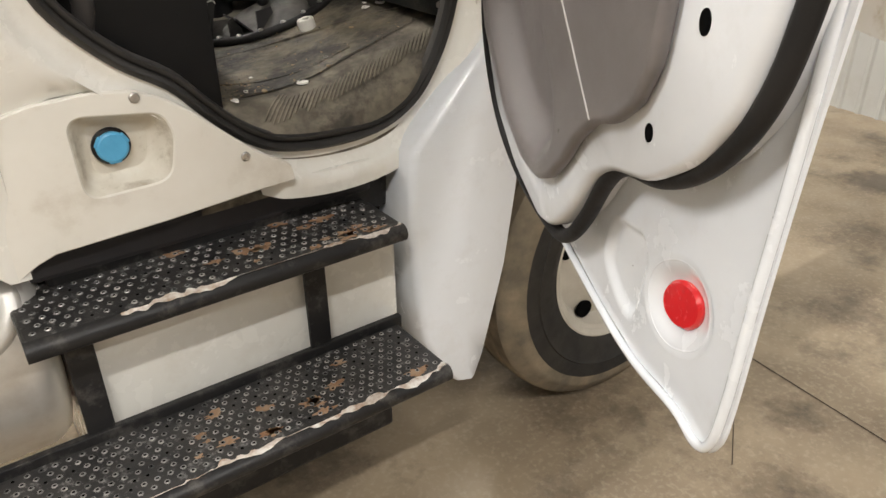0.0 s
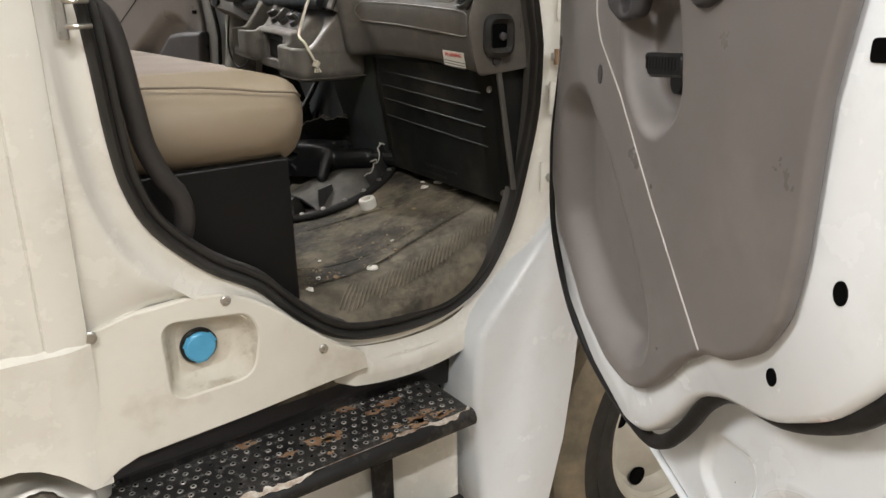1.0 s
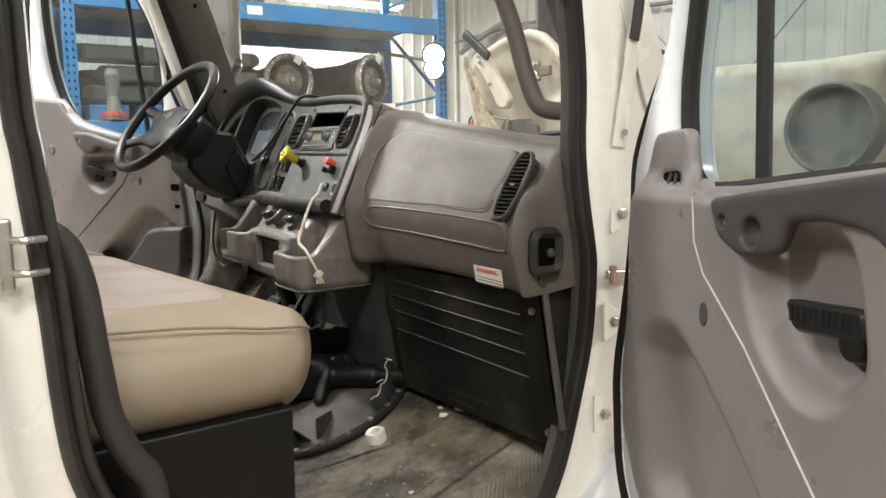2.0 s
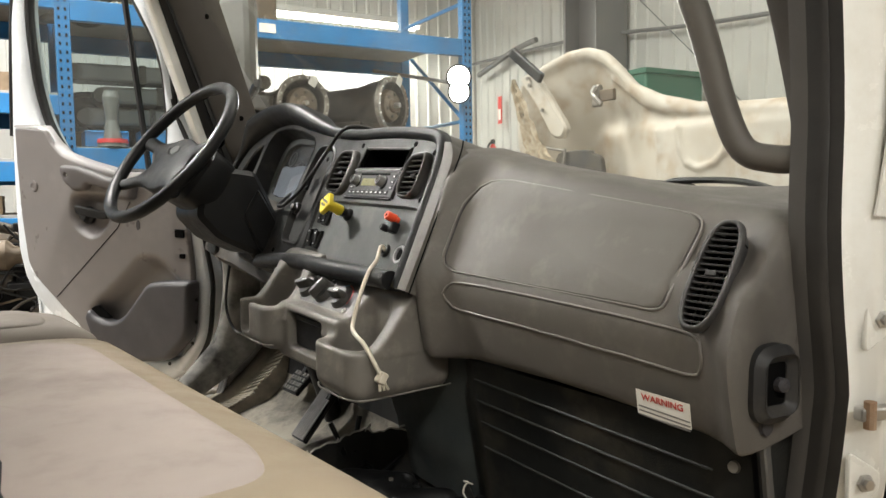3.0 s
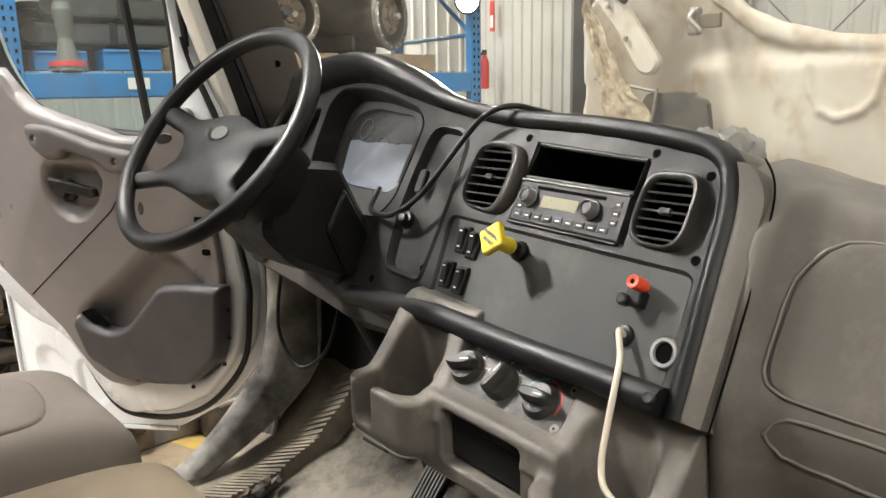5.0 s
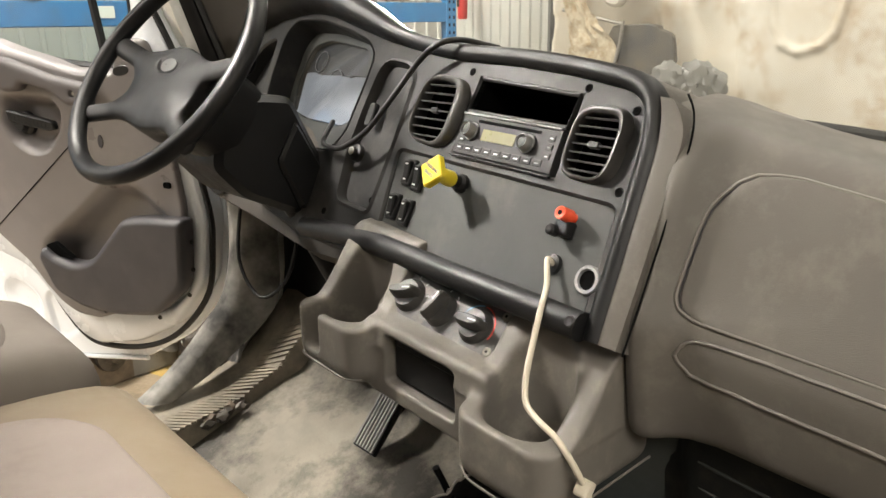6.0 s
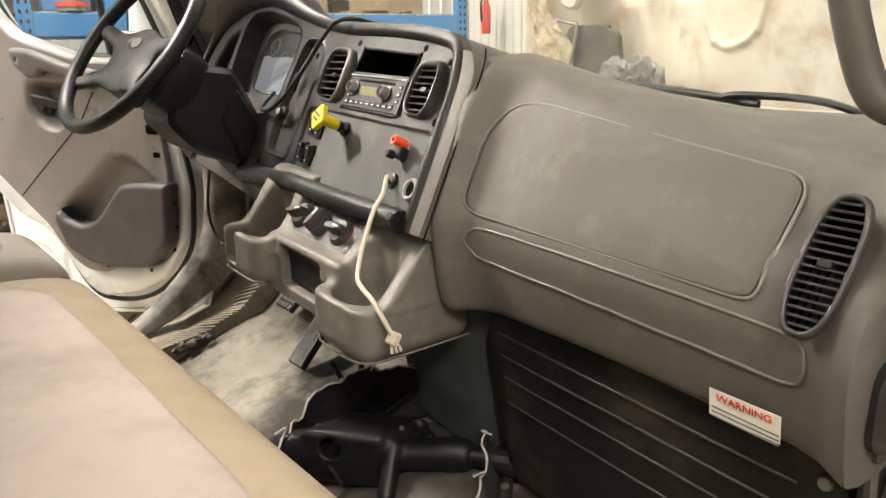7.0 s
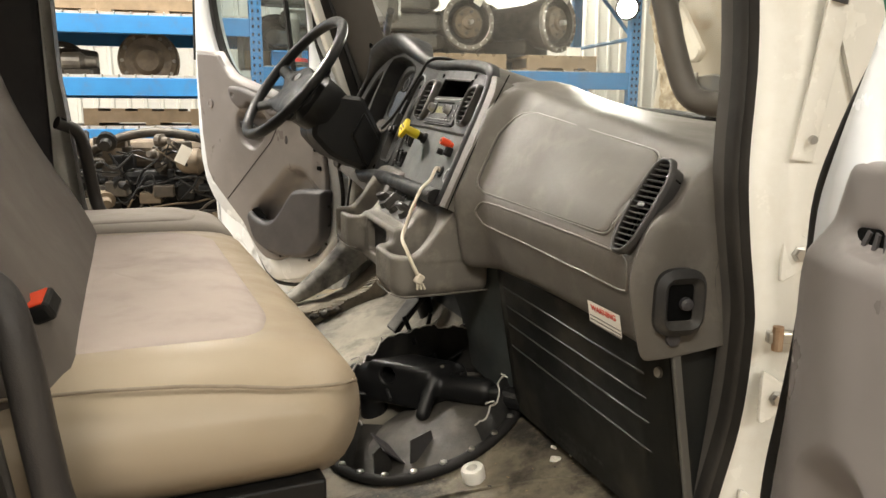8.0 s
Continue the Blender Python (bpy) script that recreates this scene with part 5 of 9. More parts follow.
    # seal round the inner panel
    path = [(0.235, 1.97), (0.215, 1.915), (0.172, 1.851), (0.132, 1.776), (0.124, 1.696), (0.112, 1.613), (0.092, 1.525), (0.068, 1.43), (0.066, 1.36), (0.09, 1.22), (0.20, 1.09), (0.34, 1.015), (0.50, 0.985), (0.575, 1.005), (0.64, 1.068), (0.70, 1.15), (0.76, 1.195), (0.86, 1.218), (0.95, 1.268), (1.012, 1.335), (1.048, 1.42), (1.068, 1.56), (1.075, 1.85)]
    thick = [0.0075] * 111 if mirror else [float(r) for r in np.interp(spread(0, 22, 111), [0, 9, 11, 22], [0.0065, 0.0065, 0.0125, 0.0125])]
    part("door_seal", tube(bmesh.new(), [at(*q, 0.018 + 0.022 * min(max((0.45 - a) / 0.3, 0), 1)) for (a, z), q in zip(path, own(path))], thick, 10, 5), RUBBER, dr, "black rubber door seal", smooth=60)
    part("window_edge_seal", tube(bmesh.new(), [at(*p, 0.030) for p in own([(1.075, 1.85), (1.05, 2.25), (1.01, 2.43), (0.92, 2.465), (0.50, 2.465), (0.385, 2.40), (0.265, 2.16), (0.238, 2.03), (0.228, 1.95)])], 0.008, 8, 4), RUBBER, dr, smooth=60)

    # trim panel: one moulding, dished for the grip cup and the map pocket
    ledge_a, ledge_z = [p[0] for p in reversed(sill)], [p[1] for p in reversed(sill)]
    lock = rounded([(0.226, 1.755), (0.266, 1.758), (0.276, 1.747), (0.298, 1.733), (0.246, 1.731), (0.218, 1.742)], 0.008, 3)

    def moulding(a, z, o):
        u, v = a[:, :, 0], z[:, :, 0]
        deep = 0.042 * rise(-outside(u, v, cup), -0.006, 0.034) + 0.044 * rise(-outside(u, v, scoop), -0.008, 0.060)
        if not mirror:
            edge_z = np.interp(u, ledge_a, ledge_z)
            deep += 0.020 * rise(v, np.where(u < 0.36, 1.712, edge_z - 0.018), np.where(u < 0.36, 1.762, edge_z + 0.012))
            deep += 0.009 * rise(-outside(u, v, lock), -0.003, 0.005)
        deep += 0.004 * rise(0.05 - np.abs(u - 0.135), 0, 0.05)
        r = 0.009
        q, p = outside(u, v, low)[:, :, None] + r, np.abs(o + deep[:, :, None] - 0.057) - 0.011 + r
        return np.sqrt(np.maximum(q, 0) ** 2 + np.maximum(p, 0) ** 2) + np.minimum(np.maximum(q, p), 0) - r

    def shaped(f, lo, hi, h):
        bm = moulded(f, lo, hi, h)
        for vert in bm.verts:
            vert.co = at(*vert.co)
        return bm

    trim = part("trim_panel", shaped(moulding, (0.06, 1.08, -0.005), (0.95, 1.94, 0.070), 0.0056), DOOR_TRIM, dr, "taupe moulded door trim panel", smooth=70)
    w0 = 0.0665 if mirror else 0.050
    part("window_ledge", loft(bmesh.new(), [[at(a, z - 0.003, w0) for a, z in sill], [at(a, z + 0.002, w0 - 0.003) for a, z in sill], [at(a, z + 0.007, w0 - 0.014) for a, z in sill], [at(a, z + 0.008, 0.020) for a, z in sill]]), DOOR_TRIM, trim, smooth=60)
    # release handle: a ribbed blade on a round pivot
    if mirror:
        blade, pivot = [(0.640, 1.664), (0.480, 1.648), (0.476, 1.628), (0.500, 1.622), (0.630, 1.633)], (0.600, 1.630)
    else:
        blade, pivot = [(0.515, 1.617), (0.628, 1.622), (0.632, 1.592), (0.530, 1.584)], (0.610, 1.585)
    part("handle_pivot", lathe(bmesh.new(), at(*pivot, 0.032), at(*pivot, 1) - at(*pivot, 0), [(0, 0.030), (0.010, 0.029), (0.016, 0.020), (0.030, 0.016)], 24), BLACK, dr, smooth=40)
    hd = part("release_handle", plate(bmesh.new(), rounded(blade, 0.009, 4), 0.014, lambda a, z, o: at(a, z, 0.066 + o), chamfer=0.004), BLACK, dr, "black ribbed release handle", smooth=35)
    (a0, z0), (a1, z1) = blade[0], blade[1]
    for k in range(10):
        t = 0.12 + 0.08 * k
        p = (a0 + (a1 - a0) * t, z0 + (z1 - z0) * t - 0.014)
        part("grip_rib", plate(bmesh.new(), rounded([(p[0] - 0.0022, p[1] - 0.008), (p[0] + 0.0022, p[1] - 0.008), (p[0] + 0.0022, p[1] + 0.008), (p[0] - 0.0022, p[1] + 0.008)], 0.001, 2), 0.004, lambda a, z, o: at(a, z, 0.0668 + o)), BLACK, hd)
    # parting line between the two halves of the panel
    pts = [(0.361, 1.688), (0.423, 1.600), (0.735, 1.339)] if mirror else [(0.338, 1.722), (0.343, 1.665), (0.365, 1.625), (0.451, 1.550), (0.573, 1.419), (0.740, 1.256)]
    part("parting_line", tube(bmesh.new(), [at(*p, 0.0688) for p in pts], 0.0014, 6, 0), VOID if mirror else PARTING, trim)
    if mirror:
        # the dark lower pocket cover, its mouth and screws
        pk = rounded([(0.546, 1.322), (0.566, 1.294), (0.520, 1.203), (0.425, 1.172), (0.313, 1.173), (0.186, 1.195), (0.092, 1.286), (0.080, 1.460), (0.196, 1.450), (0.265, 1.437), (0.378, 1.312), (0.446, 1.288), (0.510, 1.300)], [0.01, 0.02, 0.02, 0.02, 0.02, 0.03, 0.03, 0.012, 0.012, 0.02, 0.03, 0.03, 0.01], 4)
        
        def pocket(a, z, o):
            r = 0.018
            q, p = outside(a[:, :, 0], z[:, :, 0], pk)[:, :, None] + r, np.abs(o - 0.074) - 0.028 + r
            b = np.sqrt(np.maximum(q, 0) ** 2 + np.maximum(p, 0) ** 2) + np.minimum(np.maximum(q, p), 0) - r
            return carve(b, rod(a, z, o, (0.545, 1.335, 0.084), (0.455, 1.305, 0.084), 0.013), 0.006)

        part("pocket_cover", shaped(pocket, (0.07, 1.16, 0.044), (0.57, 1.47, 0.104), 0.0048), DARK_POCKET, trim, "dark charcoal pocket cover", smooth=60)
        # a black plate paints the shade inside the pocket's mouth
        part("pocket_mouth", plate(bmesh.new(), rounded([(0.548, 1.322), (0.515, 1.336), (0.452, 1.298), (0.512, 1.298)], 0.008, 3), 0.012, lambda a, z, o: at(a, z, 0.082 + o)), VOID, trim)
        for a, z in ((0.082, 1.33), (0.080, 1.40), (0.100, 1.26), (0.20, 1.180), (0.38, 1.163)):
            part("pocket_screw", lathe(bmesh.new(), at(a, z, 0.069), at(a, z, 1) - at(a, z, 0), [(0, 0.006), (0.003, 0.005), (0.002, 0.002)], 10), BLACK, trim)
        part("window_crank_boss", lathe(bmesh.new(), at(0.835, 1.72, 0.067), at(0, 0, 1) - at(0, 0, 0), [(0, 0.020), (0.006, 0.019), (0.007, 0.012), (0.004, 0.009)], 24), DOOR_TRIM, trim)
        for a, z, s in ((0.150, 1.60, 0.018), (0.140, 1.53, 0.010)):
            part("latch_slot", plate(bmesh.new(), rounded([(a - s, z - s * 0.7), (a + s, z - s * 0.7), (a + s, z + s * 0.7), (a - s, z + s * 0.7)], 0.004, 2), 0.006, lambda u, v, o: at(u, v, 0.0695 + o)), VOID, trim)
    # pull bar: a moulded grip with two screws, open behind
    bar = [(0.389, 1.722), (0.463, 1.732), (0.577, 1.744), (0.716, 1.76), (0.73, 1.698), (0.701, 1.682), (0.671, 1.677), (0.647, 1.698), (0.587, 1.706), (0.536, 1.701), (0.52, 1.665), (0.454, 1.656), (0.41, 1.675)]
    screws = ((0.42, 1.695), (0.681, 1.723))
    if mirror:
        bar = [(0.665, 1.798), (0.589, 1.796), (0.449, 1.764), (0.322, 1.750), (0.330, 1.697), (0.397, 1.696), (0.437, 1.722), (0.534, 1.740), (0.552, 1.718), (0.600, 1.712), (0.650, 1.742), (0.668, 1.775)]
        screws = ((0.633, 1.765), (0.372, 1.727))
    grip = rounded(bar, 0.012, 3)
    front = 0.098 if mirror else 0.082

    def bar_solid(a, z, o):
        r = 0.014 if mirror else 0.009
        q, p = outside(a[:, :, 0], z[:, :, 0], grip)[:, :, None] + r, np.abs(o - (front + 0.060) / 2) - (front - 0.060) / 2 + r
        b = np.sqrt(np.maximum(q, 0) ** 2 + np.maximum(p, 0) ** 2) + np.minimum(np.maximum(q, p), 0) - r
        for sa, sz in screws:
            b = carve(b, rod(a, z, o, (sa, sz, front - 0.004), (sa, sz, front + 0.012), 0.008), 0.004)
        return b if mirror else carve(b, rod(a, z, o, (0.476, 1.686, 0.078), (0.480, 1.687, 0.100), 0.017), 0.005)

    pb = part("pull_bar", shaped(bar_solid, (min(p[0] for p in grip), min(p[1] for p in grip), 0.058), (max(p[0] for p in grip), max(p[1] for p in grip), 0.10), 0.0038), DOOR_DARK if mirror else DARK_TRIM, dr, "dark moulded pull bar", smooth=35)
    for a, z in screws:
        s = part("pull_screw", lathe(bmesh.new(), at(a, z, front - 0.0115), at(a, z, 1) - at(a, z, 0), [(0, 0.008), (0.0012, 0.008), (0.0006, 0.006), (0.0022, 0.005)], 16), VOID, pb)
        part("screw_head", lathe(bmesh.new(), at(a, z, front - 0.0095), at(a, z, 1) - at(a, z, 0), [(0, 0.005), (0.002, 0.0045), (0.001, 0.002)], 10), METAL, s)
    # lock lever in its hollow
    if not mirror:
        # a black plate on the hollow's floor paints its shade
        part("lock_cup", plate(bmesh.new(), grown(lock, -0.001), 0.004, lambda a, z, o: at(a, z, 0.0468 + o)), VOID, trim, "lock hollow, its shade painted black")
        for k in range(3):
            p = [(0.234 + 0.020 * k, 1.737), (0.241 + 0.020 * k, 1.735), (0.252 + 0.014 * k, 1.752), (0.246 + 0.014 * k, 1.754)]
            part("lock_lever", plate(bmesh.new(), p, 0.003, lambda a, z, o: at(a, z, 0.0492 + o), chamfer=0.0006), DARK_TRIM, trim)
    else:
        part("lock_cup", plate(bmesh.new(), own(oval(0.276, 1.745, 0.026, 0.012, 24, 2.3, -0.22)), 0.010, lambda a, z, o: at(a, z, 0.0695 + o), chamfer=0.002), BLACK, trim)
    part("round_plug", plate(bmesh.new(), own(oval(0.367, 1.573, 0.009, 0.016, 18)), 0.004, lambda a, z, o: at(a, z, 0.0695 + o), chamfer=0.001), DARK_TRIM, trim)
    # window channel, post and panes
    wf = part("window_channel", plate(bmesh.new(), grown(win, 0.014), 0.030 if mirror else 0.022, lambda a, z, o: at(a, z, 0.030 + o), holes=[grown(win, -0.004)], chamfer=0.006), RUBBER, dr, smooth=35)
    foot, head = ((0.333, 1.775), (0.440, 2.40)) if mirror else ((0.405, 1.735), (0.395, 2.37))
    rows = [[at(a + da, z, o) for da, o in ((-0.0075, 0.006), (-0.0075, 0.018), (-0.005, 0.021), (0.005, 0.021), (0.0075, 0.018), (0.0075, 0.006))] for a, z in (foot, head)]
    part("quarter_post", loft(bmesh.new(), rows, wrap=True, caps=True), RUBBER, wf, "black window divider post", smooth=40)
    bm = bmesh.new()
    bm.faces.new([bm.verts.new(at(a, z, 0.012)) for a, z in win])
    pn = part("pane", bm, GLASS, dr, "clear side window pane")
    pn.visible_shadow = False
    if mirror:
        return dr
    # lower reflector
    part("reflector", plate(bmesh.new(), oval(0.858, 1.038, 0.050, 0.033, 32, 2, 0.45), 0.009, lambda a, z, o: at(a, z, -0.028 + o), chamfer=0.004), RED, dr, "bright red oval door reflector", smooth=35)
    return dr


DOOR_DARK = material("dark_door_plastic", (0.10, 0.09, 0.09), 0.55, specular=0.3, second=(0.12, 0.108, 0.106), scale=5, amount=0.6, bump=0.25, bump_scale=900)
PARTING = material("pale_parting_line", (0.45, 0.43, 0.41), 0.5, scale=30)
DARK_POCKET = material("charcoal_pocket", (0.040, 0.037, 0.043), 0.5, second=(0.075, 0.07, 0.072), scale=6, amount=0.5, bump=0.2, bump_scale=900)
door(False)
door(True)

# ---- dashboard ----
SO, SN = Vector((0.9652, 1.9975, 1.7252)), Vector((-0.8996, 0.0543, 0.4333))
SU, SV = Vector((0.0603, 0.9982, 0.0)), Vector((0.4325, -0.0261, 0.9013))
stack_at = plane_place(SO, SU, SV, SN)


def stack_m(u, v, w=0.0):
    """The pose of something that lies on the switch panel: x to the reader's right, y up, z towards him."""
    m = Matrix((-SU, SV, SN)).transposed().to_4x4()
    return Matrix.Translation(stack_at(u, v, w)) @ m


VENTS = []
for box_u, box_v, in_u, in_v, turn in (((0.294, 0.405), (0.123, 0.231), (0.318, 0.400), (0.129, 0.223), 0.10), ((0.001, 0.089), (0.112, 0.207), (0.014, 0.082), (0.118, 0.197), 0.04)):
    VENTS.append([oval(sum(u) / 2, sum(v) / 2, (u[1] - u[0]) / 2, (v[1] - v[0]) / 2, 44, 3.4, turn) for u, v in ((box_u, box_v), (in_u, in_v))])
VENT = material("worn_vent_plastic", (0.034, 0.033, 0.032), 0.36, specular=0.45, second=(0.06, 0.057, 0.052), scale=14, amount=0.7, bump=0.1, bump_scale=700)
SLAT = material("vent_slat_plastic", (0.045, 0.045, 0.046), 0.38, specular=0.5, second=(0.065, 0.064, 0.062), scale=20, amount=0.6)
LENS = pane_material("instrument_lens", (0.62, 0.64, 0.68), 0.03)


def dashboard():
    d = thing("dashboard", "taupe and charcoal truck dashboard with glove box", "dashboard")
    # passenger part: sections from the door to the middle
    secs = []
    for y, zb, zg, zt, xo in ((1.3245, 1.550, 1.665, 1.770, 0.090), (1.3255, 1.545, 1.665, 1.780, 0.040), (1.3265, 1.541, 1.665, 1.785, -0.010), (1.3285, 1.540, 1.665, 1.788, -0.032), (1.334, 1.538, 1.665, 1.792, -0.0395), (1.342, 1.537, 1.666, 1.797, -0.035), (1.356, 1.536, 1.666, 1.803, -0.022), (1.375, 1.536, 1.668, 1.808, -0.008), (1.40, 1.538, 1.670, 1.812, 0.0), (1.42, 1.54, 1.671, 1.814, 0.0), (1.46, 1.545, 1.675, 1.820, 0.0), (1.56, 1.552, 1.680, 1.838, 0.0), (1.66, 1.556, 1.684, 1.856, 0.002),
                              (1.76, 1.556, 1.688, 1.872, 0.006), (1.84, 1.555, 1.694, 1.886, 0.012), (1.875, 1.551, 1.697, 1.894, 0.012), (1.893, 1.550, 1.698, 1.898, 0.001), (1.905, 1.55, 1.70, 1.901, -0.014), (1.915, 1.55, 1.70, 1.903, -0.022), (1.928, 1.55, 1.70, 1.907, -0.020), (1.945, 1.55, 1.70, 1.912, 0.0), (1.975, 1.55, 1.70, 1.918, 0.01)):
        x0 = 0.972 + xo
        secs.append([(x0 + 0.085, y, zb + 0.006), (x0 + 0.042, y, zb), (x0 + 0.024, y, zb + 0.006), (x0 + 0.014, y, zb + 0.035), (x0 + 0.003, y, zg - 0.045), (x0, y, zg - 0.015), (x0 + 0.006, y, zg + 0.008), (x0 + 0.026, y, zg + 0.048),
                     (x0 + 0.062, y, zt - 0.062), (x0 + 0.085, y, zt - 0.030), (x0 + 0.112, y, zt - 0.008), (x0 + 0.150, y, zt), (1.24, y, zt - 0.004), (1.36, y, 1.838), (1.405, y, 1.825)])
    part("passenger_pad", loft(bmesh.new(), [smooth_path(s, 3) for s in secs]), TRIM, d, "taupe padded passenger side of the dash", smooth=60)
    # end cap at the door
    part("end_cap", loft(bmesh.new(), [secs[0], [(0.5 * x + 0.5 * 1.15, 1.3245, 0.5 * z + 0.5 * 1.69) for x, y, z in secs[0]]]), TRIM, d, smooth=60)

    # glove box lid: a panel that follows the pad, with a fine raised edge and a dark gap
    go = Vector((0.990, 1.886, 1.700))
    gu, gv = Vector((-0.012, -0.43, -0.014)).normalized(), Vector((0.083, 0, 0.145)).normalized()
    curves = [smooth_path(q, 3) for q in secs]

    def pad(y, k):
        """The pad's surface at y, k steps along its section."""
        i = max(q for q in range(len(secs) - 1) if secs[q][0][1] <= y or q == 0)
        t = min(max((y - secs[i][0][1]) / (secs[i + 1][0][1] - secs[i][0][1]), 0), 1)
        k0 = min(int(k), len(curves[0]) - 2)
        a, b = [c[k0].lerp(c[k0 + 1], k - k0) for c in (curves[i], curves[i + 1])]
        return a.lerp(b, t)

    def skin(p, w):
        du = (pad(p[0] + 0.004, p[1]) - pad(p[0] - 0.004, p[1])).normalized()
        dv = (pad(p[0], p[1] + 0.4) - pad(p[0], p[1] - 0.4)).normalized()
        n = du.cross(dv).normalized()
        return pad(*p) + (n if n.x < 0 else -n) * w

    lid = rounded([(-0.01, 0.005), (0.440, 0.000), (0.445, 0.150), (0.0, 0.178)], [0.03, 0.02, 0.035, 0.08], 6)
    face = []
    for u, v in lid:
        q = go + gu * u + gv * v
        face.append((q.y, min((10 + 0.1 * k for k in range(190)), key=lambda k: (pad(q.y, k) - q).length)))
    cy, ck = sum(p[0] for p in face) / len(face), sum(p[1] for p in face) / len(face)
    ring = lambda f, w: [skin((cy + (y - cy) * f, ck + (k - ck) * f), w) for y, k in face]
    part("glove_box_lid", loft(bmesh.new(), [ring(f, w) for f, w in ((0.985, -0.004), (0.983, 0.0022), (0.972, 0.0035), (0.93, 0.0036), (0.8, 0.0036), (0.6, 0.0036), (0.4, 0.0036), (0.2, 0.0036), (0.02, 0.0036))], wrap=True, caps=True), TRIM, d, "taupe glove box lid", smooth=50)
    part("lid_gap", tube(bmesh.new(), ring(0.989, 0.0004), 0.0009, 6, 0, closed=True), DARK_TRIM, d)
    part("lid_surround", tube(bmesh.new(), ring(1.002, 0.0012), 0.0021, 8, 0, closed=True), TRIM_EDGE, d, smooth=60)
    # long moulded bead under the lid
    loop = [(1.885, 1.666), (1.876, 1.650), (1.847, 1.641), (1.689, 1.635), (1.527, 1.624), (1.415, 1.615), (1.392, 1.623), (1.388, 1.645), (1.407, 1.664), (1.531, 1.675), (1.691, 1.683), (1.835, 1.687), (1.872, 1.682)]
    pts = []
    for y, z, q in smooth_path([(y, z, 0) for y, z in loop + loop[:1]], 5)[:-1]:
        k = min((6 + 0.1 * k for k in range(140)), key=lambda k: abs(pad(y, k).z - z))
        pts.append(skin((y, k), 0.0008))
    part("pad_bead", tube(bmesh.new(), pts, 0.0019, 8, 0, closed=True), TRIM_EDGE, d, smooth=60)

    # vents
    def vent(host, place, outer, inner, bulge, slats, label, tab):
        """A louvred outlet: a moulded surround that swells by bulge(u), slats across, vanes behind."""
        mid = lambda k: [tuple(Vector(p) * (1 - k) + Vector(q) * k) for p, q in zip(outer, inner)]
        rows = [[place(*p, -0.004) for p in grown(outer, 0.001)], [place(*p, 0.002) for p in outer]]
        for k, w in ((0.12, 0.6), (0.35, 0.95), (0.6, 1.0), (0.85, 0.75), (0.97, 0.4)):
            rows.append([place(p[0], p[1], 0.002 + bulge(p[0]) * w) for p in mid(k)])
        rows += [[place(*p, 0.0) for p in inner], [place(*p, -0.026) for p in inner]]
        v = part("air_vent", loft(bmesh.new(), rows, wrap=True), VENT, host, label, smooth=50)
        # a black sheet behind the slats paints the shade in the vent
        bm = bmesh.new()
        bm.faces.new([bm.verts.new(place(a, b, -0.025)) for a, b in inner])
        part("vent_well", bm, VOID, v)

        def span(k, level):
            """Where the line at that level crosses the inner outline, along axis k."""
            hits = []
            for p, q in zip(inner, inner[1:] + inner[:1]):
                if (p[1 - k] - level) * (q[1 - k] - level) < 0:
                    t = (level - p[1 - k]) / (q[1 - k] - p[1 - k])
                    hits.append(p[k] + (q[k] - p[k]) * t)
            return min(hits) + 0.0006, max(hits) - 0.0006

        lo, hi = min(p[1] for p in inner), max(p[1] for p in inner)
        for k in range(slats):
            y = lo + (hi - lo) * (k + 0.6) / (slats + 0.2)
            a, b = span(0, y)
            sec = [(-0.0012, 0.001), (0.0, 0.0022), (0.0014, 0.001), (0.0040, -0.010), (0.0022, -0.011)]
            part("slat", loft(bmesh.new(), [[place(x, y + d, w) for d, w in sec] for x in (a, b)], wrap=True, caps=True), SLAT, v, smooth=50)
        x0, x1 = min(p[0] for p in inner), max(p[0] for p in inner)
        for k in range(5):
            x = x0 + (x1 - x0) * (k + 0.5) / 5
            a, b = span(1, x)
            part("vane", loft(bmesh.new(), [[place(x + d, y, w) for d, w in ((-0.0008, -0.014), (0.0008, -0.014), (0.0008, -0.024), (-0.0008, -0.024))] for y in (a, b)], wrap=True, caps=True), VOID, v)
        c = ((x0 + x1) / 2, (lo + hi) / 2)
        part("vent_tab", plate(bmesh.new(), rounded([(c[0] - tab, c[1] - 0.0035), (c[0] + tab, c[1] - 0.0035), (c[0] + tab, c[1] + 0.0045), (c[0] - tab, c[1] + 0.0045)], 0.002, 2), 0.008, lambda a, b, w: place(a, b, 0.004 + w), chamfer=0.001), BLACK, v)
        return v

    end_at = plane_place((0.988, 1.388, 1.735), (0.02, -0.99, -0.02), Vector((0.070, -0.008, 0.118)).normalized(), Vector((-0.86, -0.05, 0.50)).normalized())
    vent(d, end_at, oval(0.0, 0.0, 0.026, 0.072, 40, 2.8), oval(0.0, 0.0, 0.0205, 0.066, 40, 2.8), lambda u: 0.0025, 16, "black oval air vent with close slats", 0.007)
    # latch box on the end
    lt = part("latch_frame", plate(bmesh.new(), rounded([(-0.036, -0.044), (0.036, -0.044), (0.036, 0.044), (-0.036, 0.044)], 0.030, 6), 0.026, plane_place((0.996, 1.304, 1.618), (0.985, -0.17, 0), (0.02, 0, 1), (-0.17, -0.985, 0.02)), holes=[rounded([(-0.018, -0.024), (0.018, -0.024), (0.018, 0.024), (-0.018, 0.024)], 0.006)], chamfer=0.010), BEZEL, d, "black latch socket", smooth=35)
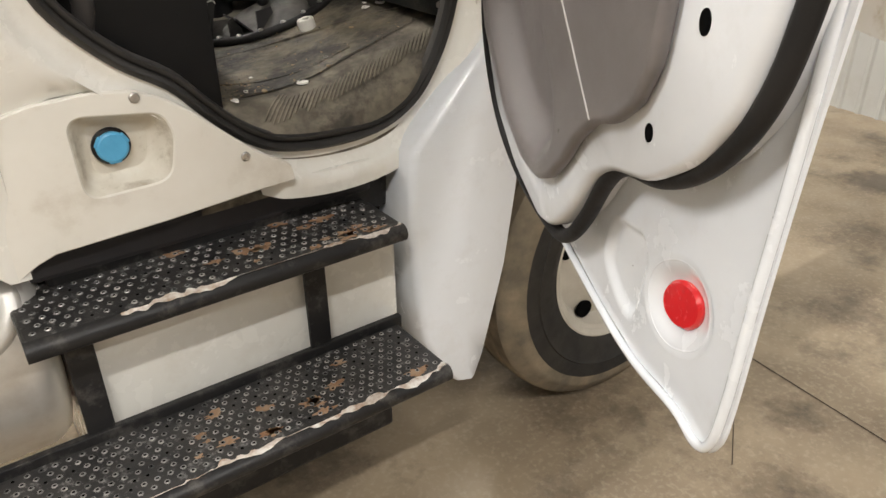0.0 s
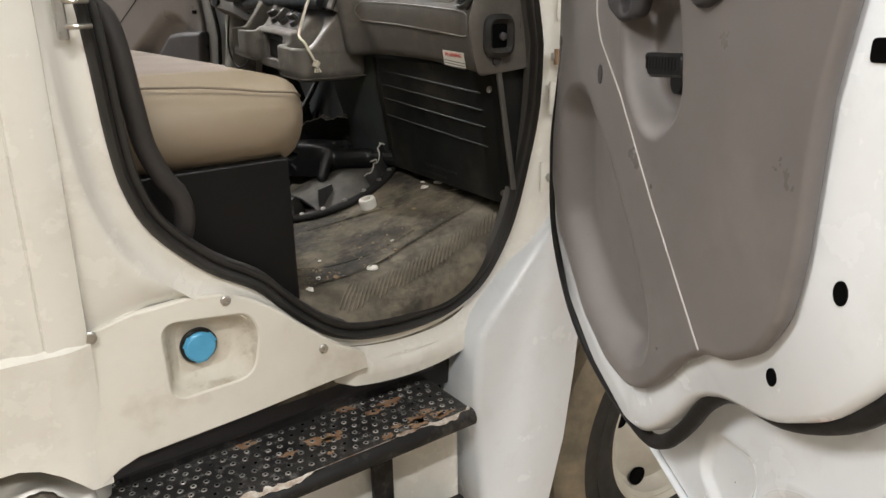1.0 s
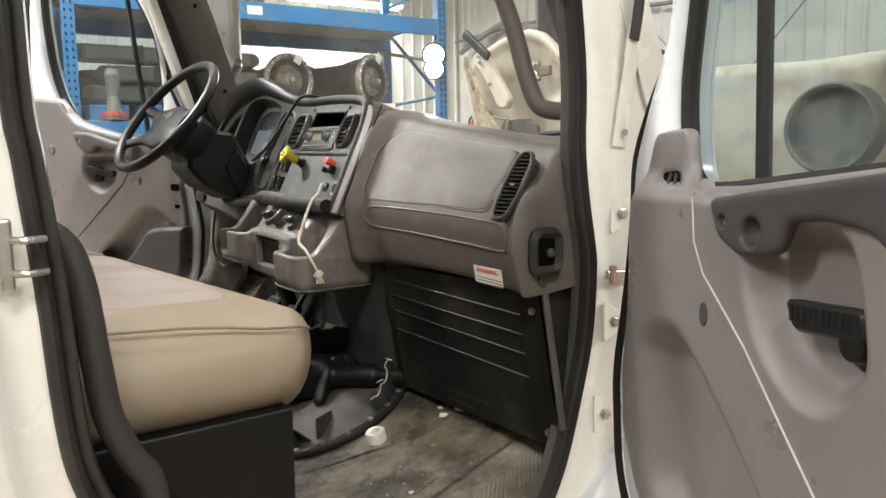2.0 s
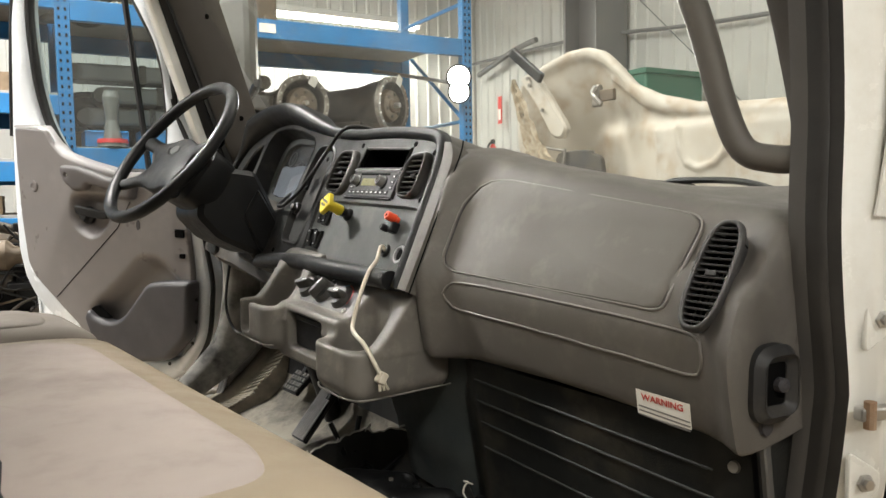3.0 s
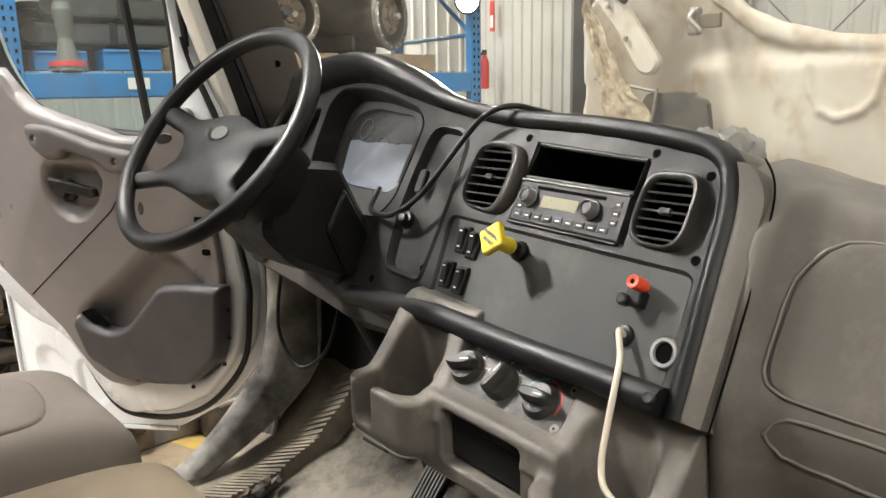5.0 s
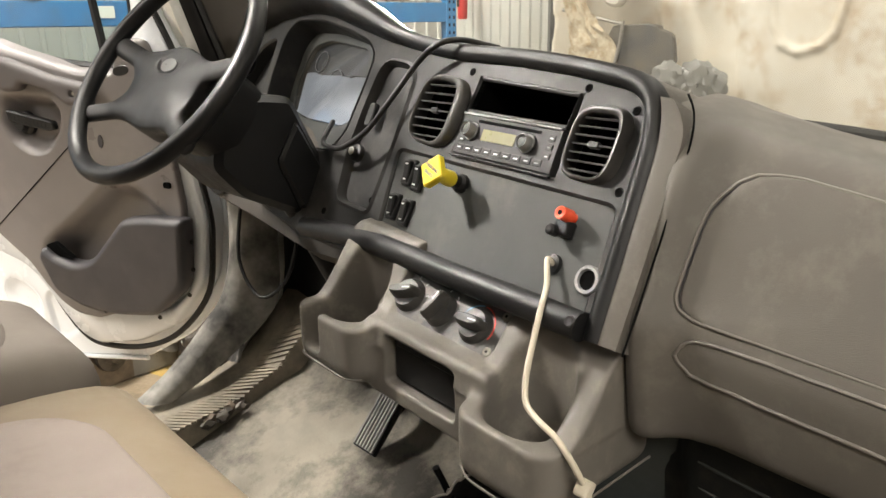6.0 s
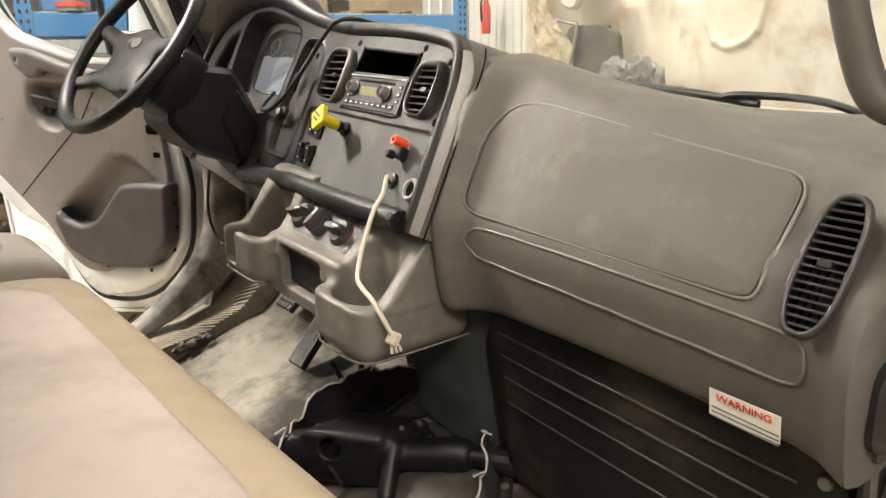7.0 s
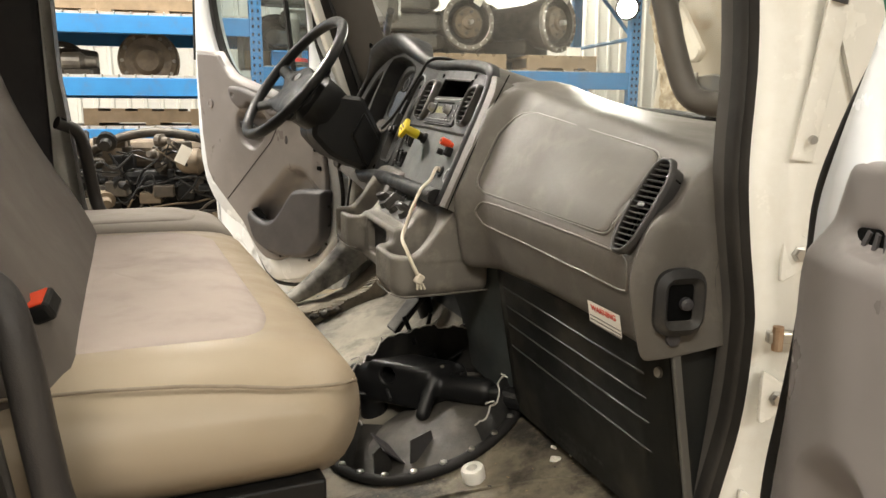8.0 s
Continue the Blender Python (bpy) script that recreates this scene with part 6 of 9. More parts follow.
    part("latch_well", plate(bmesh.new(), [(-0.02, -0.026), (0.02, -0.026), (0.02, 0.026), (-0.02, 0.026)], 0.002, plane_place((0.997, 1.316, 1.618), (0.985, -0.17, 0), (0.02, 0, 1), (-0.17, -0.985, 0.02))), VOID, lt)
    part("latch_tongue", lathe(bmesh.new(), (1.006, 1.317, 1.616), (-0.35, -0.9, 0.1), [(0, 0.009), (0.012, 0.008), (0.014, 0.003)], 12), DARK_TRIM, lt)
    part("end_plug", lathe(bmesh.new(), (0.997, 1.327, 1.568), (-0.1, -1, 0), [(0, 0.011), (0.006, 0.010)], 14), DARK_TRIM, d)
    # warning label
    lx, ly, ln = Vector((0.0, -0.998, -0.05)), Vector((-0.22, -0.05, 0.974)), Vector((-0.974, 0, -0.22))
    lab_at = plane_place((0.9785, 1.444, 1.567), lx, ly, ln)
    lb = part("warning_label", plate(bmesh.new(), [(-0.039, 0.017), (0.039, 0.017), (0.039, -0.017), (-0.039, -0.017)], 0.0006, lambda a, b, c: lab_at(a, b, 0.004 + c)), LABEL, d, "white and red warning label")
    mm = Matrix((lx, ly, ln)).transposed().to_4x4()
    words("WARNING", 0.0125, Matrix.Translation(lab_at(0, 0.0085, 0.0046)) @ mm, PRINT_RED, lb)
    for k in range(3):
        part("print_line", plate(bmesh.new(), [(-0.036, -0.004 - 0.006 * k), (0.038, -0.006 - 0.006 * k), (0.038, -0.008 - 0.006 * k), (-0.036, -0.006 - 0.006 * k)], 0.0003, lambda a, b, c: lab_at(a, b, 0.0045 + c)), PRINT, lb)

    # centre and driver's bezel
    out = [(-0.035, -0.060), (-0.028, 0.08), (-0.022, 0.175), (0.0, 0.222), (0.06, 0.240), (0.20, 0.254), (0.36, 0.262), (0.50, 0.284), (0.62, 0.318), (0.74, 0.348), (0.86, 0.352), (0.98, 0.325), (1.06, 0.265), (1.095, 0.18), (1.08, 0.09), (1.00, 0.02), (0.86, -0.03), (0.66, -0.065), (0.50, -0.072), (0.25, -0.066), (0.05, -0.062)]
    out = [tuple(p)[:2] for p in smooth_path([(a, b, 0) for a, b in out + out[:1]], 3)][:-1]
    radio_hole = [(0.092, 0.112), (0.292, 0.118), (0.284, 0.232), (0.090, 0.218)]
    cl = rounded([(0.612, 0.083), (0.578, 0.118), (0.568, 0.20), (0.566, 0.258), (0.590, 0.280), (0.67, 0.304), (0.78, 0.324), (0.875, 0.326), (0.905, 0.295), (0.905, 0.20), (0.885, 0.115), (0.84, 0.083)], 0.02, 3)
    cl2 = rounded([(0.935, 0.13), (0.99, 0.12), (1.04, 0.19), (0.99, 0.27), (0.935, 0.29)], 0.02, 3)
    pn = rounded([(0.532, 0.006), (0.440, 0.000), (0.434, 0.10), (0.434, 0.225), (0.456, 0.244), (0.528, 0.252), (0.540, 0.175), (0.545, 0.086)], [0.02, 0.012, 0.05, 0.03, 0.02, 0.03, 0.05, 0.05], 4)
    lowp = rounded([(-0.012, -0.040), (0.400, -0.028), (0.415, 0.108), (-0.010, 0.090)], 0.012, 3)
    holes = [radio_hole, cl, cl2, lowp, pn] + [vi for vo, vi in VENTS]
    bz = part("bezel", plate(bmesh.new(), out, 0.04, stack_at, holes=holes, chamfer=0.004), BEZEL, d, "charcoal instrument bezel", smooth=30)
    # black hood rim round the bezel's top and right edge
    rim = [(-0.040, -0.062), (-0.034, 0.08), (-0.028, 0.178), (-0.004, 0.228), (0.06, 0.247), (0.20, 0.262), (0.36, 0.270), (0.50, 0.292), (0.62, 0.326), (0.74, 0.357), (0.86, 0.362), (0.99, 0.335), (1.075, 0.27), (1.11, 0.18), (1.095, 0.085), (1.01, 0.01)]
    rimp = [tuple(p)[:2] for p in smooth_path([(a, b, 0) for a, b in rim], 4)]
    bm = bmesh.new()
    rows = []
    for off, w in ((-0.012, -0.004), (-0.012, 0.004), (-0.009, 0.009), (-0.003, 0.0125), (0.003, 0.0125), (0.009, 0.009), (0.013, 0.003), (0.015, -0.008)):
        row = []
        for i, p in enumerate(rimp):
            a = (Vector(rimp[min(i + 1, len(rimp) - 1)]) - Vector(rimp[max(i - 1, 0)])).normalized()
            q = Vector(p) + Vector((-a.y, a.x)) * -off * -1
            swell = float(rise(p[0], 0.46, 0.70) * (1 - rise(p[0], 0.98, 1.10)))
            row.append(stack_at(p[0] + (q.x - p[0]) * (1 + 1.1 * swell), p[1] + (q.y - p[1]) * (1 + 1.1 * swell), w * (1 + 3.6 * swell)))
        rows.append(row)
    part("hood_rim", loft(bm, rows), BLACK, d, "black instrument hood edge", smooth=60)
    # dash top from the hood back to the windscreen, and the driver's end
    rows = []
    for i, p in enumerate(rimp):
        if i < 8:
            continue
        if p[1] < 0.10:
            break
        a = stack_at(p[0], p[1] + 0.012, -0.006)
        y = min(max(a.y, 1.94), 3.12)
        far = Vector((1.405, y, 1.825))
        mid1, mid2 = a.lerp(far, 0.3) + Vector((0, 0, 0.012)), a.lerp(far, 0.7) + Vector((0, 0, 0.01))
        rows.append([a, mid1, mid2, far])
    part("dash_top", loft(bmesh.new(), rows), TRIM, d, smooth=60)
    # taupe trim strip on the stack's right edge
    rows = []
    for v, u0, u1 in ((-0.062, -0.038, -0.076), (-0.02, -0.036, -0.076), (0.06, -0.034, -0.075), (0.14, -0.030, -0.072), (0.18, -0.024, -0.070), (0.205, -0.012, -0.058), (0.222, 0.0, -0.042)):
        rows.append([stack_at(u0, v, 0.002), stack_at(u0 - 0.008, v, 0.006), stack_at((u0 + u1) / 2, v, 0.007), stack_at(u1 + 0.004, v, 0.003), stack_at(u1, v, -0.05)])
    part("stack_trim", loft(bmesh.new(), [list(r) for r in zip(*[smooth_path(list(c), 3) for c in zip(*rows)])]), TRIM, d, smooth=60)
    # the dark gap beside the passenger pad, and the pad's rolled edge
    gap = [stack_at(u, v, w) for u, v, w in ((-0.079, -0.065, -0.002), (-0.080, 0.0, 0.0), (-0.079, 0.08, 0.0), (-0.076, 0.15, -0.002), (-0.070, 0.19, -0.006), (-0.058, 0.216, -0.012), (-0.040, 0.236, -0.020))]
    part("pad_gap", tube(bmesh.new(), gap, 0.0013, 8, 5), VOID, d, smooth=60)
    # padded bar under the panel
    bar = [stack_at(u, v, 0.012) for u, v in ((-0.028, -0.050), (0.05, -0.048), (0.2, -0.046), (0.38, -0.042), (0.50, -0.048), (0.58, -0.056))]
    part("lower_bar", tube(bmesh.new(), bar, 0.0175, 14, 5), BLACK, d, "black rounded lower bar", smooth=60)
    part("bar_screw", lathe(bmesh.new(), stack_at(-0.022, -0.048, 0.028), SN, [(0, 0.007), (0.003, 0.006), (0.002, 0.003)], 12), DARK_TRIM, d)
    # recessed switch panel
    part("switch_panel", plate(bmesh.new(), grown(lowp, 0.006), 0.004, lambda a, b, c: stack_at(a, b, -0.005 + c)), PANEL, d, "grey flat switch panel")
    for u, v in ((0.372, 0.077), (0.346, 0.072), (0.383, 0.021), (0.350, 0.017)):
        rk = part("rocker_switch", plate(bmesh.new(), rounded([(u - 0.011, v - 0.021), (u + 0.011, v - 0.021), (u + 0.011, v + 0.021), (u - 0.011, v + 0.021)], 0.004), 0.01, lambda a, b, c: stack_at(a, b, 0.002 + c), chamfer=0.002), BLACK, d)
        part("rocker", plate(bmesh.new(), rounded([(u - 0.007, v - 0.017), (u + 0.007, v - 0.017), (u + 0.007, v + 0.017), (u - 0.007, v + 0.017)], 0.003), 0.008, lambda a, b, c: stack_at(a, b, 0.0065 + (b - v) * 0.18 + c), chamfer=0.002), BLACK, rk)
        for dv in (0.011, -0.012):
            part("rocker_mark", plate(bmesh.new(), [(u - 0.003, v + dv - 0.001), (u + 0.003, v + dv - 0.001), (u + 0.003, v + dv + 0.001), (u - 0.003, v + dv + 0.001)], 0.0004, lambda a, b, c: stack_at(a, b, 0.0072 + (b - v) * 0.18 + c)), PRINT_WHITE, rk)
    # power socket
    so = part("power_socket", lathe(bmesh.new(), stack_at(-0.005, 0.002, -0.006), SN, [(0, 0.0175), (0.006, 0.0175), (0.008, 0.016), (0.008, 0.0125), (0.002, 0.0115)], 28, False), SILVER, d, "silver-ringed power socket", smooth=40)
    part("socket_well", lathe(bmesh.new(), stack_at(-0.005, 0.002, -0.004), SN, [(0, 0.012), (0.002, 0.012)], 24), VOID, so)
    # radio and pocket above it
    rd = part("radio", plate(bmesh.new(), [(0.100, 0.112), (0.290, 0.119), (0.288, 0.178), (0.100, 0.171)], 0.02, lambda a, b, c: stack_at(a, b, 0.002 + c), chamfer=0.002), RADIO, d, "black car radio with two silver knobs", smooth=30)
    part("radio_display", plate(bmesh.new(), [(0.176, 0.140), (0.240, 0.142), (0.240, 0.158), (0.176, 0.156)], 0.001, lambda a, b, c: stack_at(a, b, 0.003 + c)), LCD, rd)
    part("disc_slot", plate(bmesh.new(), [(0.135, 0.162), (0.255, 0.1665), (0.255, 0.1705), (0.135, 0.166)], 0.001, lambda a, b, c: stack_at(a, b, 0.003 + c)), VOID, rd)
    for u, v in ((0.263, 0.153), (0.152, 0.147)):
        part("knob_ring", lathe(bmesh.new(), stack_at(u, v, 0.002), SN, [(0, 0.0150), (0.0015, 0.0150), (0.002, 0.0135), (0.001, 0.0125)], 24, False), BLACK, rd, smooth=40)
        kn = part("radio_knob", lathe(bmesh.new(), stack_at(u, v, 0.002), SN, [(0, 0.0125), (0.002, 0.0125), (0.003, 0.0108), (0.013, 0.0100), (0.0145, 0.0088), (0.0125, 0.0078)], 24, False), SILVER, rd, smooth=40)
        part("knob_face", lathe(bmesh.new(), stack_at(u, v, 0.010), SN, [(0, 0.0080), (0.0035, 0.0078), (0.004, 0.0)], 20), BLACK, kn, smooth=40)
    for k in range(9):
        u = 0.118 + 0.019 * k
        part("radio_button", plate(bmesh.new(), [(u, 0.119 + 0.036 * (u - 0.1) * 0.8), (u + 0.015, 0.119 + 0.036 * (u - 0.085) * 0.8), (u + 0.015, 0.128 + 0.036 * (u - 0.085) * 0.8), (u, 0.128 + 0.036 * (u - 0.1) * 0.8)], 0.002, lambda a, b, c: stack_at(a, b, 0.0035 + c), chamfer=0.0006), BLACK, rd)
        part("button_mark", plate(bmesh.new(), [(u + 0.004, 0.1225 + 0.029 * (u - 0.1)), (u + 0.011, 0.1225 + 0.029 * (u - 0.1)), (u + 0.011, 0.1240 + 0.029 * (u - 0.1)), (u + 0.004, 0.1240 + 0.029 * (u - 0.1))], 0.0003, lambda a, b, c: stack_at(a, b, 0.0038 + c)), PRINT_WHITE, rd)
    part("radio_lip", plate(bmesh.new(), [(0.101, 0.1725), (0.288, 0.1795), (0.288, 0.1770), (0.101, 0.1700)], 0.004, lambda a, b, c: stack_at(a, b, 0.0055 + c), chamfer=0.0008), SILVER, rd)
    part("radio_foot", plate(bmesh.new(), [(0.099, 0.1105), (0.291, 0.1175), (0.291, 0.1145), (0.099, 0.1075)], 0.006, lambda a, b, c: stack_at(a, b, 0.0055 + c), chamfer=0.0008), BLACK, rd)
    for k in range(3):
        for u in (0.108, 0.272):
            v = 0.130 + 0.012 * k + 0.036 * (u - 0.1)
            part("radio_button", plate(bmesh.new(), [(u, v), (u + 0.011, v + 0.0004), (u + 0.011, v + 0.0084), (u, v + 0.008)], 0.002, lambda a, b, c: stack_at(a, b, 0.0035 + c), chamfer=0.0006), BLACK, rd)
            part("button_mark", plate(bmesh.new(), [(u + 0.003, v + 0.003), (u + 0.008, v + 0.003), (u + 0.008, v + 0.0046), (u + 0.003, v + 0.0046)], 0.0003, lambda a, b, c: stack_at(a, b, 0.0038 + c)), PRINT_WHITE, rd)
    # slot lined in near-black, so its shade is painted too
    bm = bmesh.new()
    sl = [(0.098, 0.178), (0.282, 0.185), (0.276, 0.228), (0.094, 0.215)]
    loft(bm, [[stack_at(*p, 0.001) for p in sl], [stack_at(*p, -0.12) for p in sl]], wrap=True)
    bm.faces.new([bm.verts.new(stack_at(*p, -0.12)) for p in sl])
    part("storage_slot", bm, VOID, d, "empty radio slot, its shade painted black")
    part("slot_frame", plate(bmesh.new(), grown(sl, 0.006), 0.01, lambda a, b, c: stack_at(a, b, 0.003 + c), holes=[sl], chamfer=0.002), BEZEL, d)
    for vo, vi in VENTS:
        right = min(p[0] for p in vo)
        vent(d, stack_at, vo, vi, lambda u: 0.005 + 0.011 * max(0.0, 1 - (u - right) / 0.045), 7, "charcoal air vent with a swollen surround", 0.008)
    for u, v in ((0.305, 0.240), (0.085, 0.228), (-0.008, 0.108), (0.005, 0.205), (0.46, 0.215), (0.44, 0.02), (0.56, -0.02)):
        part("bezel_screw", lathe(bmesh.new(), stack_at(u, v, 0.0), SN, [(0, 0.006), (0.0015, 0.005), (0.0005, 0.003)], 12), VOID, bz)
    # panel for keys between stack and cluster
    bm = bmesh.new()
    loft(bm, [[stack_at(*p, 0.0005) for p in grown(pn, 0.007)], [stack_at(*p, 0.004) for p in grown(pn, 0.002)], [stack_at(*p, 0.0) for p in pn], [stack_at(*p, -0.012) for p in grown(pn, -0.004)]], wrap=True)
    bm.faces.new([bm.verts.new(stack_at(*p, -0.012)) for p in grown(pn, -0.004)])
    part("key_panel", bm, BEZEL, bz, "recessed charcoal key panel", smooth=50)
    ig = part("ignition", lathe(bmesh.new(), stack_at(0.515, 0.088, 0.0), SN, [(0, 0.015), (0.008, 0.014), (0.010, 0.009), (0.016, 0.008)], 20), BLACK, d, smooth=40)
    part("lock_face", lathe(bmesh.new(), stack_at(0.515, 0.088, 0.016), SN, [(0, 0.007), (0.002, 0.006)], 14), METAL, ig)
    part("clip", plate(bmesh.new(), rounded([(0.502, 0.135), (0.520, 0.135), (0.520, 0.175), (0.502, 0.175)], 0.006), 0.008, lambda a, b, c: stack_at(a, b, 0.008 + c), chamfer=0.002), BLACK, d)
    # instrument cluster, sunk under the hood
    bm = bmesh.new()
    mid = Vector((0.735, 0.205))
    deep = [tuple(mid + (Vector(p) - mid) * 0.96) for p in cl]
    loft(bm, [[stack_at(*p, 0.0) for p in cl], [stack_at(*p, -0.05) for p in deep]], wrap=True)
    part("cluster_well", bm, BEZEL, d, smooth=40)
    lens = rounded([(0.672, 0.138), (0.810, 0.142), (0.868, 0.155), (0.885, 0.22), (0.872, 0.290), (0.815, 0.306), (0.664, 0.290), (0.640, 0.225), (0.643, 0.160)], 0.022, 4)
    cl_face = part("cluster_surround", plate(bmesh.new(), grown(deep, 0.004), 0.004, lambda a, b, c: stack_at(a, b, -0.048 + c), holes=[lens], chamfer=0.0015), PANEL, d, "grey instrument surround")
    dial = part("dial_plate", plate(bmesh.new(), grown(lens, 0.003), 0.002, lambda a, b, c: stack_at(a, b, -0.062 + c)), CLUSTER, cl_face, "dark dial plate")
    for u, v, r in ((0.835, 0.265, 0.022), (0.828, 0.212, 0.018), (0.765, 0.225, 0.026), (0.70, 0.215, 0.026)):
        part("gauge_ring", lathe(bmesh.new(), stack_at(u, v, -0.061), SN, [(0, r), (0.003, r), (0.003, r - 0.0015), (0.001, r - 0.0015)], 28, False), SILVER, dial)
    # a pale wavy-topped sheet stands in for the reflection across the gauges
    wf = []
    for u in spread(0.652, 0.868, 28):
        wf.append((u, 0.236 + 0.006 * noise.noise((u * 22, 1, 0)) + 0.003 * noise.noise((u * 75, 4, 0))))
    wf = rounded([(0.868, 0.157), (0.808, 0.145), (0.676, 0.141), (0.648, 0.162)], 0.012, 3) + wf
    part("gauge_film", plate(bmesh.new(), wf, 0.001, lambda a, b, c: stack_at(a, b, -0.0525 + c)), CLUSTER_WHITE, cl_face, "pale sheet painted as the reflection in the instrument lens")
    bm = bmesh.new()
    bm.faces.new([bm.verts.new(stack_at(a, b, -0.0505)) for a, b in grown(lens, 0.002)])
    part("cluster_lens", bm, LENS, cl_face, "clear glossy instrument lens").visible_shadow = False
    # left gauge pod
    part("pod_face", plate(bmesh.new(), grown(cl2, 0.002), 0.004, lambda a, b, c: stack_at(a, b, -0.03 + c)), BEZEL, d)
    for u, v in ((0.93, 0.17), (0.93, 0.235), (0.965, 0.205)):
        part("warning_lamp", lathe(bmesh.new(), stack_at(u, v, -0.028), SN, [(0, 0.008), (0.004, 0.007)], 12), SILVER, d)
    # driver side lower dash and knee trim
    rows = []
    for y, zt, zb, x in ((2.50, 1.67, 1.60, 1.00), (2.62, 1.69, 1.60, 0.99), (2.80, 1.72, 1.635, 0.985), (2.95, 1.74, 1.65, 0.99), (3.06, 1.76, 1.66, 1.01), (3.10, 1.77, 1.67, 1.06)):
        rows.append([(x + 0.10, y, zb - 0.01), (x + 0.03, y, zb), (x, y, zb + 0.025), (x + 0.01, y, zt - 0.02), (x + 0.05, y, zt + 0.02), (x + 0.12, y, zt + 0.10), (1.20, y, 1.86)])
    part("knee_panel", loft(bmesh.new(), rows), PILLAR, d, smooth=60)
    part("knee_vent", plate(bmesh.new(), oval(0, 0, 0.032, 0.019, 20), 0.01, plane_place((0.983, 2.94, 1.695), (0, -1, 0), (0.0, 0, 1), (-1, 0, 0)), chamfer=0.003), BLACK, d)
    part("loose_wire", tube(bmesh.new(), [(1.04, 2.94, 1.67), (1.02, 2.94, 1.53), (1.03, 2.88, 1.455), (1.06, 2.81, 1.51), (1.08, 2.78, 1.64)], 0.004, 7, 5), BLACK, d)
    return d


dashboard()


def warn_knobs():
    k = thing("parking_brake_valve", "yellow diamond parking brake valve on a black stem", "brake valve")
    base = stack_at(0.255, 0.078, -0.005)
    part("stem", lathe(bmesh.new(), base, SN, [(0, 0.014), (0.006, 0.014), (0.010, 0.010), (0.028, 0.009)], 16), BLACK, k)
    b = part("neck", lathe(bmesh.new(), base, SN, [(0.020, 0.0105), (0.024, 0.0115), (0.045, 0.0105), (0.058, 0.009)], 20), YELLOW, k, smooth=40)
    dm = plane_place(base + SN * 0.058, SU, SV, SN)
    dia = rounded([(-0.025, -0.004), (0.004, -0.025), (0.025, 0.004), (-0.004, 0.025)], 0.005)
    dd = part("diamond", plate(bmesh.new(), dia, 0.010, lambda a, b2, c: dm(a, b2, 0.004 + c), chamfer=0.002), YELLOW, k, smooth=30)
    turned = Matrix((-SU, SV, SN)).transposed().to_4x4() @ Matrix.Rotation(-0.32, 4, "Z")
    for text, up in (("PARKING", 0.004), ("BRAKE", -0.005)):
        words(text, 0.0072, Matrix.Translation(dm(0, 0, 0.0044)) @ turned @ Matrix.Translation((0, up, 0)), PRINT, dd)
    r = thing("trailer_knob", "small red and black push knobs on the switch panel", "knob")
    base = stack_at(0.060, 0.062, -0.005)
    part("body", boxed((-0.011, -0.010, 0), (0.011, 0.010, 0.018), 0.003, m=stack_m(0.047, 0.052, -0.005)), BLACK, r)
    part("black_button", lathe(bmesh.new(), stack_at(0.054, 0.046, 0.010), SN, [(0, 0.007), (0.012, 0.007), (0.014, 0.005)], 16), BLACK, r, smooth=40)
    rb = part("red_button", lathe(bmesh.new(), stack_at(0.042, 0.067, 0.0), SN, [(0, 0.006), (0.006, 0.006), (0.008, 0.0085), (0.027, 0.0080), (0.028, 0.0068), (0.0275, 0.0035)], 20), RED_PLASTIC, r, "red button", smooth=40)
    part("button_hole", lathe(bmesh.new(), stack_at(0.042, 0.067, 0.0277), SN, [(0, 0.0032), (0.0004, 0.003)], 12), VOID, rb)
    # cream cable out of its grommet
    c = thing("loose_cable", "cream loose cable hanging from the switch panel", "cable")
    g = stack_at(0.053, 0.008, -0.005)
    part("grommet", lathe(bmesh.new(), g, SN, [(0, 0.013), (0.005, 0.012), (0.006, 0.007), (0.002, 0.006)], 18), BLACK, c)
    pts = [g, g + SN * 0.012 + Vector((0, 0, 0.003)), Vector((0.945, 2.034, 1.716)), Vector((0.918, 2.020, 1.697)), Vector((0.893, 2.012, 1.655)), Vector((0.880, 2.008, 1.625)), Vector((0.868, 1.996, 1.606)), Vector((0.862, 1.975, 1.597)), Vector((0.858, 1.945, 1.588)), Vector((0.862, 1.926, 1.565)), Vector((0.872, 1.919, 1.540))]
    part("lead", tube(bmesh.new(), pts, 0.0037, 8, 8), CABLE, c, smooth=60)
    pl = part("plug", boxed((-0.007, -0.009, -0.010), (0.007, 0.009, 0.010), 0.003, m=Matrix.Translation((0.874, 1.918, 1.533)) @ Matrix.Rotation(0.6, 4, "Y")), CABLE, c)
    for dy in (-0.005, 0.0, 0.005):
        part("terminal", tube(bmesh.new(), [(0.875 + dy, 1.917, 1.524), (0.877 + dy * 1.6, 1.915, 1.512)], 0.0025, 6, 0), CABLE, pl)
    w = thing("aux_cable", "black cable looped over the instrument hood", "cable")
    pts = [Vector((1.30, 2.33, 1.885)), Vector((1.212, 2.330, 1.958)), Vector((1.131, 2.331, 1.981)), Vector((1.089, 2.336, 1.986)), Vector((1.070, 2.357, 1.978)), Vector((1.065, 2.393, 1.952)), Vector((1.041, 2.43, 1.897)), Vector((1.020, 2.466, 1.849)), Vector((1.008, 2.516, 1.818)), Vector((1.018, 2.57, 1.811)), Vector((1.040, 2.62, 1.815)), Vector((1.09, 2.66, 1.84))]
    part("lead", tube(bmesh.new(), pts, 0.0045, 8, 8), CABLE_DARK, w, smooth=60)


warn_knobs()


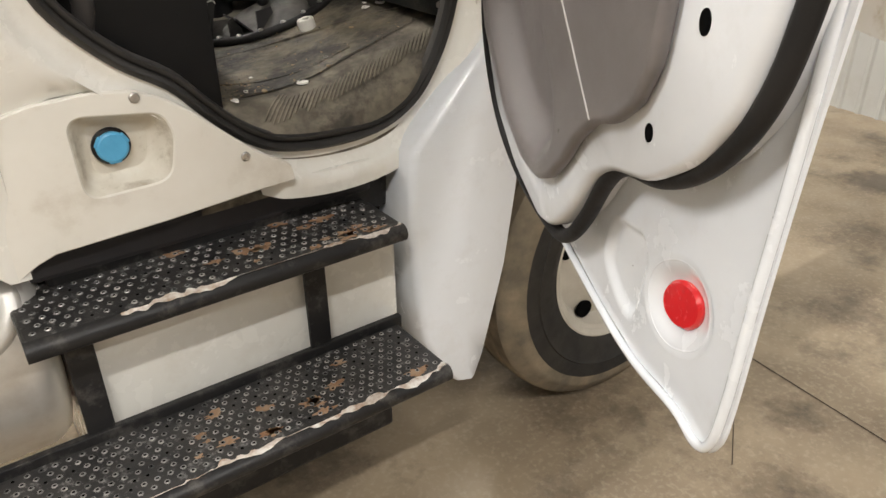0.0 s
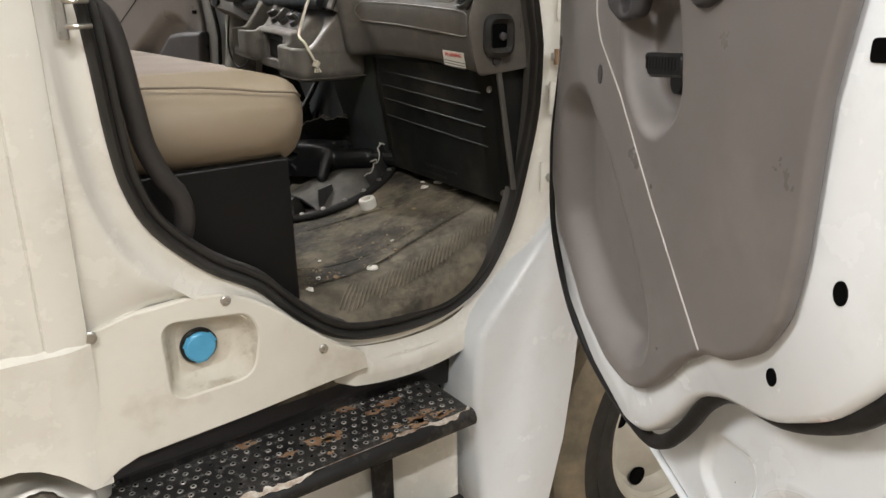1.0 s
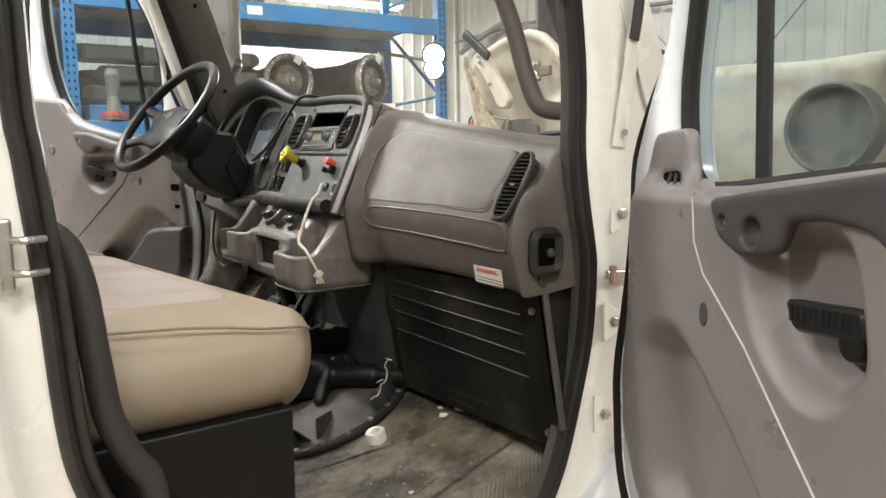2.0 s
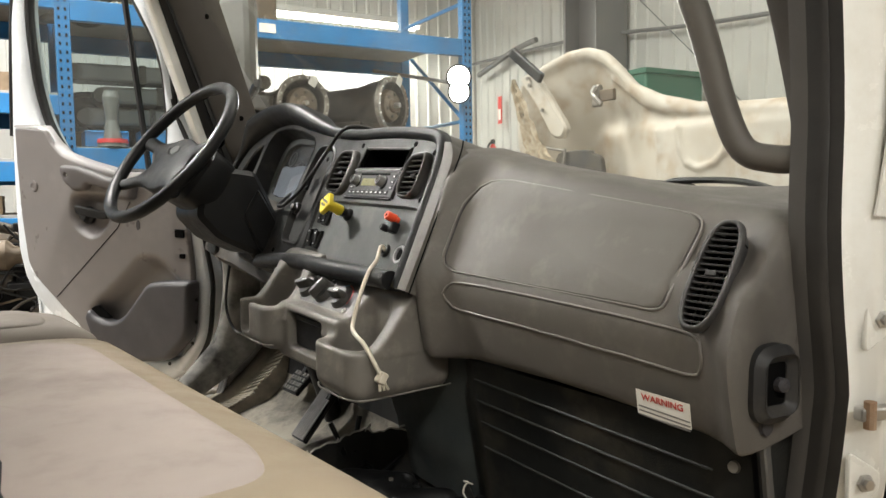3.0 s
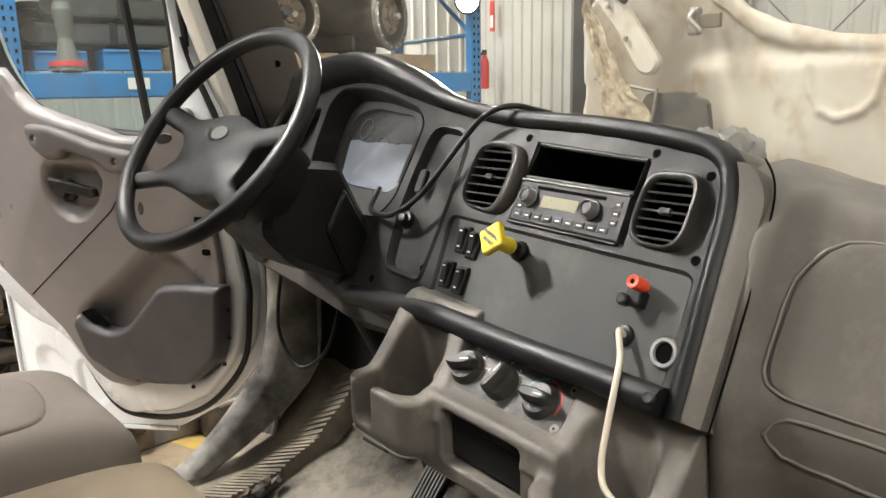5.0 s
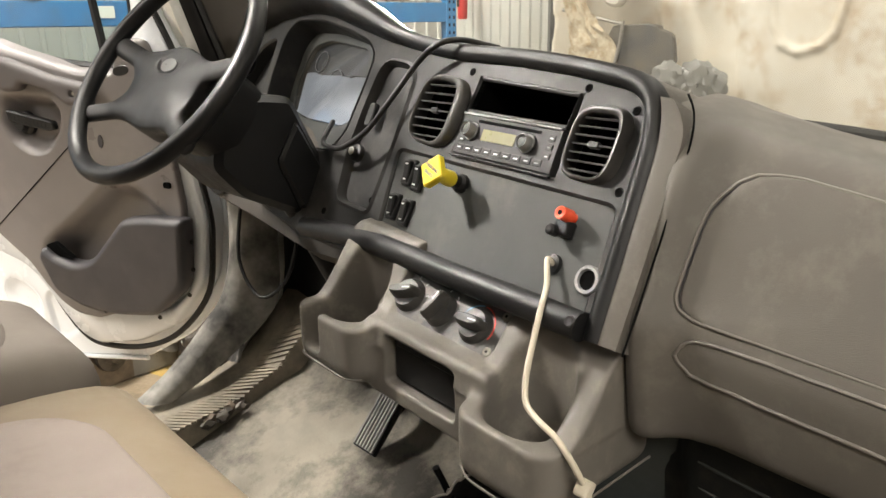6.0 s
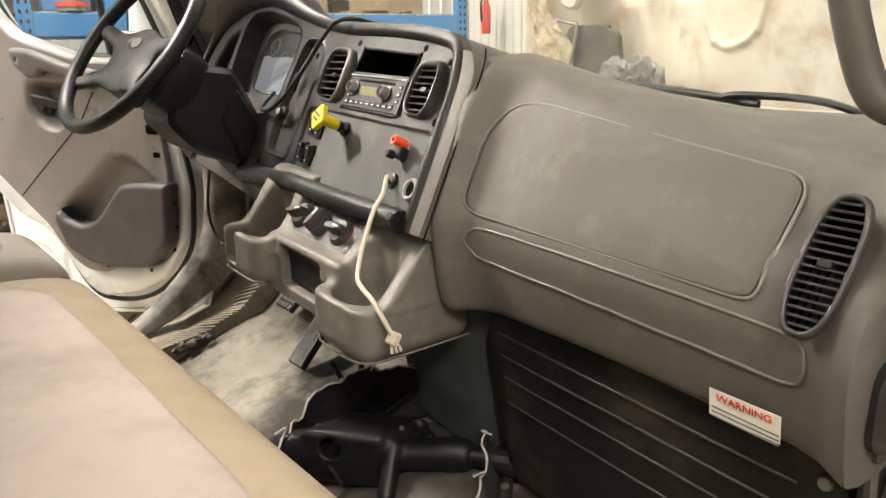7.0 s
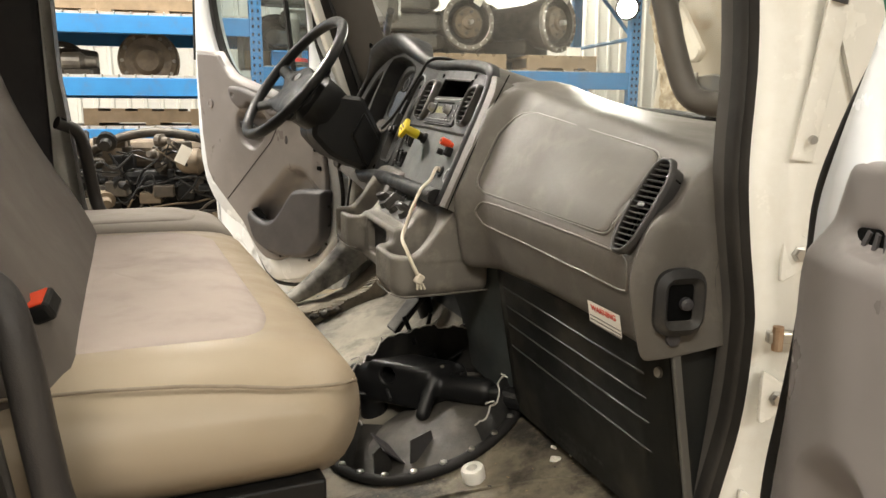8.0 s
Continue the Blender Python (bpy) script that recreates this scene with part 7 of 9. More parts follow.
CONSOLE = material("scuffed_console_plastic", (0.108, 0.099, 0.088), 0.42, second=(0.155, 0.142, 0.123), scale=7, amount=0.9, specular=0.35, bump=0.25, bump_scale=900,
                   stain=(0.32, 0.29, 0.24), stain_scale=14, stain_amount=0.3)


HEATER = material("dusty_heater_face", (0.035, 0.036, 0.038), 0.55, specular=0.35, second=(0.10, 0.096, 0.088), scale=22, amount=0.8, bump=0.2, bump_scale=300, stain=(0.24, 0.22, 0.18), stain_scale=30, stain_amount=0.4)
KNOB = material("dusty_black_knob", (0.022, 0.022, 0.022), 0.45, specular=0.4, second=(0.075, 0.07, 0.062), scale=30, amount=0.6, bump=0.2, bump_scale=300)
PRINT_BLUE = material("blue_print", (0.10, 0.28, 0.45), 0.6, scale=30)


def console():
    c = thing("centre_console", "taupe moulded centre console with two cup holders and a drawer", "console")
    tip = 0.065        # it follows the cab's lean

    def solid(x, y, z):
        z = z - tip * (y - 2.19)
        slope = -0.743 * x + 0.669 * z - 0.4058
        body = np.maximum(np.maximum(slope, np.abs(y - 2.186) - 0.243), np.maximum(np.maximum(x - 1.055, z - 1.684), 1.585 - z))
        body = blend(body, block(x, y, z, (0.876, 2.06, 1.503), (1.05, 2.30, 1.616), 0.010), 0.014)
        right = block(x, y, z, (0.831, 1.937, 1.497), (1.05, 2.086, 1.76), 0.034)
        right = np.maximum(right, block(x, y, z, (0.70, 1.80, 1.497), (1.036, 2.2, 1.80), 0.004))
        right = -blend(-right, -(z - 1.587 - 0.105 * rise(x, 0.868, 0.985)), 0.006)
        left = block(x, y, z, (0.838, 2.280, 1.515), (1.02, 2.428, 1.76), 0.030)
        left = -blend(-left, -(z - 1.604 - 0.100 * rise(x, 0.880, 0.975)), 0.006)
        body = blend(blend(body, right, 0.016), left, 0.016)
        for cx, cy, r, floor_z in ((0.897, 2.016, 0.0500, 1.514), (0.905, 2.354, 0.0500, 1.530)):
            cup = np.maximum(((np.abs(x - cx) ** 2.5 + np.abs(y - cy) ** 2.5) ** 0.4 - r), floor_z - z)
            body = carve(body, cup, 0.009)
        body = carve(body, block(x, y, z, (0.78, 2.364, 1.541), (0.89, 2.402, 1.80), 0.012), 0.006)
        return carve(body, block(x, y, z, (0.80, 2.122, 1.530), (0.915, 2.258, 1.601), 0.008), 0.005)

    part("moulding", moulded(solid, (0.825, 1.93, 1.47), (1.06, 2.435, 1.74), 0.0032), CONSOLE, c, smooth=75)
    lift = lambda x, y, z: Vector((x, y, z + tip * (y - 2.19)))
    # fine seam low round the tubs
    for pts, z in (([(1.034, 1.9365), (0.90, 1.9365), (0.862, 1.9375), (0.840, 1.950), (0.8310, 1.975), (0.8305, 2.01), (0.8315, 2.05), (0.842, 2.074)], 1.5095), ([(0.855, 2.283), (0.840, 2.300), (0.8375, 2.33), (0.8375, 2.37), (0.840, 2.405), (0.856, 2.424)], 1.529)):
        part("seam", tube(bmesh.new(), [lift(x, y, z) for x, y in pts], 0.0016, 6, 4), TRIM_EDGE, c, smooth=60)
    # drawer in the middle
    face = lambda a, b, w: lift(0.892 - w, a, b)
    slot = rounded([(2.124, 1.532), (2.256, 1.532), (2.256, 1.599), (2.124, 1.599)], 0.008, 3)
    dr = part("drawer_front", plate(bmesh.new(), slot, 0.03, face, chamfer=0.004), BLACK, c, "black drawer in the console", smooth=35)
    part("drawer_lip", plate(bmesh.new(), rounded([(2.132, 1.597), (2.248, 1.597), (2.248, 1.586), (2.132, 1.586)], 0.003, 2), 0.008, lambda a, b, w: face(a, b, w + 0.005), chamfer=0.002), BLACK, dr, smooth=35)
    part("drawer_side", plate(bmesh.new(), rounded([(2.126, 1.590), (2.134, 1.590), (2.134, 1.540), (2.126, 1.540)], 0.002, 2), 0.008, lambda a, b, w: face(a, b, w + 0.003), chamfer=0.001), BLACK, dr, smooth=35)
    # heater panel with three knobs
    hn = Vector((-0.743, -0.043, 0.668)).normalized()
    hu = Vector((0.0, -0.9979, -0.0645))
    hv = hn.cross(hu).normalized()
    hv = hv if hv.z > 0 else -hv
    hat = plane_place(lift(0.9325, 2.196, 1.6425), hu, hv, hn)
    hp = part("heater_panel", plate(bmesh.new(), rounded([(-0.108, -0.034), (0.106, -0.034), (0.106, 0.034), (-0.108, 0.034)], 0.008, 3), 0.01, lambda a, b, w: hat(a, b, 0.0025 + w), chamfer=0.001), HEATER, c, "dusty heater control panel", smooth=35)
    part("panel_frame", plate(bmesh.new(), rounded([(-0.113, -0.039), (0.111, -0.039), (0.111, 0.039), (-0.113, 0.039)], 0.010, 3), 0.008, lambda a, b, w: hat(a, b, 0.0035 + w), holes=[rounded([(-0.108, -0.034), (0.106, -0.034), (0.106, 0.034), (-0.108, 0.034)], 0.008, 3)], chamfer=0.0015), CONSOLE, hp, smooth=35)
    for k, u in enumerate((-0.066, -0.004, 0.062)):
        o = hat(u, -0.002, 0.002)
        m = Matrix.Translation(o) @ Matrix((hu, hv, hn)).transposed().to_4x4() @ Matrix.Rotation((0.35, 1.25, 0.1)[k], 4, "Z")
        base = part("knob", lathe(bmesh.new(), o, hn, [(0, 0.0245), (0.003, 0.0245), (0.007, 0.0215), (0.012, 0.0195), (0.013, 0.0)], 32), KNOB, hp, smooth=40)
        rows = [[m @ Vector((a, b, w)) for a, b in oval(0, 0, la, lb, 24, 2.6)] for w, la, lb in ((0.008, 0.023, 0.0105), (0.018, 0.0225, 0.0085), (0.025, 0.021, 0.0068), (0.028, 0.018, 0.005))]
        part("knob_grip", loft(bmesh.new(), rows, wrap=True, caps=True), KNOB, base, smooth=50)
        part("knob_pointer", boxed((0.004, -0.0009, 0.0272), (0.017, 0.0009, 0.0288), 0, m=m), PRINT_WHITE, base)
        if k < 2:
            for i in range(5):
                a = math.pi * (0.1 + 0.2 * i)
                part("dial_mark", boxed((-0.0022, -0.0007, 0.0026), (0.0022, 0.0007, 0.0030), 0, m=Matrix.Translation(hat(u + math.cos(a) * 0.030, -0.002 + math.sin(a) * 0.029, 0)) @ Matrix((hu, hv, hn)).transposed().to_4x4() @ Matrix.Rotation(a if k == 0 else a + 1.2 * i, 4, "Z")), PRINT_WHITE, hp)
        else:
            for i0, i1, mat in ((0.0, 0.55, PRINT_RED), (0.58, 1.0, PRINT_BLUE)):
                bm, ring = bmesh.new(), []
                for a in spread(-0.35 + 3.5 * i0, -0.35 + 3.5 * i1, 14):
                    ring.append([hat(u + math.cos(a) * r, -0.002 + math.sin(a) * r, 0.0030) for r in (0.0275, 0.0292)])
                part("dial_arc", loft(bm, ring), mat, hp)
    for u, v in ((-0.100, 0.025), (0.098, 0.025), (0.098, -0.026), (-0.100, -0.026)):
        s = part("panel_screw", lathe(bmesh.new(), hat(u, v, 0.0025), hn, [(0, 0.0065), (0.0015, 0.0062), (0.0025, 0.004)], 14), CAST, hp)
        part("screw_slot", lathe(bmesh.new(), hat(u, v, 0.0047), hn, [(0, 0.0022), (0.0006, 0.002)], 6), VOID, s)
    return c


console()


# lighter than KICK: the highlights along the ribs are put into this colour
KICK_RIB = material("highlit_kick_rib", (0.020, 0.022, 0.021), 0.55, second=(0.05, 0.05, 0.046), scale=14, amount=0.8)


EDGE_STRIP = material("grey_edge_strip", (0.10, 0.097, 0.092), 0.45, second=(0.06, 0.058, 0.054), scale=9, amount=0.8)


def kick_panel():
    k = thing("kick_panel", "black ribbed plastic panel under the glove box", "panel")
    def at(y, t, w):
        # t runs down the panel
        x = 1.046 + 0.055 * t + (1.9 - y) * -0.055
        z = 1.545 - 0.31 * t + 0.0 * y
        return Vector((x - w, y, z))
    rows = []
    for t in spread(0, 1, 41):
        rib = 0.0
        rows.append([at(y, t, (rib if 1.43 < y < 1.86 else 0) + (0.012 if 1.39 < y < 1.90 else 0)) for y in (1.93, 1.905, 1.895, 1.87, 1.855, 1.75, 1.6, 1.5, 1.435, 1.425, 1.40, 1.385, 1.354)])
    part("panel", loft(bmesh.new(), rows), KICK, k, smooth=50)
    # dark felt between the console and the floor
    rows = [[Vector((1.045 + 0.075 * t - 0.02 * math.sin(math.pi * s) + 0.008 * noise.noise((s * 4, t * 4, 1)), 2.20 - 0.30 * s, 1.55 - (0.33 - 0.03 * (1 - s)) * t)) for s in spread(0, 1, 12)] for t in spread(0, 1, 12)]
    for t in (0.14, 0.265, 0.39, 0.54):
        part("rib", tube(bmesh.new(), [at(1.866, t - 0.03, 0.009), at(1.856, t - 0.03, 0.0132), at(1.64, t, 0.0132), at(1.42, t + 0.03, 0.0132), at(1.41, t + 0.03, 0.009)], 0.0021, 7, 2), KICK_RIB, k, smooth=60)
    part("felt_flap", loft(bmesh.new(), rows), FELT, k, "dark teal-grey felt flap", smooth=60)
    for y, t in ((1.884, 0.40), (1.375, 0.14), (1.375, 0.92)):
        part("panel_screw", lathe(bmesh.new(), at(y, t, 0.004), (-1, 0, 0.1), [(0, 0.008), (0.004, 0.007), (0.003, 0.003)], 14), CAST, k)
    rows = [[at(y, t, w) for y, w in ((1.336, 0.002), (1.336, 0.011), (1.330, 0.012), (1.328, 0.010), (1.328, 0.0))] for t in spread(-0.02, 0.86, 8)]
    part("return_edge", loft(bmesh.new(), [[at(1.3465, t, 0.0) for t in spread(-0.02, 0.95, 4)], [at(1.3465, t, -0.09) for t in spread(-0.02, 0.95, 4)]]), KICK, k)
    part("side_strip", loft(bmesh.new(), rows), EDGE_STRIP, k, "grey metal edge strip", smooth=40)
    # moulded writing too worn to read, low on the panel
    for j, (y, t) in enumerate(((1.70, 0.86), (1.72, 0.93))):
        for i in range(9 - 2 * j):
            a = y - 0.017 * i
            part("moulded_mark", loft(bmesh.new(), [[at(a, t, 0.0130), at(a - 0.011, t, 0.0130)], [at(a, t + 0.022, 0.0130), at(a - 0.011, t + 0.022, 0.0130)]]), KICK_RIB, k)
    return k


kick_panel()


def steering():
    s = thing("steering_wheel", "black four-spoke truck steering wheel on its column", "steering wheel")
    C = Vector((0.810, 2.720, 1.949))
    n = Vector((-0.774, -0.10, 0.625)).normalized()
    u = Vector((0, 1, 0)) - n * n.y
    u.normalize()
    v = n.cross(u)
    if v.z < 0:
        v = -v
    R = 0.200
    pts = [C + (u * math.cos(a) + v * math.sin(a)) * R for a in spread(0, 2 * math.pi * 63 / 64, 64)]
    rim = part("rim", tube(bmesh.new(), pts, 0.0148, 14, 0, closed=True), BLACK, s, "black grained rim", smooth=60)
    at = plane_place(C, u, v, n)
    # horn pad and its four spokes in one moulding
    place = Matrix((u, v, n)).transposed().to_4x4()
    place.translation = C

    def solid(x, y, z):
        e = np.sqrt((x / 0.098) ** 2 + ((y + 0.028) / 0.078) ** 2)
        pad = np.maximum((e - 1) * 0.075, np.maximum(z + 0.004 + 0.012 * e ** 2, -0.062 - z))
        for sx in (-1, 1):
            for p, q, r in (((0.055, 0.004), (0.196, 0.030), 0.0185), ((0.050, -0.070), (0.168, -0.112), 0.0165)):
                zz = (z + 0.016) * 1.55
                pad = blend(pad, rod(x, y, zz, (sx * p[0], p[1], -0.012), (sx * q[0], q[1], 0.012), r), 0.030)
        lower = rod(x, y, z, (-0.05, -0.128, 0.010), (0.05, -0.128, 0.010), 0.034)
        pad = carve(pad, lower, 0.012)
        return carve(pad, np.maximum(np.sqrt((x / 0.034) ** 2 + ((y - 0.012) / 0.020) ** 2) * 0.02 - 0.02, -0.0105 - z), 0.002)

    bm = moulded(solid, (-0.20, -0.15, -0.07), (0.20, 0.07, 0.02), 0.0030)
    bmesh.ops.transform(bm, matrix=place, verts=bm.verts)
    hub = part("hub_pad", bm, HUB, s, "charcoal horn pad with four spokes", smooth=80)
    part("emblem", plate(bmesh.new(), oval(0.004, 0.009, 0.022, 0.013, 24), 0.003, lambda a, b, c: at(a, b, -0.0078 + c), chamfer=0.001), SILVER_DARK, hub)
    # column shroud
    def ring(c, w, h, tilt):
        m = Matrix.Rotation(tilt, 3, "Y")
        return [Vector(c) + m @ Vector((0, a, b)) for a, b in oval(0, 0, w, h, 24, 4.0)]
    rows = [ring((0.835, 2.705, 1.898), 0.070, 0.062, 0.64), ring((0.850, 2.703, 1.888), 0.086, 0.076, 0.64), ring((0.885, 2.70, 1.862), 0.084, 0.074, 0.62), ring((0.925, 2.70, 1.84), 0.070, 0.06, 0.6)]
    part("column_collar", loft(bmesh.new(), rows, wrap=True, caps=True), BLACK, s, "black round column collar", smooth=40)
    prof = rounded([(0.845, 1.845), (0.905, 1.905), (0.985, 1.895), (1.045, 1.775), (1.03, 1.70), (0.978, 1.690), (0.885, 1.735), (0.835, 1.79)], 0.014, 3)
    part("column_shroud", plate(bmesh.new(), prof, 0.16, lambda a, b, w: Vector((a, 2.622 - w, b)), chamfer=0.012), BLACK, s, "black boxy column shroud", smooth=35)
    part("shroud_ridge", plate(bmesh.new(), rounded([(0.945, 1.79), (0.985, 1.855), (1.035, 1.765), (1.022, 1.705), (0.985, 1.70)], 0.010, 3), 0.012, lambda a, b, w: Vector((a, 2.612 - w, b)), chamfer=0.006), BLACK, s, smooth=35)
    part("stalk", tube(bmesh.new(), [(0.87, 2.78, 1.87), (0.86, 2.86, 1.885), (0.85, 2.93, 1.90)], 0.008, 8, 4), BLACK, s)
    part("shaft", tube(bmesh.new(), [(1.0, 2.66, 1.70), (1.10, 2.60, 1.45), (1.16, 2.58, 1.25)], 0.025, 12, 3), BLACK, s, smooth=60)
    return s


SILVER_DARK = material("dull_emblem", (0.10, 0.10, 0.10), 0.35, second=(0.06, 0.06, 0.06), scale=40, amount=0.6)
HUB = material("charcoal_hub", (0.014, 0.014, 0.015), 0.45, specular=0.22, second=(0.028, 0.028, 0.028), scale=8, amount=0.5, bump=0.3, bump_scale=500)
steering()


def pedals():
    p = thing("accelerator_pedal", "ribbed black accelerator pedal over the floor", "pedal")
    m = Matrix.Translation((1.070, 2.526, 1.290)) @ Matrix.Rotation(radians(-48), 4, "Y") @ Matrix.Rotation(radians(4), 4, "X")
    part("pad", boxed((-0.066, -0.030, -0.008), (0.080, 0.030, 0.006), 0.004, m=m), BLACK, p)
    for k in range(7):
        y = -0.024 + 0.008 * k
        part("pad_rib", boxed((-0.062, y - 0.0022, 0.005), (0.075, y + 0.0022, 0.010), 0.0, m=m), PEDAL_RIB, p)
    part("arm", tube(bmesh.new(), [(1.10, 2.505, 1.33), (1.16, 2.505, 1.42), (1.18, 2.505, 1.50)], 0.010, 8, 3), BLACK, p)
    b = thing("brake_pedal", "square chequered brake pedal", "pedal")
    m = Matrix.Translation((1.135, 2.735, 1.325)) @ Matrix.Rotation(radians(-40), 4, "Y")
    part("pad", boxed((-0.035, -0.04, -0.008), (0.035, 0.04, 0.006), 0.004, m=m), BLACK, b)
    for i in range(4):
        for j in range(5):
            part("pad_stud", boxed((-0.030 + 0.0165 * i, -0.036 + 0.0155 * j, 0.005), (-0.019 + 0.0165 * i, -0.026 + 0.0155 * j, 0.010), 0.0, m=m), PEDAL_RIB, b)
    part("arm", tube(bmesh.new(), [(1.14, 2.735, 1.32), (1.18, 2.735, 1.40), (1.19, 2.735, 1.6)], 0.012, 8, 3), BLACK, b)


PEDAL_RIB = material("worn_pedal_rib", (0.20, 0.19, 0.175), 0.6, second=(0.1, 0.095, 0.09), scale=20, amount=0.8)
pedals()


# ---- seats ----
def seat(y0, y1, name, label, back, recline):
    s = thing(name, label, "seat", group="cab seats")
    # cushion: sections across, from side to side
    rows = []
    x_back = 0.10
    for t in spread(0, 1, 17):
        y = y0 + (y1 - y0) * t
        e = min(t, 1 - t) * (y1 - y0)
        k = (1 - max(0.0, 1 - e / 0.085) ** 2.2) ** 0.5 if e < 0.085 else 1.0
        k = max(k, 0.02)
        zc = 1.485
        row = []
        prof = [(x_back, 1.40), (0.30, 1.388), (0.48, 1.384), (0.562, 1.388), (0.600, 1.408), (0.620, 1.452), (0.621, 1.500), (0.606, 1.536), (0.568, 1.557), (0.50, 1.567), (0.42, 1.570), (0.30, 1.572), (0.20, 1.572), (x_back, 1.565)]
        for x, z in [(p.x, p.z) for p in smooth_path([(x, 0, z) for x, z in prof], 2)]:
            xx = x if x < 0.4 else 0.4 + (x - 0.4) * (0.75 + 0.25 * k)
            row.append((xx, y, zc + (z - zc) * (0.30 + 0.70 * k)))
        rows.append(row)
    wide = y1 - y0 > 0.6
    part("cushion", loft(bmesh.new(), rows, wrap=True, caps=True), VINYL if wide else SEAT_CLOTH, s, "beige vinyl seat cushion" if wide else "taupe cloth seat cushion", smooth=70)
    # cloth patch on the top
    bm = bmesh.new()
    px, py = (x_back + 0.02, 0.535), (y0 + (0.105 if y1 - y0 > 0.6 else 0.06), y1 - (0.12 if y1 - y0 > 0.6 else 0.06))
    pr = rounded([(px[0], py[0]), (px[1] - 0.03, py[0] + 0.02), (px[1], py[0] + 0.12), (px[1], py[1] - 0.06), (px[1] - 0.06, py[1]), (px[0], py[1])], 0.06, 5)
    def top(x, y, dz):
        z = np.interp(x, [0.10, 0.42, 0.50, 0.555, 0.588], [1.568, 1.570, 1.566, 1.556, 1.535])
        e = min(y - y0, y1 - y)
        return Vector((x, y, float(z) + dz - 0.03 * max(0, 1 - e / 0.085) ** 2))
    c = Vector((0.5 * (px[0] + px[1]), 0.5 * (py[0] + py[1])))
    rws = []
    for k, dz in ((1.0, -0.003), (0.988, 0.004), (0.96, 0.0075), (0.8, 0.009), (0.55, 0.009), (0.3, 0.009), (0.002, 0.009)):
        rws.append([top(*(c + (Vector(p) - c) * k), dz + 0.002 * noise.noise((p[0] * 7, p[1] * 5, k))) for p in pr])
    part("cloth_patch", loft(bm, rws, wrap=True), CLOTH if wide else SEAT_CLOTH, s, "worn taupe cloth insert", smooth=70)
    # piping along the top seam on the sides and front
    def shoulder(e):
        return max((1 - max(0.0, 1 - e / 0.085) ** 2.2) ** 0.5, 0.02)

    pts = []
    for x, e in ((0.13, 0.030), (0.22, 0.030), (0.31, 0.027), (0.40, 0.020), (0.47, 0.014), (0.53, 0.010), (0.575, 0.012), (0.600, 0.020)) if wide else ():
        k = shoulder(e)
        z = float(np.interp(x, [0.10, 0.42, 0.50, 0.568, 0.606], [1.570, 1.570, 1.567, 1.557, 1.536]))
        pts.append((x if x < 0.4 else 0.4 + (x - 0.4) * (0.75 + 0.25 * k), y0 + e, 1.485 + (z - 1.485) * (0.30 + 0.70 * k) + 0.0005))
    for y in spread(y0 + 0.06, y1 - 0.04, 40):
        k = shoulder(min(y - y0, y1 - y))
        pts.append((0.4 + 0.2150 * (0.75 + 0.25 * k), y, 1.485 + 0.030 * (0.30 + 0.70 * k)))
    part("seam", tube(bmesh.new(), pts, 0.0024, 8, 0), SEAM, s, "stitched cushion seam", smooth=60)
    # backrest
    rows = []
    for t in spread(0, 1, 17):
        y = y0 + (y1 - y0) * t
        e = min(t, 1 - t) * (y1 - y0)
        k = (1 - max(0.0, 1 - e / 0.10) ** 2.2) ** 0.5 if e < 0.10 else 1.0
        k = max(k, 0.02)
        prof = [(0.02, 1.47), (0.36, 1.50), (0.372, 1.56), (0.342, 1.64), (0.275, 1.76), (0.222, 1.88), (0.188, 1.98), (0.15, 2.03), (0.09, 2.05), (0.03, 2.03), (-0.02, 1.94), (-0.03, 1.7)]
        rows.append([(0.12 - recline + (p.x - 0.12) * (0.45 + 0.55 * k), y, 1.8 + (p.z - 1.8) * (0.7 + 0.3 * k)) for p in smooth_path([(x, 0, z) for x, z in prof], 3)])
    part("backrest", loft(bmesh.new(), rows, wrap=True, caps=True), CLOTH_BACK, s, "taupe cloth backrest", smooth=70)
    # black base box
    part("base", boxed((0.05, y0 + 0.03, 1.085), (0.565, y1 - 0.03, 1.40), 0.004), SEAT_BASE, s, "black seat base box")
    return s


SEAM = material("stitched_seam", (0.20, 0.162, 0.118), 0.6, second=(0.25, 0.205, 0.15), scale=60, amount=0.8)
SEAT_CLOTH = material("worn_driver_cloth", (0.150, 0.130, 0.112), 0.8, second=(0.115, 0.10, 0.086), scale=6, amount=0.7, bump=0.12, bump_scale=800, specular=0.2)
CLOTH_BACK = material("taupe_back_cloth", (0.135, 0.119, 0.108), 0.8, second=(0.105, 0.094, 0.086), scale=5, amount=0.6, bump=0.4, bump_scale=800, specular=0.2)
SEAT_BASE = material("black_seat_box", (0.006, 0.006, 0.006), 0.40, specular=0.22, second=(0.010, 0.0095, 0.009), scale=6, amount=0.5)
seat(1.415, 2.555, "bench_seat", "wide beige vinyl passenger bench seat with cloth insert", True, 0.08)
seat(2.585, 3.0, "driver_seat", "taupe cloth driver seat beside the bench", True, 0.19)


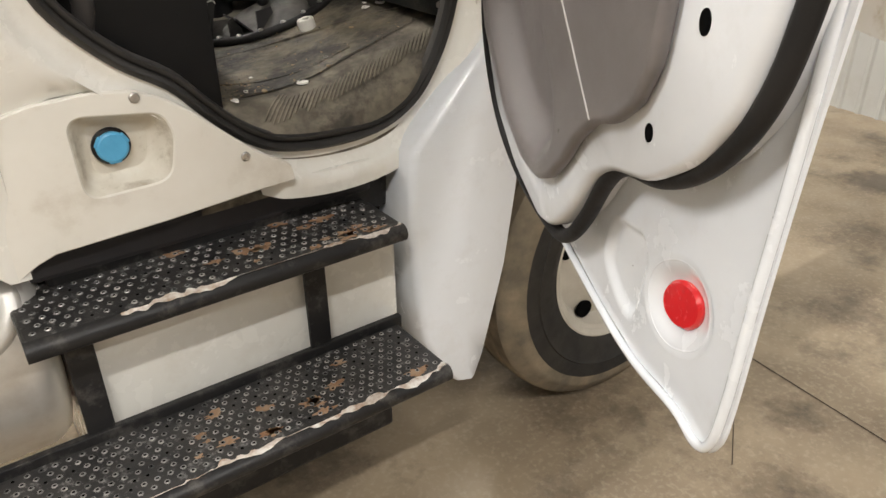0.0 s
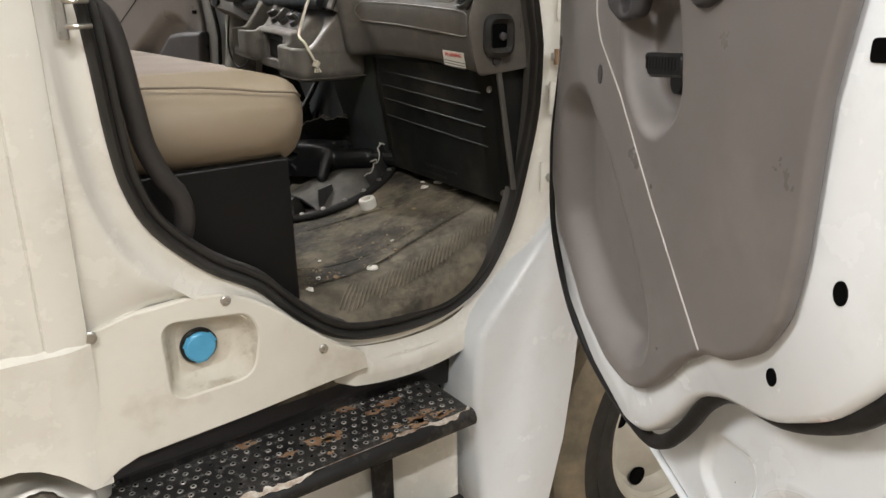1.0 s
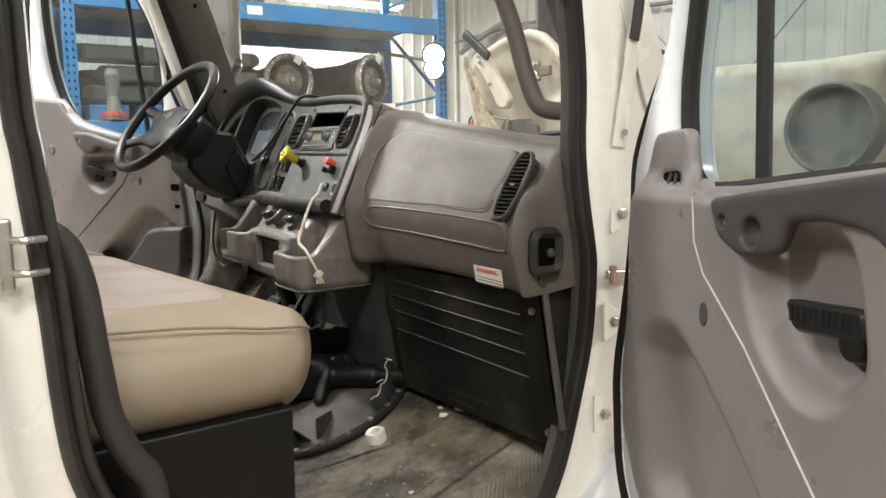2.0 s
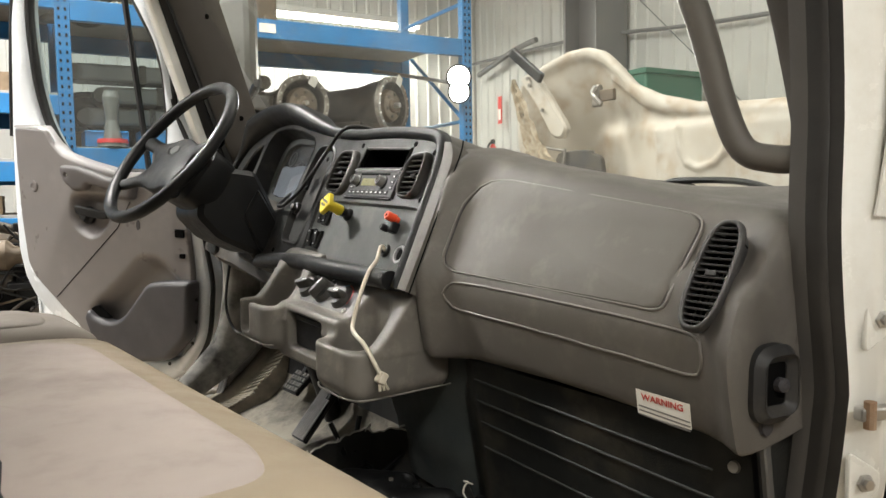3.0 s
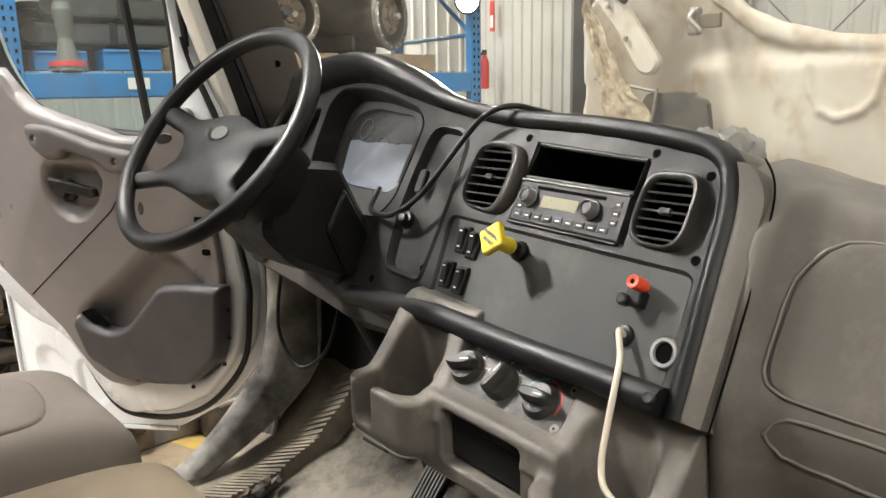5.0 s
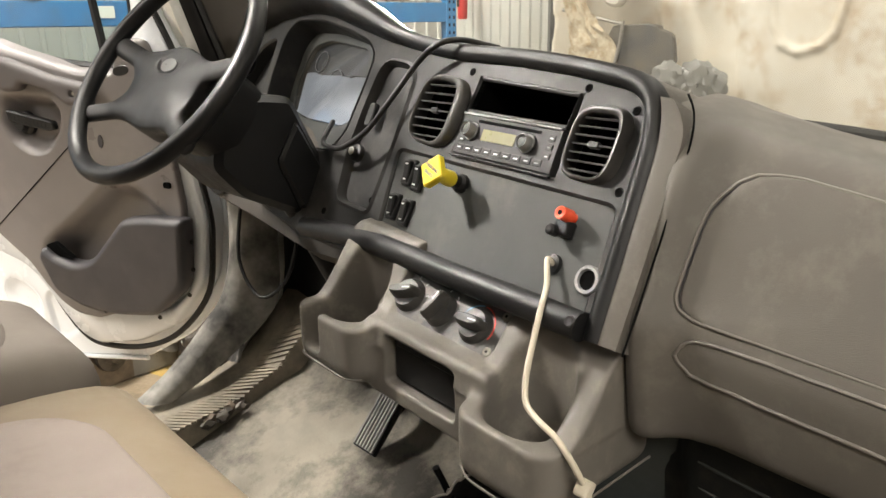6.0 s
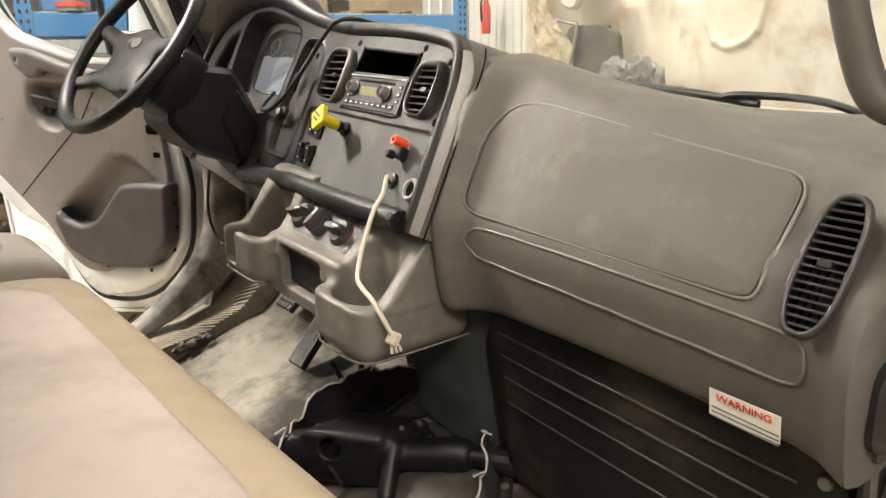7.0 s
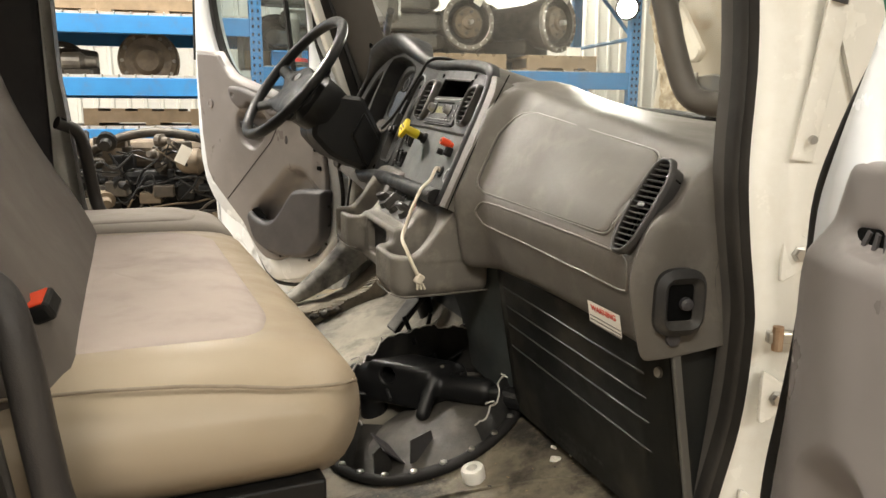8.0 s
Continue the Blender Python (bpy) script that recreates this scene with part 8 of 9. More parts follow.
def belt_buckle():
    b = thing("seat_belt_buckle", "black seat belt buckle with a red button", "buckle")
    m = Matrix.Translation((0.236, 1.500, 1.634)) @ Matrix.Rotation(radians(-20), 4, "Z") @ Matrix.Rotation(radians(-20), 4, "Y") @ Matrix.Rotation(radians(25), 4, "X")
    part("body", boxed((-0.045, -0.018, -0.012), (0.045, 0.018, 0.012), 0.005, m=m), BLACK, b)
    part("button", boxed((0.010, -0.014, 0.010), (0.040, 0.014, 0.0135), 0.001, m=m), RED_PLASTIC, b, "red release button")
    part("strap", tube(bmesh.new(), [m @ Vector((-0.04, 0, 0)), m @ Vector((-0.10, 0.0, -0.02)), (0.18, 1.46, 1.53)], 0.012, 8, 4, flat=0.3), BLACK, b)


belt_buckle()


# ---- torn shifter opening on the floor ----
def floor_opening():
    c = Vector((0.940, 2.060, 0))
    zf = lambda x: float(np.interp(x, [0.70, 0.80, 0.94, 1.05, 1.12, 1.18], [1.10, 1.118, 1.161, 1.198, 1.218, 1.27]))
    o = thing("shift_boot_ring", "torn black rubber shifter boot and ring on the floor", "boot")
    pts = []
    for a in spread(0, 2 * math.pi * 39 / 40, 40):
        x, y = c.x + 0.215 * math.cos(a), c.y + 0.215 * math.sin(a)
        pts.append((x, y, zf(x) + 0.012))
    part("ring", tube(bmesh.new(), pts, 0.012, 8, 0, closed=True), RUBBER, o, "black rubber ring", smooth=60)
    rng = random.Random(7)
    # ragged skirt standing up from the ring, torn away on the near side
    def skirt(a, t):
        far = 0.5 + 0.5 * math.sin(a - 0.15)
        h = 0.035 + 0.115 * far ** 0.8 + 0.022 * noise.noise((a * 2.6, 1.7, 0)) + 0.012 * noise.noise((a * 9, 5.2, 0))
        r = 1 - 0.13 * t - 0.05 * t * noise.noise((a * 6, 0.3, 2))
        x, y = c.x + 0.205 * r * math.cos(a), c.y + 0.205 * r * math.sin(a)
        return Vector((x, y, zf(c.x + 0.205 * math.cos(a)) + 0.01 + h * t ** 0.8))

    ang = spread(-0.42 * math.pi, 1.12 * math.pi, 110)
    part("torn_skirt", loft(bmesh.new(), [[skirt(a, t) for a in ang] for t in (0, 0.25, 0.5, 0.75, 1.0)]), BOOT, o, "ragged torn boot skirt", smooth=50)
    part("torn_edge", tube(bmesh.new(), [skirt(a, 1.0) for a in ang], 0.0022, 5, 0), TORN, o, "pale frayed edge")
    for k in range(11):
        a = ang[8 + 9 * k]
        p = skirt(a, 1.0)
        part("frayed_thread", tube(bmesh.new(), [p, p + Vector((rng.uniform(-0.012, 0.012), rng.uniform(-0.012, 0.012), rng.uniform(0.004, 0.018))), p + Vector((rng.uniform(-0.022, 0.022), rng.uniform(-0.02, 0.02), rng.uniform(0.0, 0.016)))], 0.0018, 5, 4), TORN, o)
    # the black shift casting that shows through the tear
    def solid(x, y, z):
        b = rod(x, y, z, (0.835, 2.225, 1.235), (1.055, 1.985, 1.248), 0.030)
        b = blend(b, block(x + (y - 2.12) * 0.8, y, z, (0.885, 2.06, 1.19), (1.005, 2.18, 1.292), 0.016), 0.02)
        b = blend(b, rod(x, y, z, (0.87, 2.205, 1.13), (0.865, 2.20, 1.24), 0.032), 0.02)
        b = blend(b, rod(x, y, z, (1.02, 2.03, 1.25), (1.035, 2.09, 1.262), 0.017), 0.012)
        b = blend(b, rod(x, y, z, (0.965, 2.06, 1.262), (0.925, 2.03, 1.20), 0.016), 0.012)
        b = carve(b, rod(x, y, z, (0.885, 2.135, 1.262), (0.915, 2.165, 1.262), 0.020), 0.006)
        return carve(b, rod(x, y, z, (0.99, 2.03, 1.292), (1.02, 2.06, 1.292), 0.012), 0.004)

    part("shift_tower", moulded(solid, (0.79, 1.93, 1.11), (1.10, 2.27, 1.30), 0.004), BLACK, o, "black cast shift linkage", smooth=60)
    rng2 = random.Random(3)
    for k in range(9):
        q = Vector((0.89 + 0.017 * k, 2.185 - 0.019 * k, 1.268 + 0.006 * math.sin(k * 2.4)))
        part("linkage_bolt", lathe(bmesh.new(), q, (-0.3, -0.3, 1), [(0, 0.008), (0.012, 0.008), (0.013, 0.005), (0.018, 0.005)], 6), CAST if k % 3 == 0 else BLACK, o)
    # the gearbox cover below it, dusty and domed
    bm = bmesh.new()
    dome = []
    for k in spread(0.02, 1, 9):
        dome.append([(c.x + 0.02 + 0.165 * k * math.cos(a), c.y - 0.045 + 0.150 * k * math.sin(a), zf(c.x + 0.165 * k * math.cos(a)) + 0.008 + 0.034 * (1 - k * k) + 0.006 * noise.noise((k * 3 * math.cos(a), k * 3 * math.sin(a), 0))) for a in spread(0, 2 * math.pi * 31 / 32, 32)])
    part("gearbox_cover", loft(bm, dome, wrap=True), COVER, o, "dusty grey domed gearbox cover", smooth=60)
    for k in range(7):
        q = Vector((0.80 + 0.045 * k, 2.25 - 0.03 * (k % 3), zf(0.80 + 0.045 * k) + 0.02))
        part("loose_wire", tube(bmesh.new(), [q + Vector((rng2.uniform(-0.06, 0.06), rng2.uniform(-0.12, 0.02), rng2.uniform(0.0, 0.07))) for _ in range(4)], 0.004, 6, 5), BLACK, o)
    part("crossbar", tube(bmesh.new(), [(1.03, 2.01, 1.250), (1.075, 1.95, 1.25), (1.10, 1.91, 1.25)], 0.018, 10, 4), BLACK, o, smooth=60)
    part("bar_end", lathe(bmesh.new(), (1.085, 1.93, 1.25), (0.5, -0.8, 0), [(0, 0.024), (0.05, 0.024), (0.055, 0.015)], 14), BLACK, o)
    for dx in (-0.012, 0.012):
        part("prong", tube(bmesh.new(), [(1.0 + dx, 2.24, 1.29), (1.0 + dx * 2.2, 2.25, 1.335), (1.0 + dx * 3, 2.255, 1.36)], 0.006, 7, 3), BLACK, o)
    # torn rubber flaps on the near side: two dark wedges and a flat grey one
    for k, (x, y, turn, w, h, mat) in enumerate(((0.80, 1.935, 0.5, 0.05, 0.060, BOOT), (0.885, 1.93, 0.35, 0.07, 0.050, FLAP))):
        m = Matrix.Translation((x, y, zf(x) + 0.004)) @ Matrix.Rotation(turn, 4, "Z") @ Matrix.Rotation(-0.25, 4, "X")
        tri = [(-w / 2, 0), (w / 2, 0), (w / 2, h * 0.45), (w * 0.1, h), (-w * 0.35, h * 0.9)] if mat == BOOT else [(-w / 2, 0), (w / 2, 0), (w / 2 - 0.004, h), (-w / 2 + 0.01, h * 0.9)]
        part("standing_flap", plate(bmesh.new(), tri, 0.005, lambda a2, b2, c2: m @ Vector((a2, c2, b2)), chamfer=0.001), mat, o)
    well = bmesh.new()
    well.faces.new([well.verts.new((c.x + 0.20 * math.cos(a), c.y + 0.20 * math.sin(a), zf(c.x + 0.20 * math.cos(a)) + 0.004)) for a in spread(0, 2 * math.pi * 39 / 40, 40)])
    part("dark_opening", well, WELL, o)
    part("metal_flap", boxed((-0.035, -0.045, -0.002), (0.035, 0.045, 0.002), 0.001, m=Matrix.Translation((0.83, 1.98, 1.155)) @ Matrix.Rotation(radians(40), 4, "Y")), DARK_TRIM, o)
    for k in range(9):
        a = 3.4 + 0.28 * k
        p = Vector((c.x + 0.213 * math.cos(a), c.y + 0.213 * math.sin(a), 0))
        part("ring_clip", lathe(bmesh.new(), (p.x, p.y, zf(p.x) + 0.020), (0, 0, 1), [(0, 0.008), (0.006, 0.007), (0.008, 0.003)], 10), METAL, o)
    d = thing("tape_roll", "small white plastic ring lying on the floor", "ring")
    part("ring", lathe(bmesh.new(), (0.937, 1.786, 1.160), (-0.25, 0, 1), [(0, 0.022), (0.022, 0.023), (0.026, 0.021), (0.026, 0.011), (0.008, 0.010), (0.0, 0.010)], 28, False), LABEL, d, smooth=40)
    g = thing("dirt_clump", "dark brown torn clump of dirt on the driver sill", "dirt")
    for k in range(6):
        bm = bmesh.new()
        bmesh.ops.create_icosphere(bm, subdivisions=2, radius=1.0)
        cc = Vector((0.885 + 0.015 * k, 2.885 + 0.012 * math.sin(k * 2.1), 1.205 + 0.004 * k))
        for v in bm.verts:
            n = v.co.normalized()
            v.co = cc + Vector((n.x * 0.015, n.y * 0.011, n.z * 0.010)) * (1 + 0.7 * noise.noise(n * 2.5 + Vector((k * 5, 0, 0))))
        part("clod", bm, (GREASY, TAN_CAST, GREASY)[k % 3], g, smooth=30)
    # litter
    for k, (x, y, r) in enumerate(((0.762, 1.478, 0.014), (1.072, 1.716, 0.011), (1.108, 1.699, 0.013), (1.09, 1.75, 0.006), (0.68, 1.50, 0.007), (0.645, 1.52, 0.006), (0.80, 1.60, 0.006), (0.86, 1.55, 0.005), (0.985, 1.64, 0.006), (0.70, 1.62, 0.005), (0.84, 1.50, 0.005), (0.60, 1.47, 0.009))):
        l = thing("litter", "small pale scrap lying on the cab floor", "litter", group="floor litter")
        bm = lathe(bmesh.new(), (x, y, zf(x) + 0.001), (0, 0, 1), [(0, r), (0.004, r * 0.9), (0.005, 0)], 9 if k else 20)
        if k:
            for v in bm.verts:
                v.co += Vector((noise.noise((k, v.co.x * 300, 0)), noise.noise((k, v.co.y * 300, 3)), abs(noise.noise((k * 3, v.co.x * 200, v.co.y * 200))))) * r * 0.7
        part("scrap", bm, LABEL if k < 3 or k % 2 else CARDBOARD, l)
    rnd = random.Random(11)
    for mat, name3, lab, count, size in ((CARDBOARD, "floor_crumbs", "brown crumbs and grit strewn over the cab floor", 260, 0.0034), (BOOT, "floor_grit", "dark grit strewn over the cab floor", 130, 0.0036)):
        bm = bmesh.new()
        for k in range(count):
            x, y = (0.575 + 0.12 * rnd.random() ** 2, 1.47 + 0.18 * rnd.random()) if k % 3 == 0 else (0.56 + 0.55 * rnd.random(), 1.48 + 0.42 * rnd.random() ** 1.6)
            p, r = Vector((x, y, zf(x) + 0.0075)), size * (0.4 + rnd.random())
            vs = [bm.verts.new(p + Vector((rnd.uniform(-1, 1), rnd.uniform(-1, 1), rnd.uniform(-0.2, 0.6))) * r) for q in range(5)]
            for a, b, e in ((0, 1, 2), (0, 2, 3), (0, 3, 4), (1, 2, 3), (1, 3, 4)):
                bm.faces.new((vs[a], vs[b], vs[e]))
        tagged(part(name3, bm, mat), lab, "dirt", kind="stuff")



BOOT = material("torn_black_boot", (0.012, 0.012, 0.012), 0.5, second=(0.040, 0.037, 0.032), scale=16, amount=0.7, bump=0.4, bump_scale=150)
COVER = material("dusty_gearbox_cover", (0.040, 0.037, 0.033), 0.6, second=(0.10, 0.09, 0.075), scale=14, amount=0.9, bump=0.4, bump_scale=110, stain=(0.03, 0.027, 0.022), stain_scale=11, stain_amount=0.7)
FLAP = material("grey_rubber_flap", (0.035, 0.034, 0.034), 0.5, second=(0.06, 0.058, 0.056), scale=20, amount=0.6)
TORN = material("frayed_pale_edge", (0.42, 0.40, 0.36), 0.7, scale=30)
WELL = material("greasy_floor_well", (0.035, 0.032, 0.028), 0.7, second=(0.02, 0.018, 0.016), scale=9, amount=0.9, bump=0.4, bump_scale=90)
floor_opening()

# ---- tilted hood in front of the windscreen ----


FLAP_DARK = material("mottled_dark_rubber", (0.028, 0.028, 0.026), 0.7, second=(0.17, 0.13, 0.08), scale=11, amount=0.5, bump=0.6, bump_scale=90)


def hood():
    h = thing("tilted_hood", "cream fibreglass truck hood tilted open, dusty underside", "hood")
    ys = [3.34, 3.30, 3.24, 3.17, 3.10, 3.02, 2.94, 2.86, 2.78, 2.66, 2.50, MID]
    zt = [2.26, 2.33, 2.37, 2.40, 2.425, 2.43, 2.40, 2.33, 2.25, 2.19, 2.15, 2.13]
    ys = ys + [2 * MID - y for y in reversed(ys[:-1])]
    zt = zt + [2.12, 2.11, 2.107, 2.106, 2.106, 2.106, 2.106, 2.10, 2.09, 2.06, 2.0]
    ys, zt = ys[::-1], zt[::-1]

    def solid(x, y, z):
        top = np.interp(y, ys, zt)
        side = np.maximum(0.0, (np.abs(y - MID) - 0.80) / 0.31)
        t = np.clip((top - z) / (top - 1.05), 0, 1)
        skin = 2.675 + 0.16 * t + 0.10 * np.sin(math.pi * t) * (1 - side) - 0.22 * side * (0.4 + 0.6 * t)
        shell = np.maximum(np.maximum(np.abs(x - skin) - 0.018, z - top), np.abs(y - MID) - 1.15)
        lip = np.sqrt((x - 2.668 + 0.088 * side) ** 2 + (z - top + 0.016) ** 2) - 0.020
        shell = blend(shell, np.maximum(lip, np.abs(y - MID) - 1.14), 0.035)
        tray = block(x, y, z, (2.625 + 0.10 * rise(y, 2.55, 2.95), 1.45, 1.30), (2.86, 3.00, 2.085), 0.03)
        shell = blend(shell, tray, 0.07)
        # a shallow pocket with a raised lip, an upright rib and a second rim under the edge
        lip = [(2.621, 2.562, 2.075), (2.621, 2.546, 1.990), (2.621, 2.515, 1.935), (2.621, 2.469, 1.915), (2.621, 2.410, 1.930), (2.621, 2.372, 1.965), (2.621, 2.346, 2.082)]
        rib = [(2.640, 2.660, 2.06), (2.636, 2.630, 1.78)]
        rim = [(2.672, 2.900, 2.295), (2.670, 2.810, 2.235), (2.664, 2.729, 2.181), (2.656, 2.630, 2.150), (2.650, 2.535, 2.134), (2.645, 2.345, 2.115), (2.640, 2.00, 2.098), (2.640, 1.55, 2.090)]
        for line, r, k in ((lip, 0.008, 0.012), (rib, 0.008, 0.02), (rim, 0.009, 0.025)):
            for p, q in zip(line, line[1:]):
                shell = blend(shell, rod(x, y, z, p, q, r), k)
        for sy in (2.62, 2.05):
            shell = carve(shell, rod(x, y, z, (2.58, sy, 1.95), (2.58, sy, 1.60), 0.03), 0.03)
        return shell + 0.004 * np.sin(y * 9 + z * 7) * np.sin(z * 11)

    part("shell", moulded(solid, (2.40, 1.02, 1.03), (2.86, 3.36, 2.45), 0.0105), HOOD, h, smooth=80)
    for y in (1.78, 2.60):
        part("hinge_bracket", boxed((2.74, y - 0.03, 0.885), (2.84, y + 0.03, 1.12), 0.01), GREASY, h, "greasy hood hinge bracket")
    # crumbling insulation down the corner, a bare strip with bolts, a dark flap
    bm = bmesh.new()
    rws = []
    for t in spread(0, 1, 30):
        z = 2.32 - 0.62 * t
        ya = float(np.interp(z, [1.70, 2.0, 2.28, 2.32], [3.16, 3.19, 3.275, 3.27]))
        yb = float(np.interp(z, [1.70, 1.95, 2.0, 2.15, 2.28, 2.32], [2.96, 2.99, 3.07, 3.155, 3.225, 3.25]))
        rws.append([(2.455 + 0.016 * noise.noise((k * 0.9, t * 22, 1)) + 0.012 * noise.noise((k * 2.1, t * 50, 3)), ya + (yb - ya) * q + 0.010 * noise.noise((k * 2, t * 14, 0)), z + 0.006 * noise.noise((t * 9, k * 3, 4))) for k, q in enumerate(spread(0, 1, 14))])
    part("insulation", loft(bm, rws), FOAM, h, "crumbling tan insulation", smooth=60)
    st = part("corner_strip", plate(bmesh.new(), rounded([(3.255, 2.325), (3.175, 2.342), (3.12, 2.29), (2.975, 2.095), (3.005, 2.05), (3.06, 2.06), (3.15, 2.20)], 0.03, 4), 0.03, lambda a, b, w: Vector((2.476 - w, a, b)), chamfer=0.010), HOOD, h, "grey fibreglass corner strip", smooth=35)
    for y, z in ((3.185, 2.315), (3.175, 2.285), (3.10, 2.175)):
        part("strip_bolt", lathe(bmesh.new(), (2.466, y, z), (-1, 0, 0), [(0, 0.009), (0.004, 0.008)], 12), CAST, st)
    part("dark_flap", plate(bmesh.new(), [(a + 0.012 * noise.noise((a * 40, b * 40, 0)), b + 0.012 * noise.noise((a * 40, b * 40, 7))) for a, b in rounded([(3.03, 1.995), (2.86, 2.000), (2.79, 1.965), (2.78, 1.86), (2.82, 1.74), (2.97, 1.74), (3.02, 1.86)], 0.03, 8)], 0.02, lambda a, b, w: Vector((2.468 - w, a, b)), chamfer=0.004), FLAP_DARK, h, "dark mottled rubber flap")
    for k in range(5):
        c = Vector((2.45 + 0.01 * k, 2.79 - 0.03 * k, 1.835 - 0.02 * (k % 3)))
        bm = bmesh.new()
        bmesh.ops.create_icosphere(bm, subdivisions=3, radius=0.055)
        for v in bm.verts:
            n = v.co.normalized()
            v.co = Vector((n.x * 0.02, n.y * 0.06, n.z * 0.05)) * (1 + 0.5 * noise.noise(n * 2.2 + Vector((k * 3, 0, 0))) + 0.25 * noise.noise(n * 6 + Vector((0, k, 0)))) + c
        part("crumpled_plastic", bm, WRAP, h, smooth=30)
    lt = part("latch", boxed((2.60, 2.915, 2.18), (2.63, 2.955, 2.27), 0.008), CAST, h, "rusty hood latch")
    part("latch_hook", tube(bmesh.new(), [(2.595, 2.925, 2.26), (2.58, 2.935, 2.235), (2.585, 2.915, 2.21), (2.595, 2.90, 2.19)], 0.008, 8, 4), METAL, lt)
    part("latch_arm", boxed((2.60, 2.84, 2.20), (2.62, 2.915, 2.245), 0.004), TAN_CAST, h)
    part("knob", lathe(bmesh.new(), (2.60, 3.265, 2.05), (-1, -0.1, 0), [(-0.06, 0.02), (0.0, 0.022), (0.01, 0.015)], 14), CAST, h)
    part("rod", tube(bmesh.new(), [(2.50, 3.25, 2.05), (2.47, 3.08, 2.02), (2.46, 2.97, 2.00)], 0.006, 8, 3), CAST, h)
    part("rod", tube(bmesh.new(), [(2.46, 2.97, 2.01), (2.45, 2.975, 1.93), (2.44, 3.00, 1.80)], 0.006, 8, 3), CAST, h)
    part("prop_arm", boxed((-0.012, -0.11, -0.022), (0.012, 0.11, 0.022), 0.008, m=Matrix.Translation((2.44, 3.165, 2.365)) @ Matrix.Rotation(radians(38), 4, "X")), BLACK, h, "black hood prop arm")
    # headlamp opening on the passenger side
    bm = bmesh.new()
    lathe(bm, (2.60, 1.53, 1.878), (1, 0, 0), [(-0.02, 0.150), (-0.10, 0.146), (-0.106, 0.138), (-0.10, 0.130), (-0.055, 0.126), (-0.045, 0.0)], 40, False)
    part("round_duct", bm, DUCT, h, "grey round duct opening", smooth=40)
    return h


hood()

# ---- storage racks ----
RO, RX, RY = Vector((3.96, 5.38, 0)), Vector((0.989, -0.150, 0)), Vector((0.150, 0.989, 0))


def rack_at(s, d, z):
    return RO + RX * s + RY * d + Vector((0, 0, z))


RM = Matrix((RX, RY, Vector((0, 0, 1)))).transposed().to_4x4()


def rm(s, d, z, turn=0.0):
    return Matrix.Translation(rack_at(s, d, z)) @ RM @ Matrix.Rotation(turn, 4, "Z")


def rack():
    r = thing("pallet_rack", "tall blue steel pallet rack with loaded shelves", "rack")
    for s in (0.0, -2.77, -5.54):
        for d in (0.0, 1.05):
            up = part("upright", boxed((-0.04, -0.035, GROUND), (0.04, 0.035, 4.2), 0.004, m=rm(s, d, 0)), RACK_BLUE, r, "blue punched rack upright")
            bm = bmesh.new()
            for k in range(54 if d == 0 else 0):
                z = 1.5 + 0.05 * k
                for a in (-0.018, 0.018):
                    box(bm, (a - 0.006, -0.0375, z - 0.010), (a + 0.006, -0.0345, z + 0.010), m=rm(s, d, 0))
                box(bm, (0.0385, -0.006, z - 0.010), (0.0415, 0.006, z + 0.010), m=rm(s, d, 0))
            if d == 0:
                tagged(part("punched_slot", bm, VOID, up), kind="stuff")
        for z in (0.6, 1.5, 2.4, 3.3):
            part("frame_brace", tube(bmesh.new(), [rack_at(s, 0.02, z), rack_at(s, 1.03, z + 0.7)], 0.016, 6, 0), RACK_BLUE, r)
            part("frame_strut", tube(bmesh.new(), [rack_at(s, 0.02, z), rack_at(s, 1.03, z)], 0.016, 6, 0), RACK_BLUE, r)
    for s0, levels in ((-2.77, (2.02, 2.89)), (-5.54, (1.62, 1.945, 2.335, 2.95))):
        for z in levels:
            for d in (-0.005, 1.05):
                part("beam", boxed((s0 + 0.04, -0.025 + d, z), (s0 + 2.73, 0.025 + d, z + 0.125 if z > 2.9 or s0 > -3 else z + 0.115), 0.004, m=rm(0, 0, 0)), RACK_BLUE, r, "blue shelf beam")
            part("shelf_board", boxed((s0 + 0.04, 0.02, z + 0.115), (s0 + 2.73, 1.03, z + 0.135), 0.002, m=rm(0, 0, 0)), PARTICLE, r, "grey shelf deck")
            bm = bmesh.new()
            for k in range(26):
                box(bm, (s0 + 0.1 + 0.1 * k, -0.028, z + 0.12), (s0 + 0.106 + 0.1 * k, 0.02, z + 0.137), m=rm(0, 0, 0))
            tagged(part("deck_wire", bm, METAL, r), kind="stuff")
    # paper tags on the beams
    for s, z in ((-1.55, 2.955), (-1.72, 2.945), (-1.95, 2.07), (-0.50, 2.29), (-2.2, 2.09)):
        part("shelf_tag", boxed((s - 0.055, -0.034, z - 0.03), (s + 0.055, -0.031, z + 0.03), 0, m=rm(0, 0, 0)), LABEL, r, "white paper shelf tag")
    return r


rack()


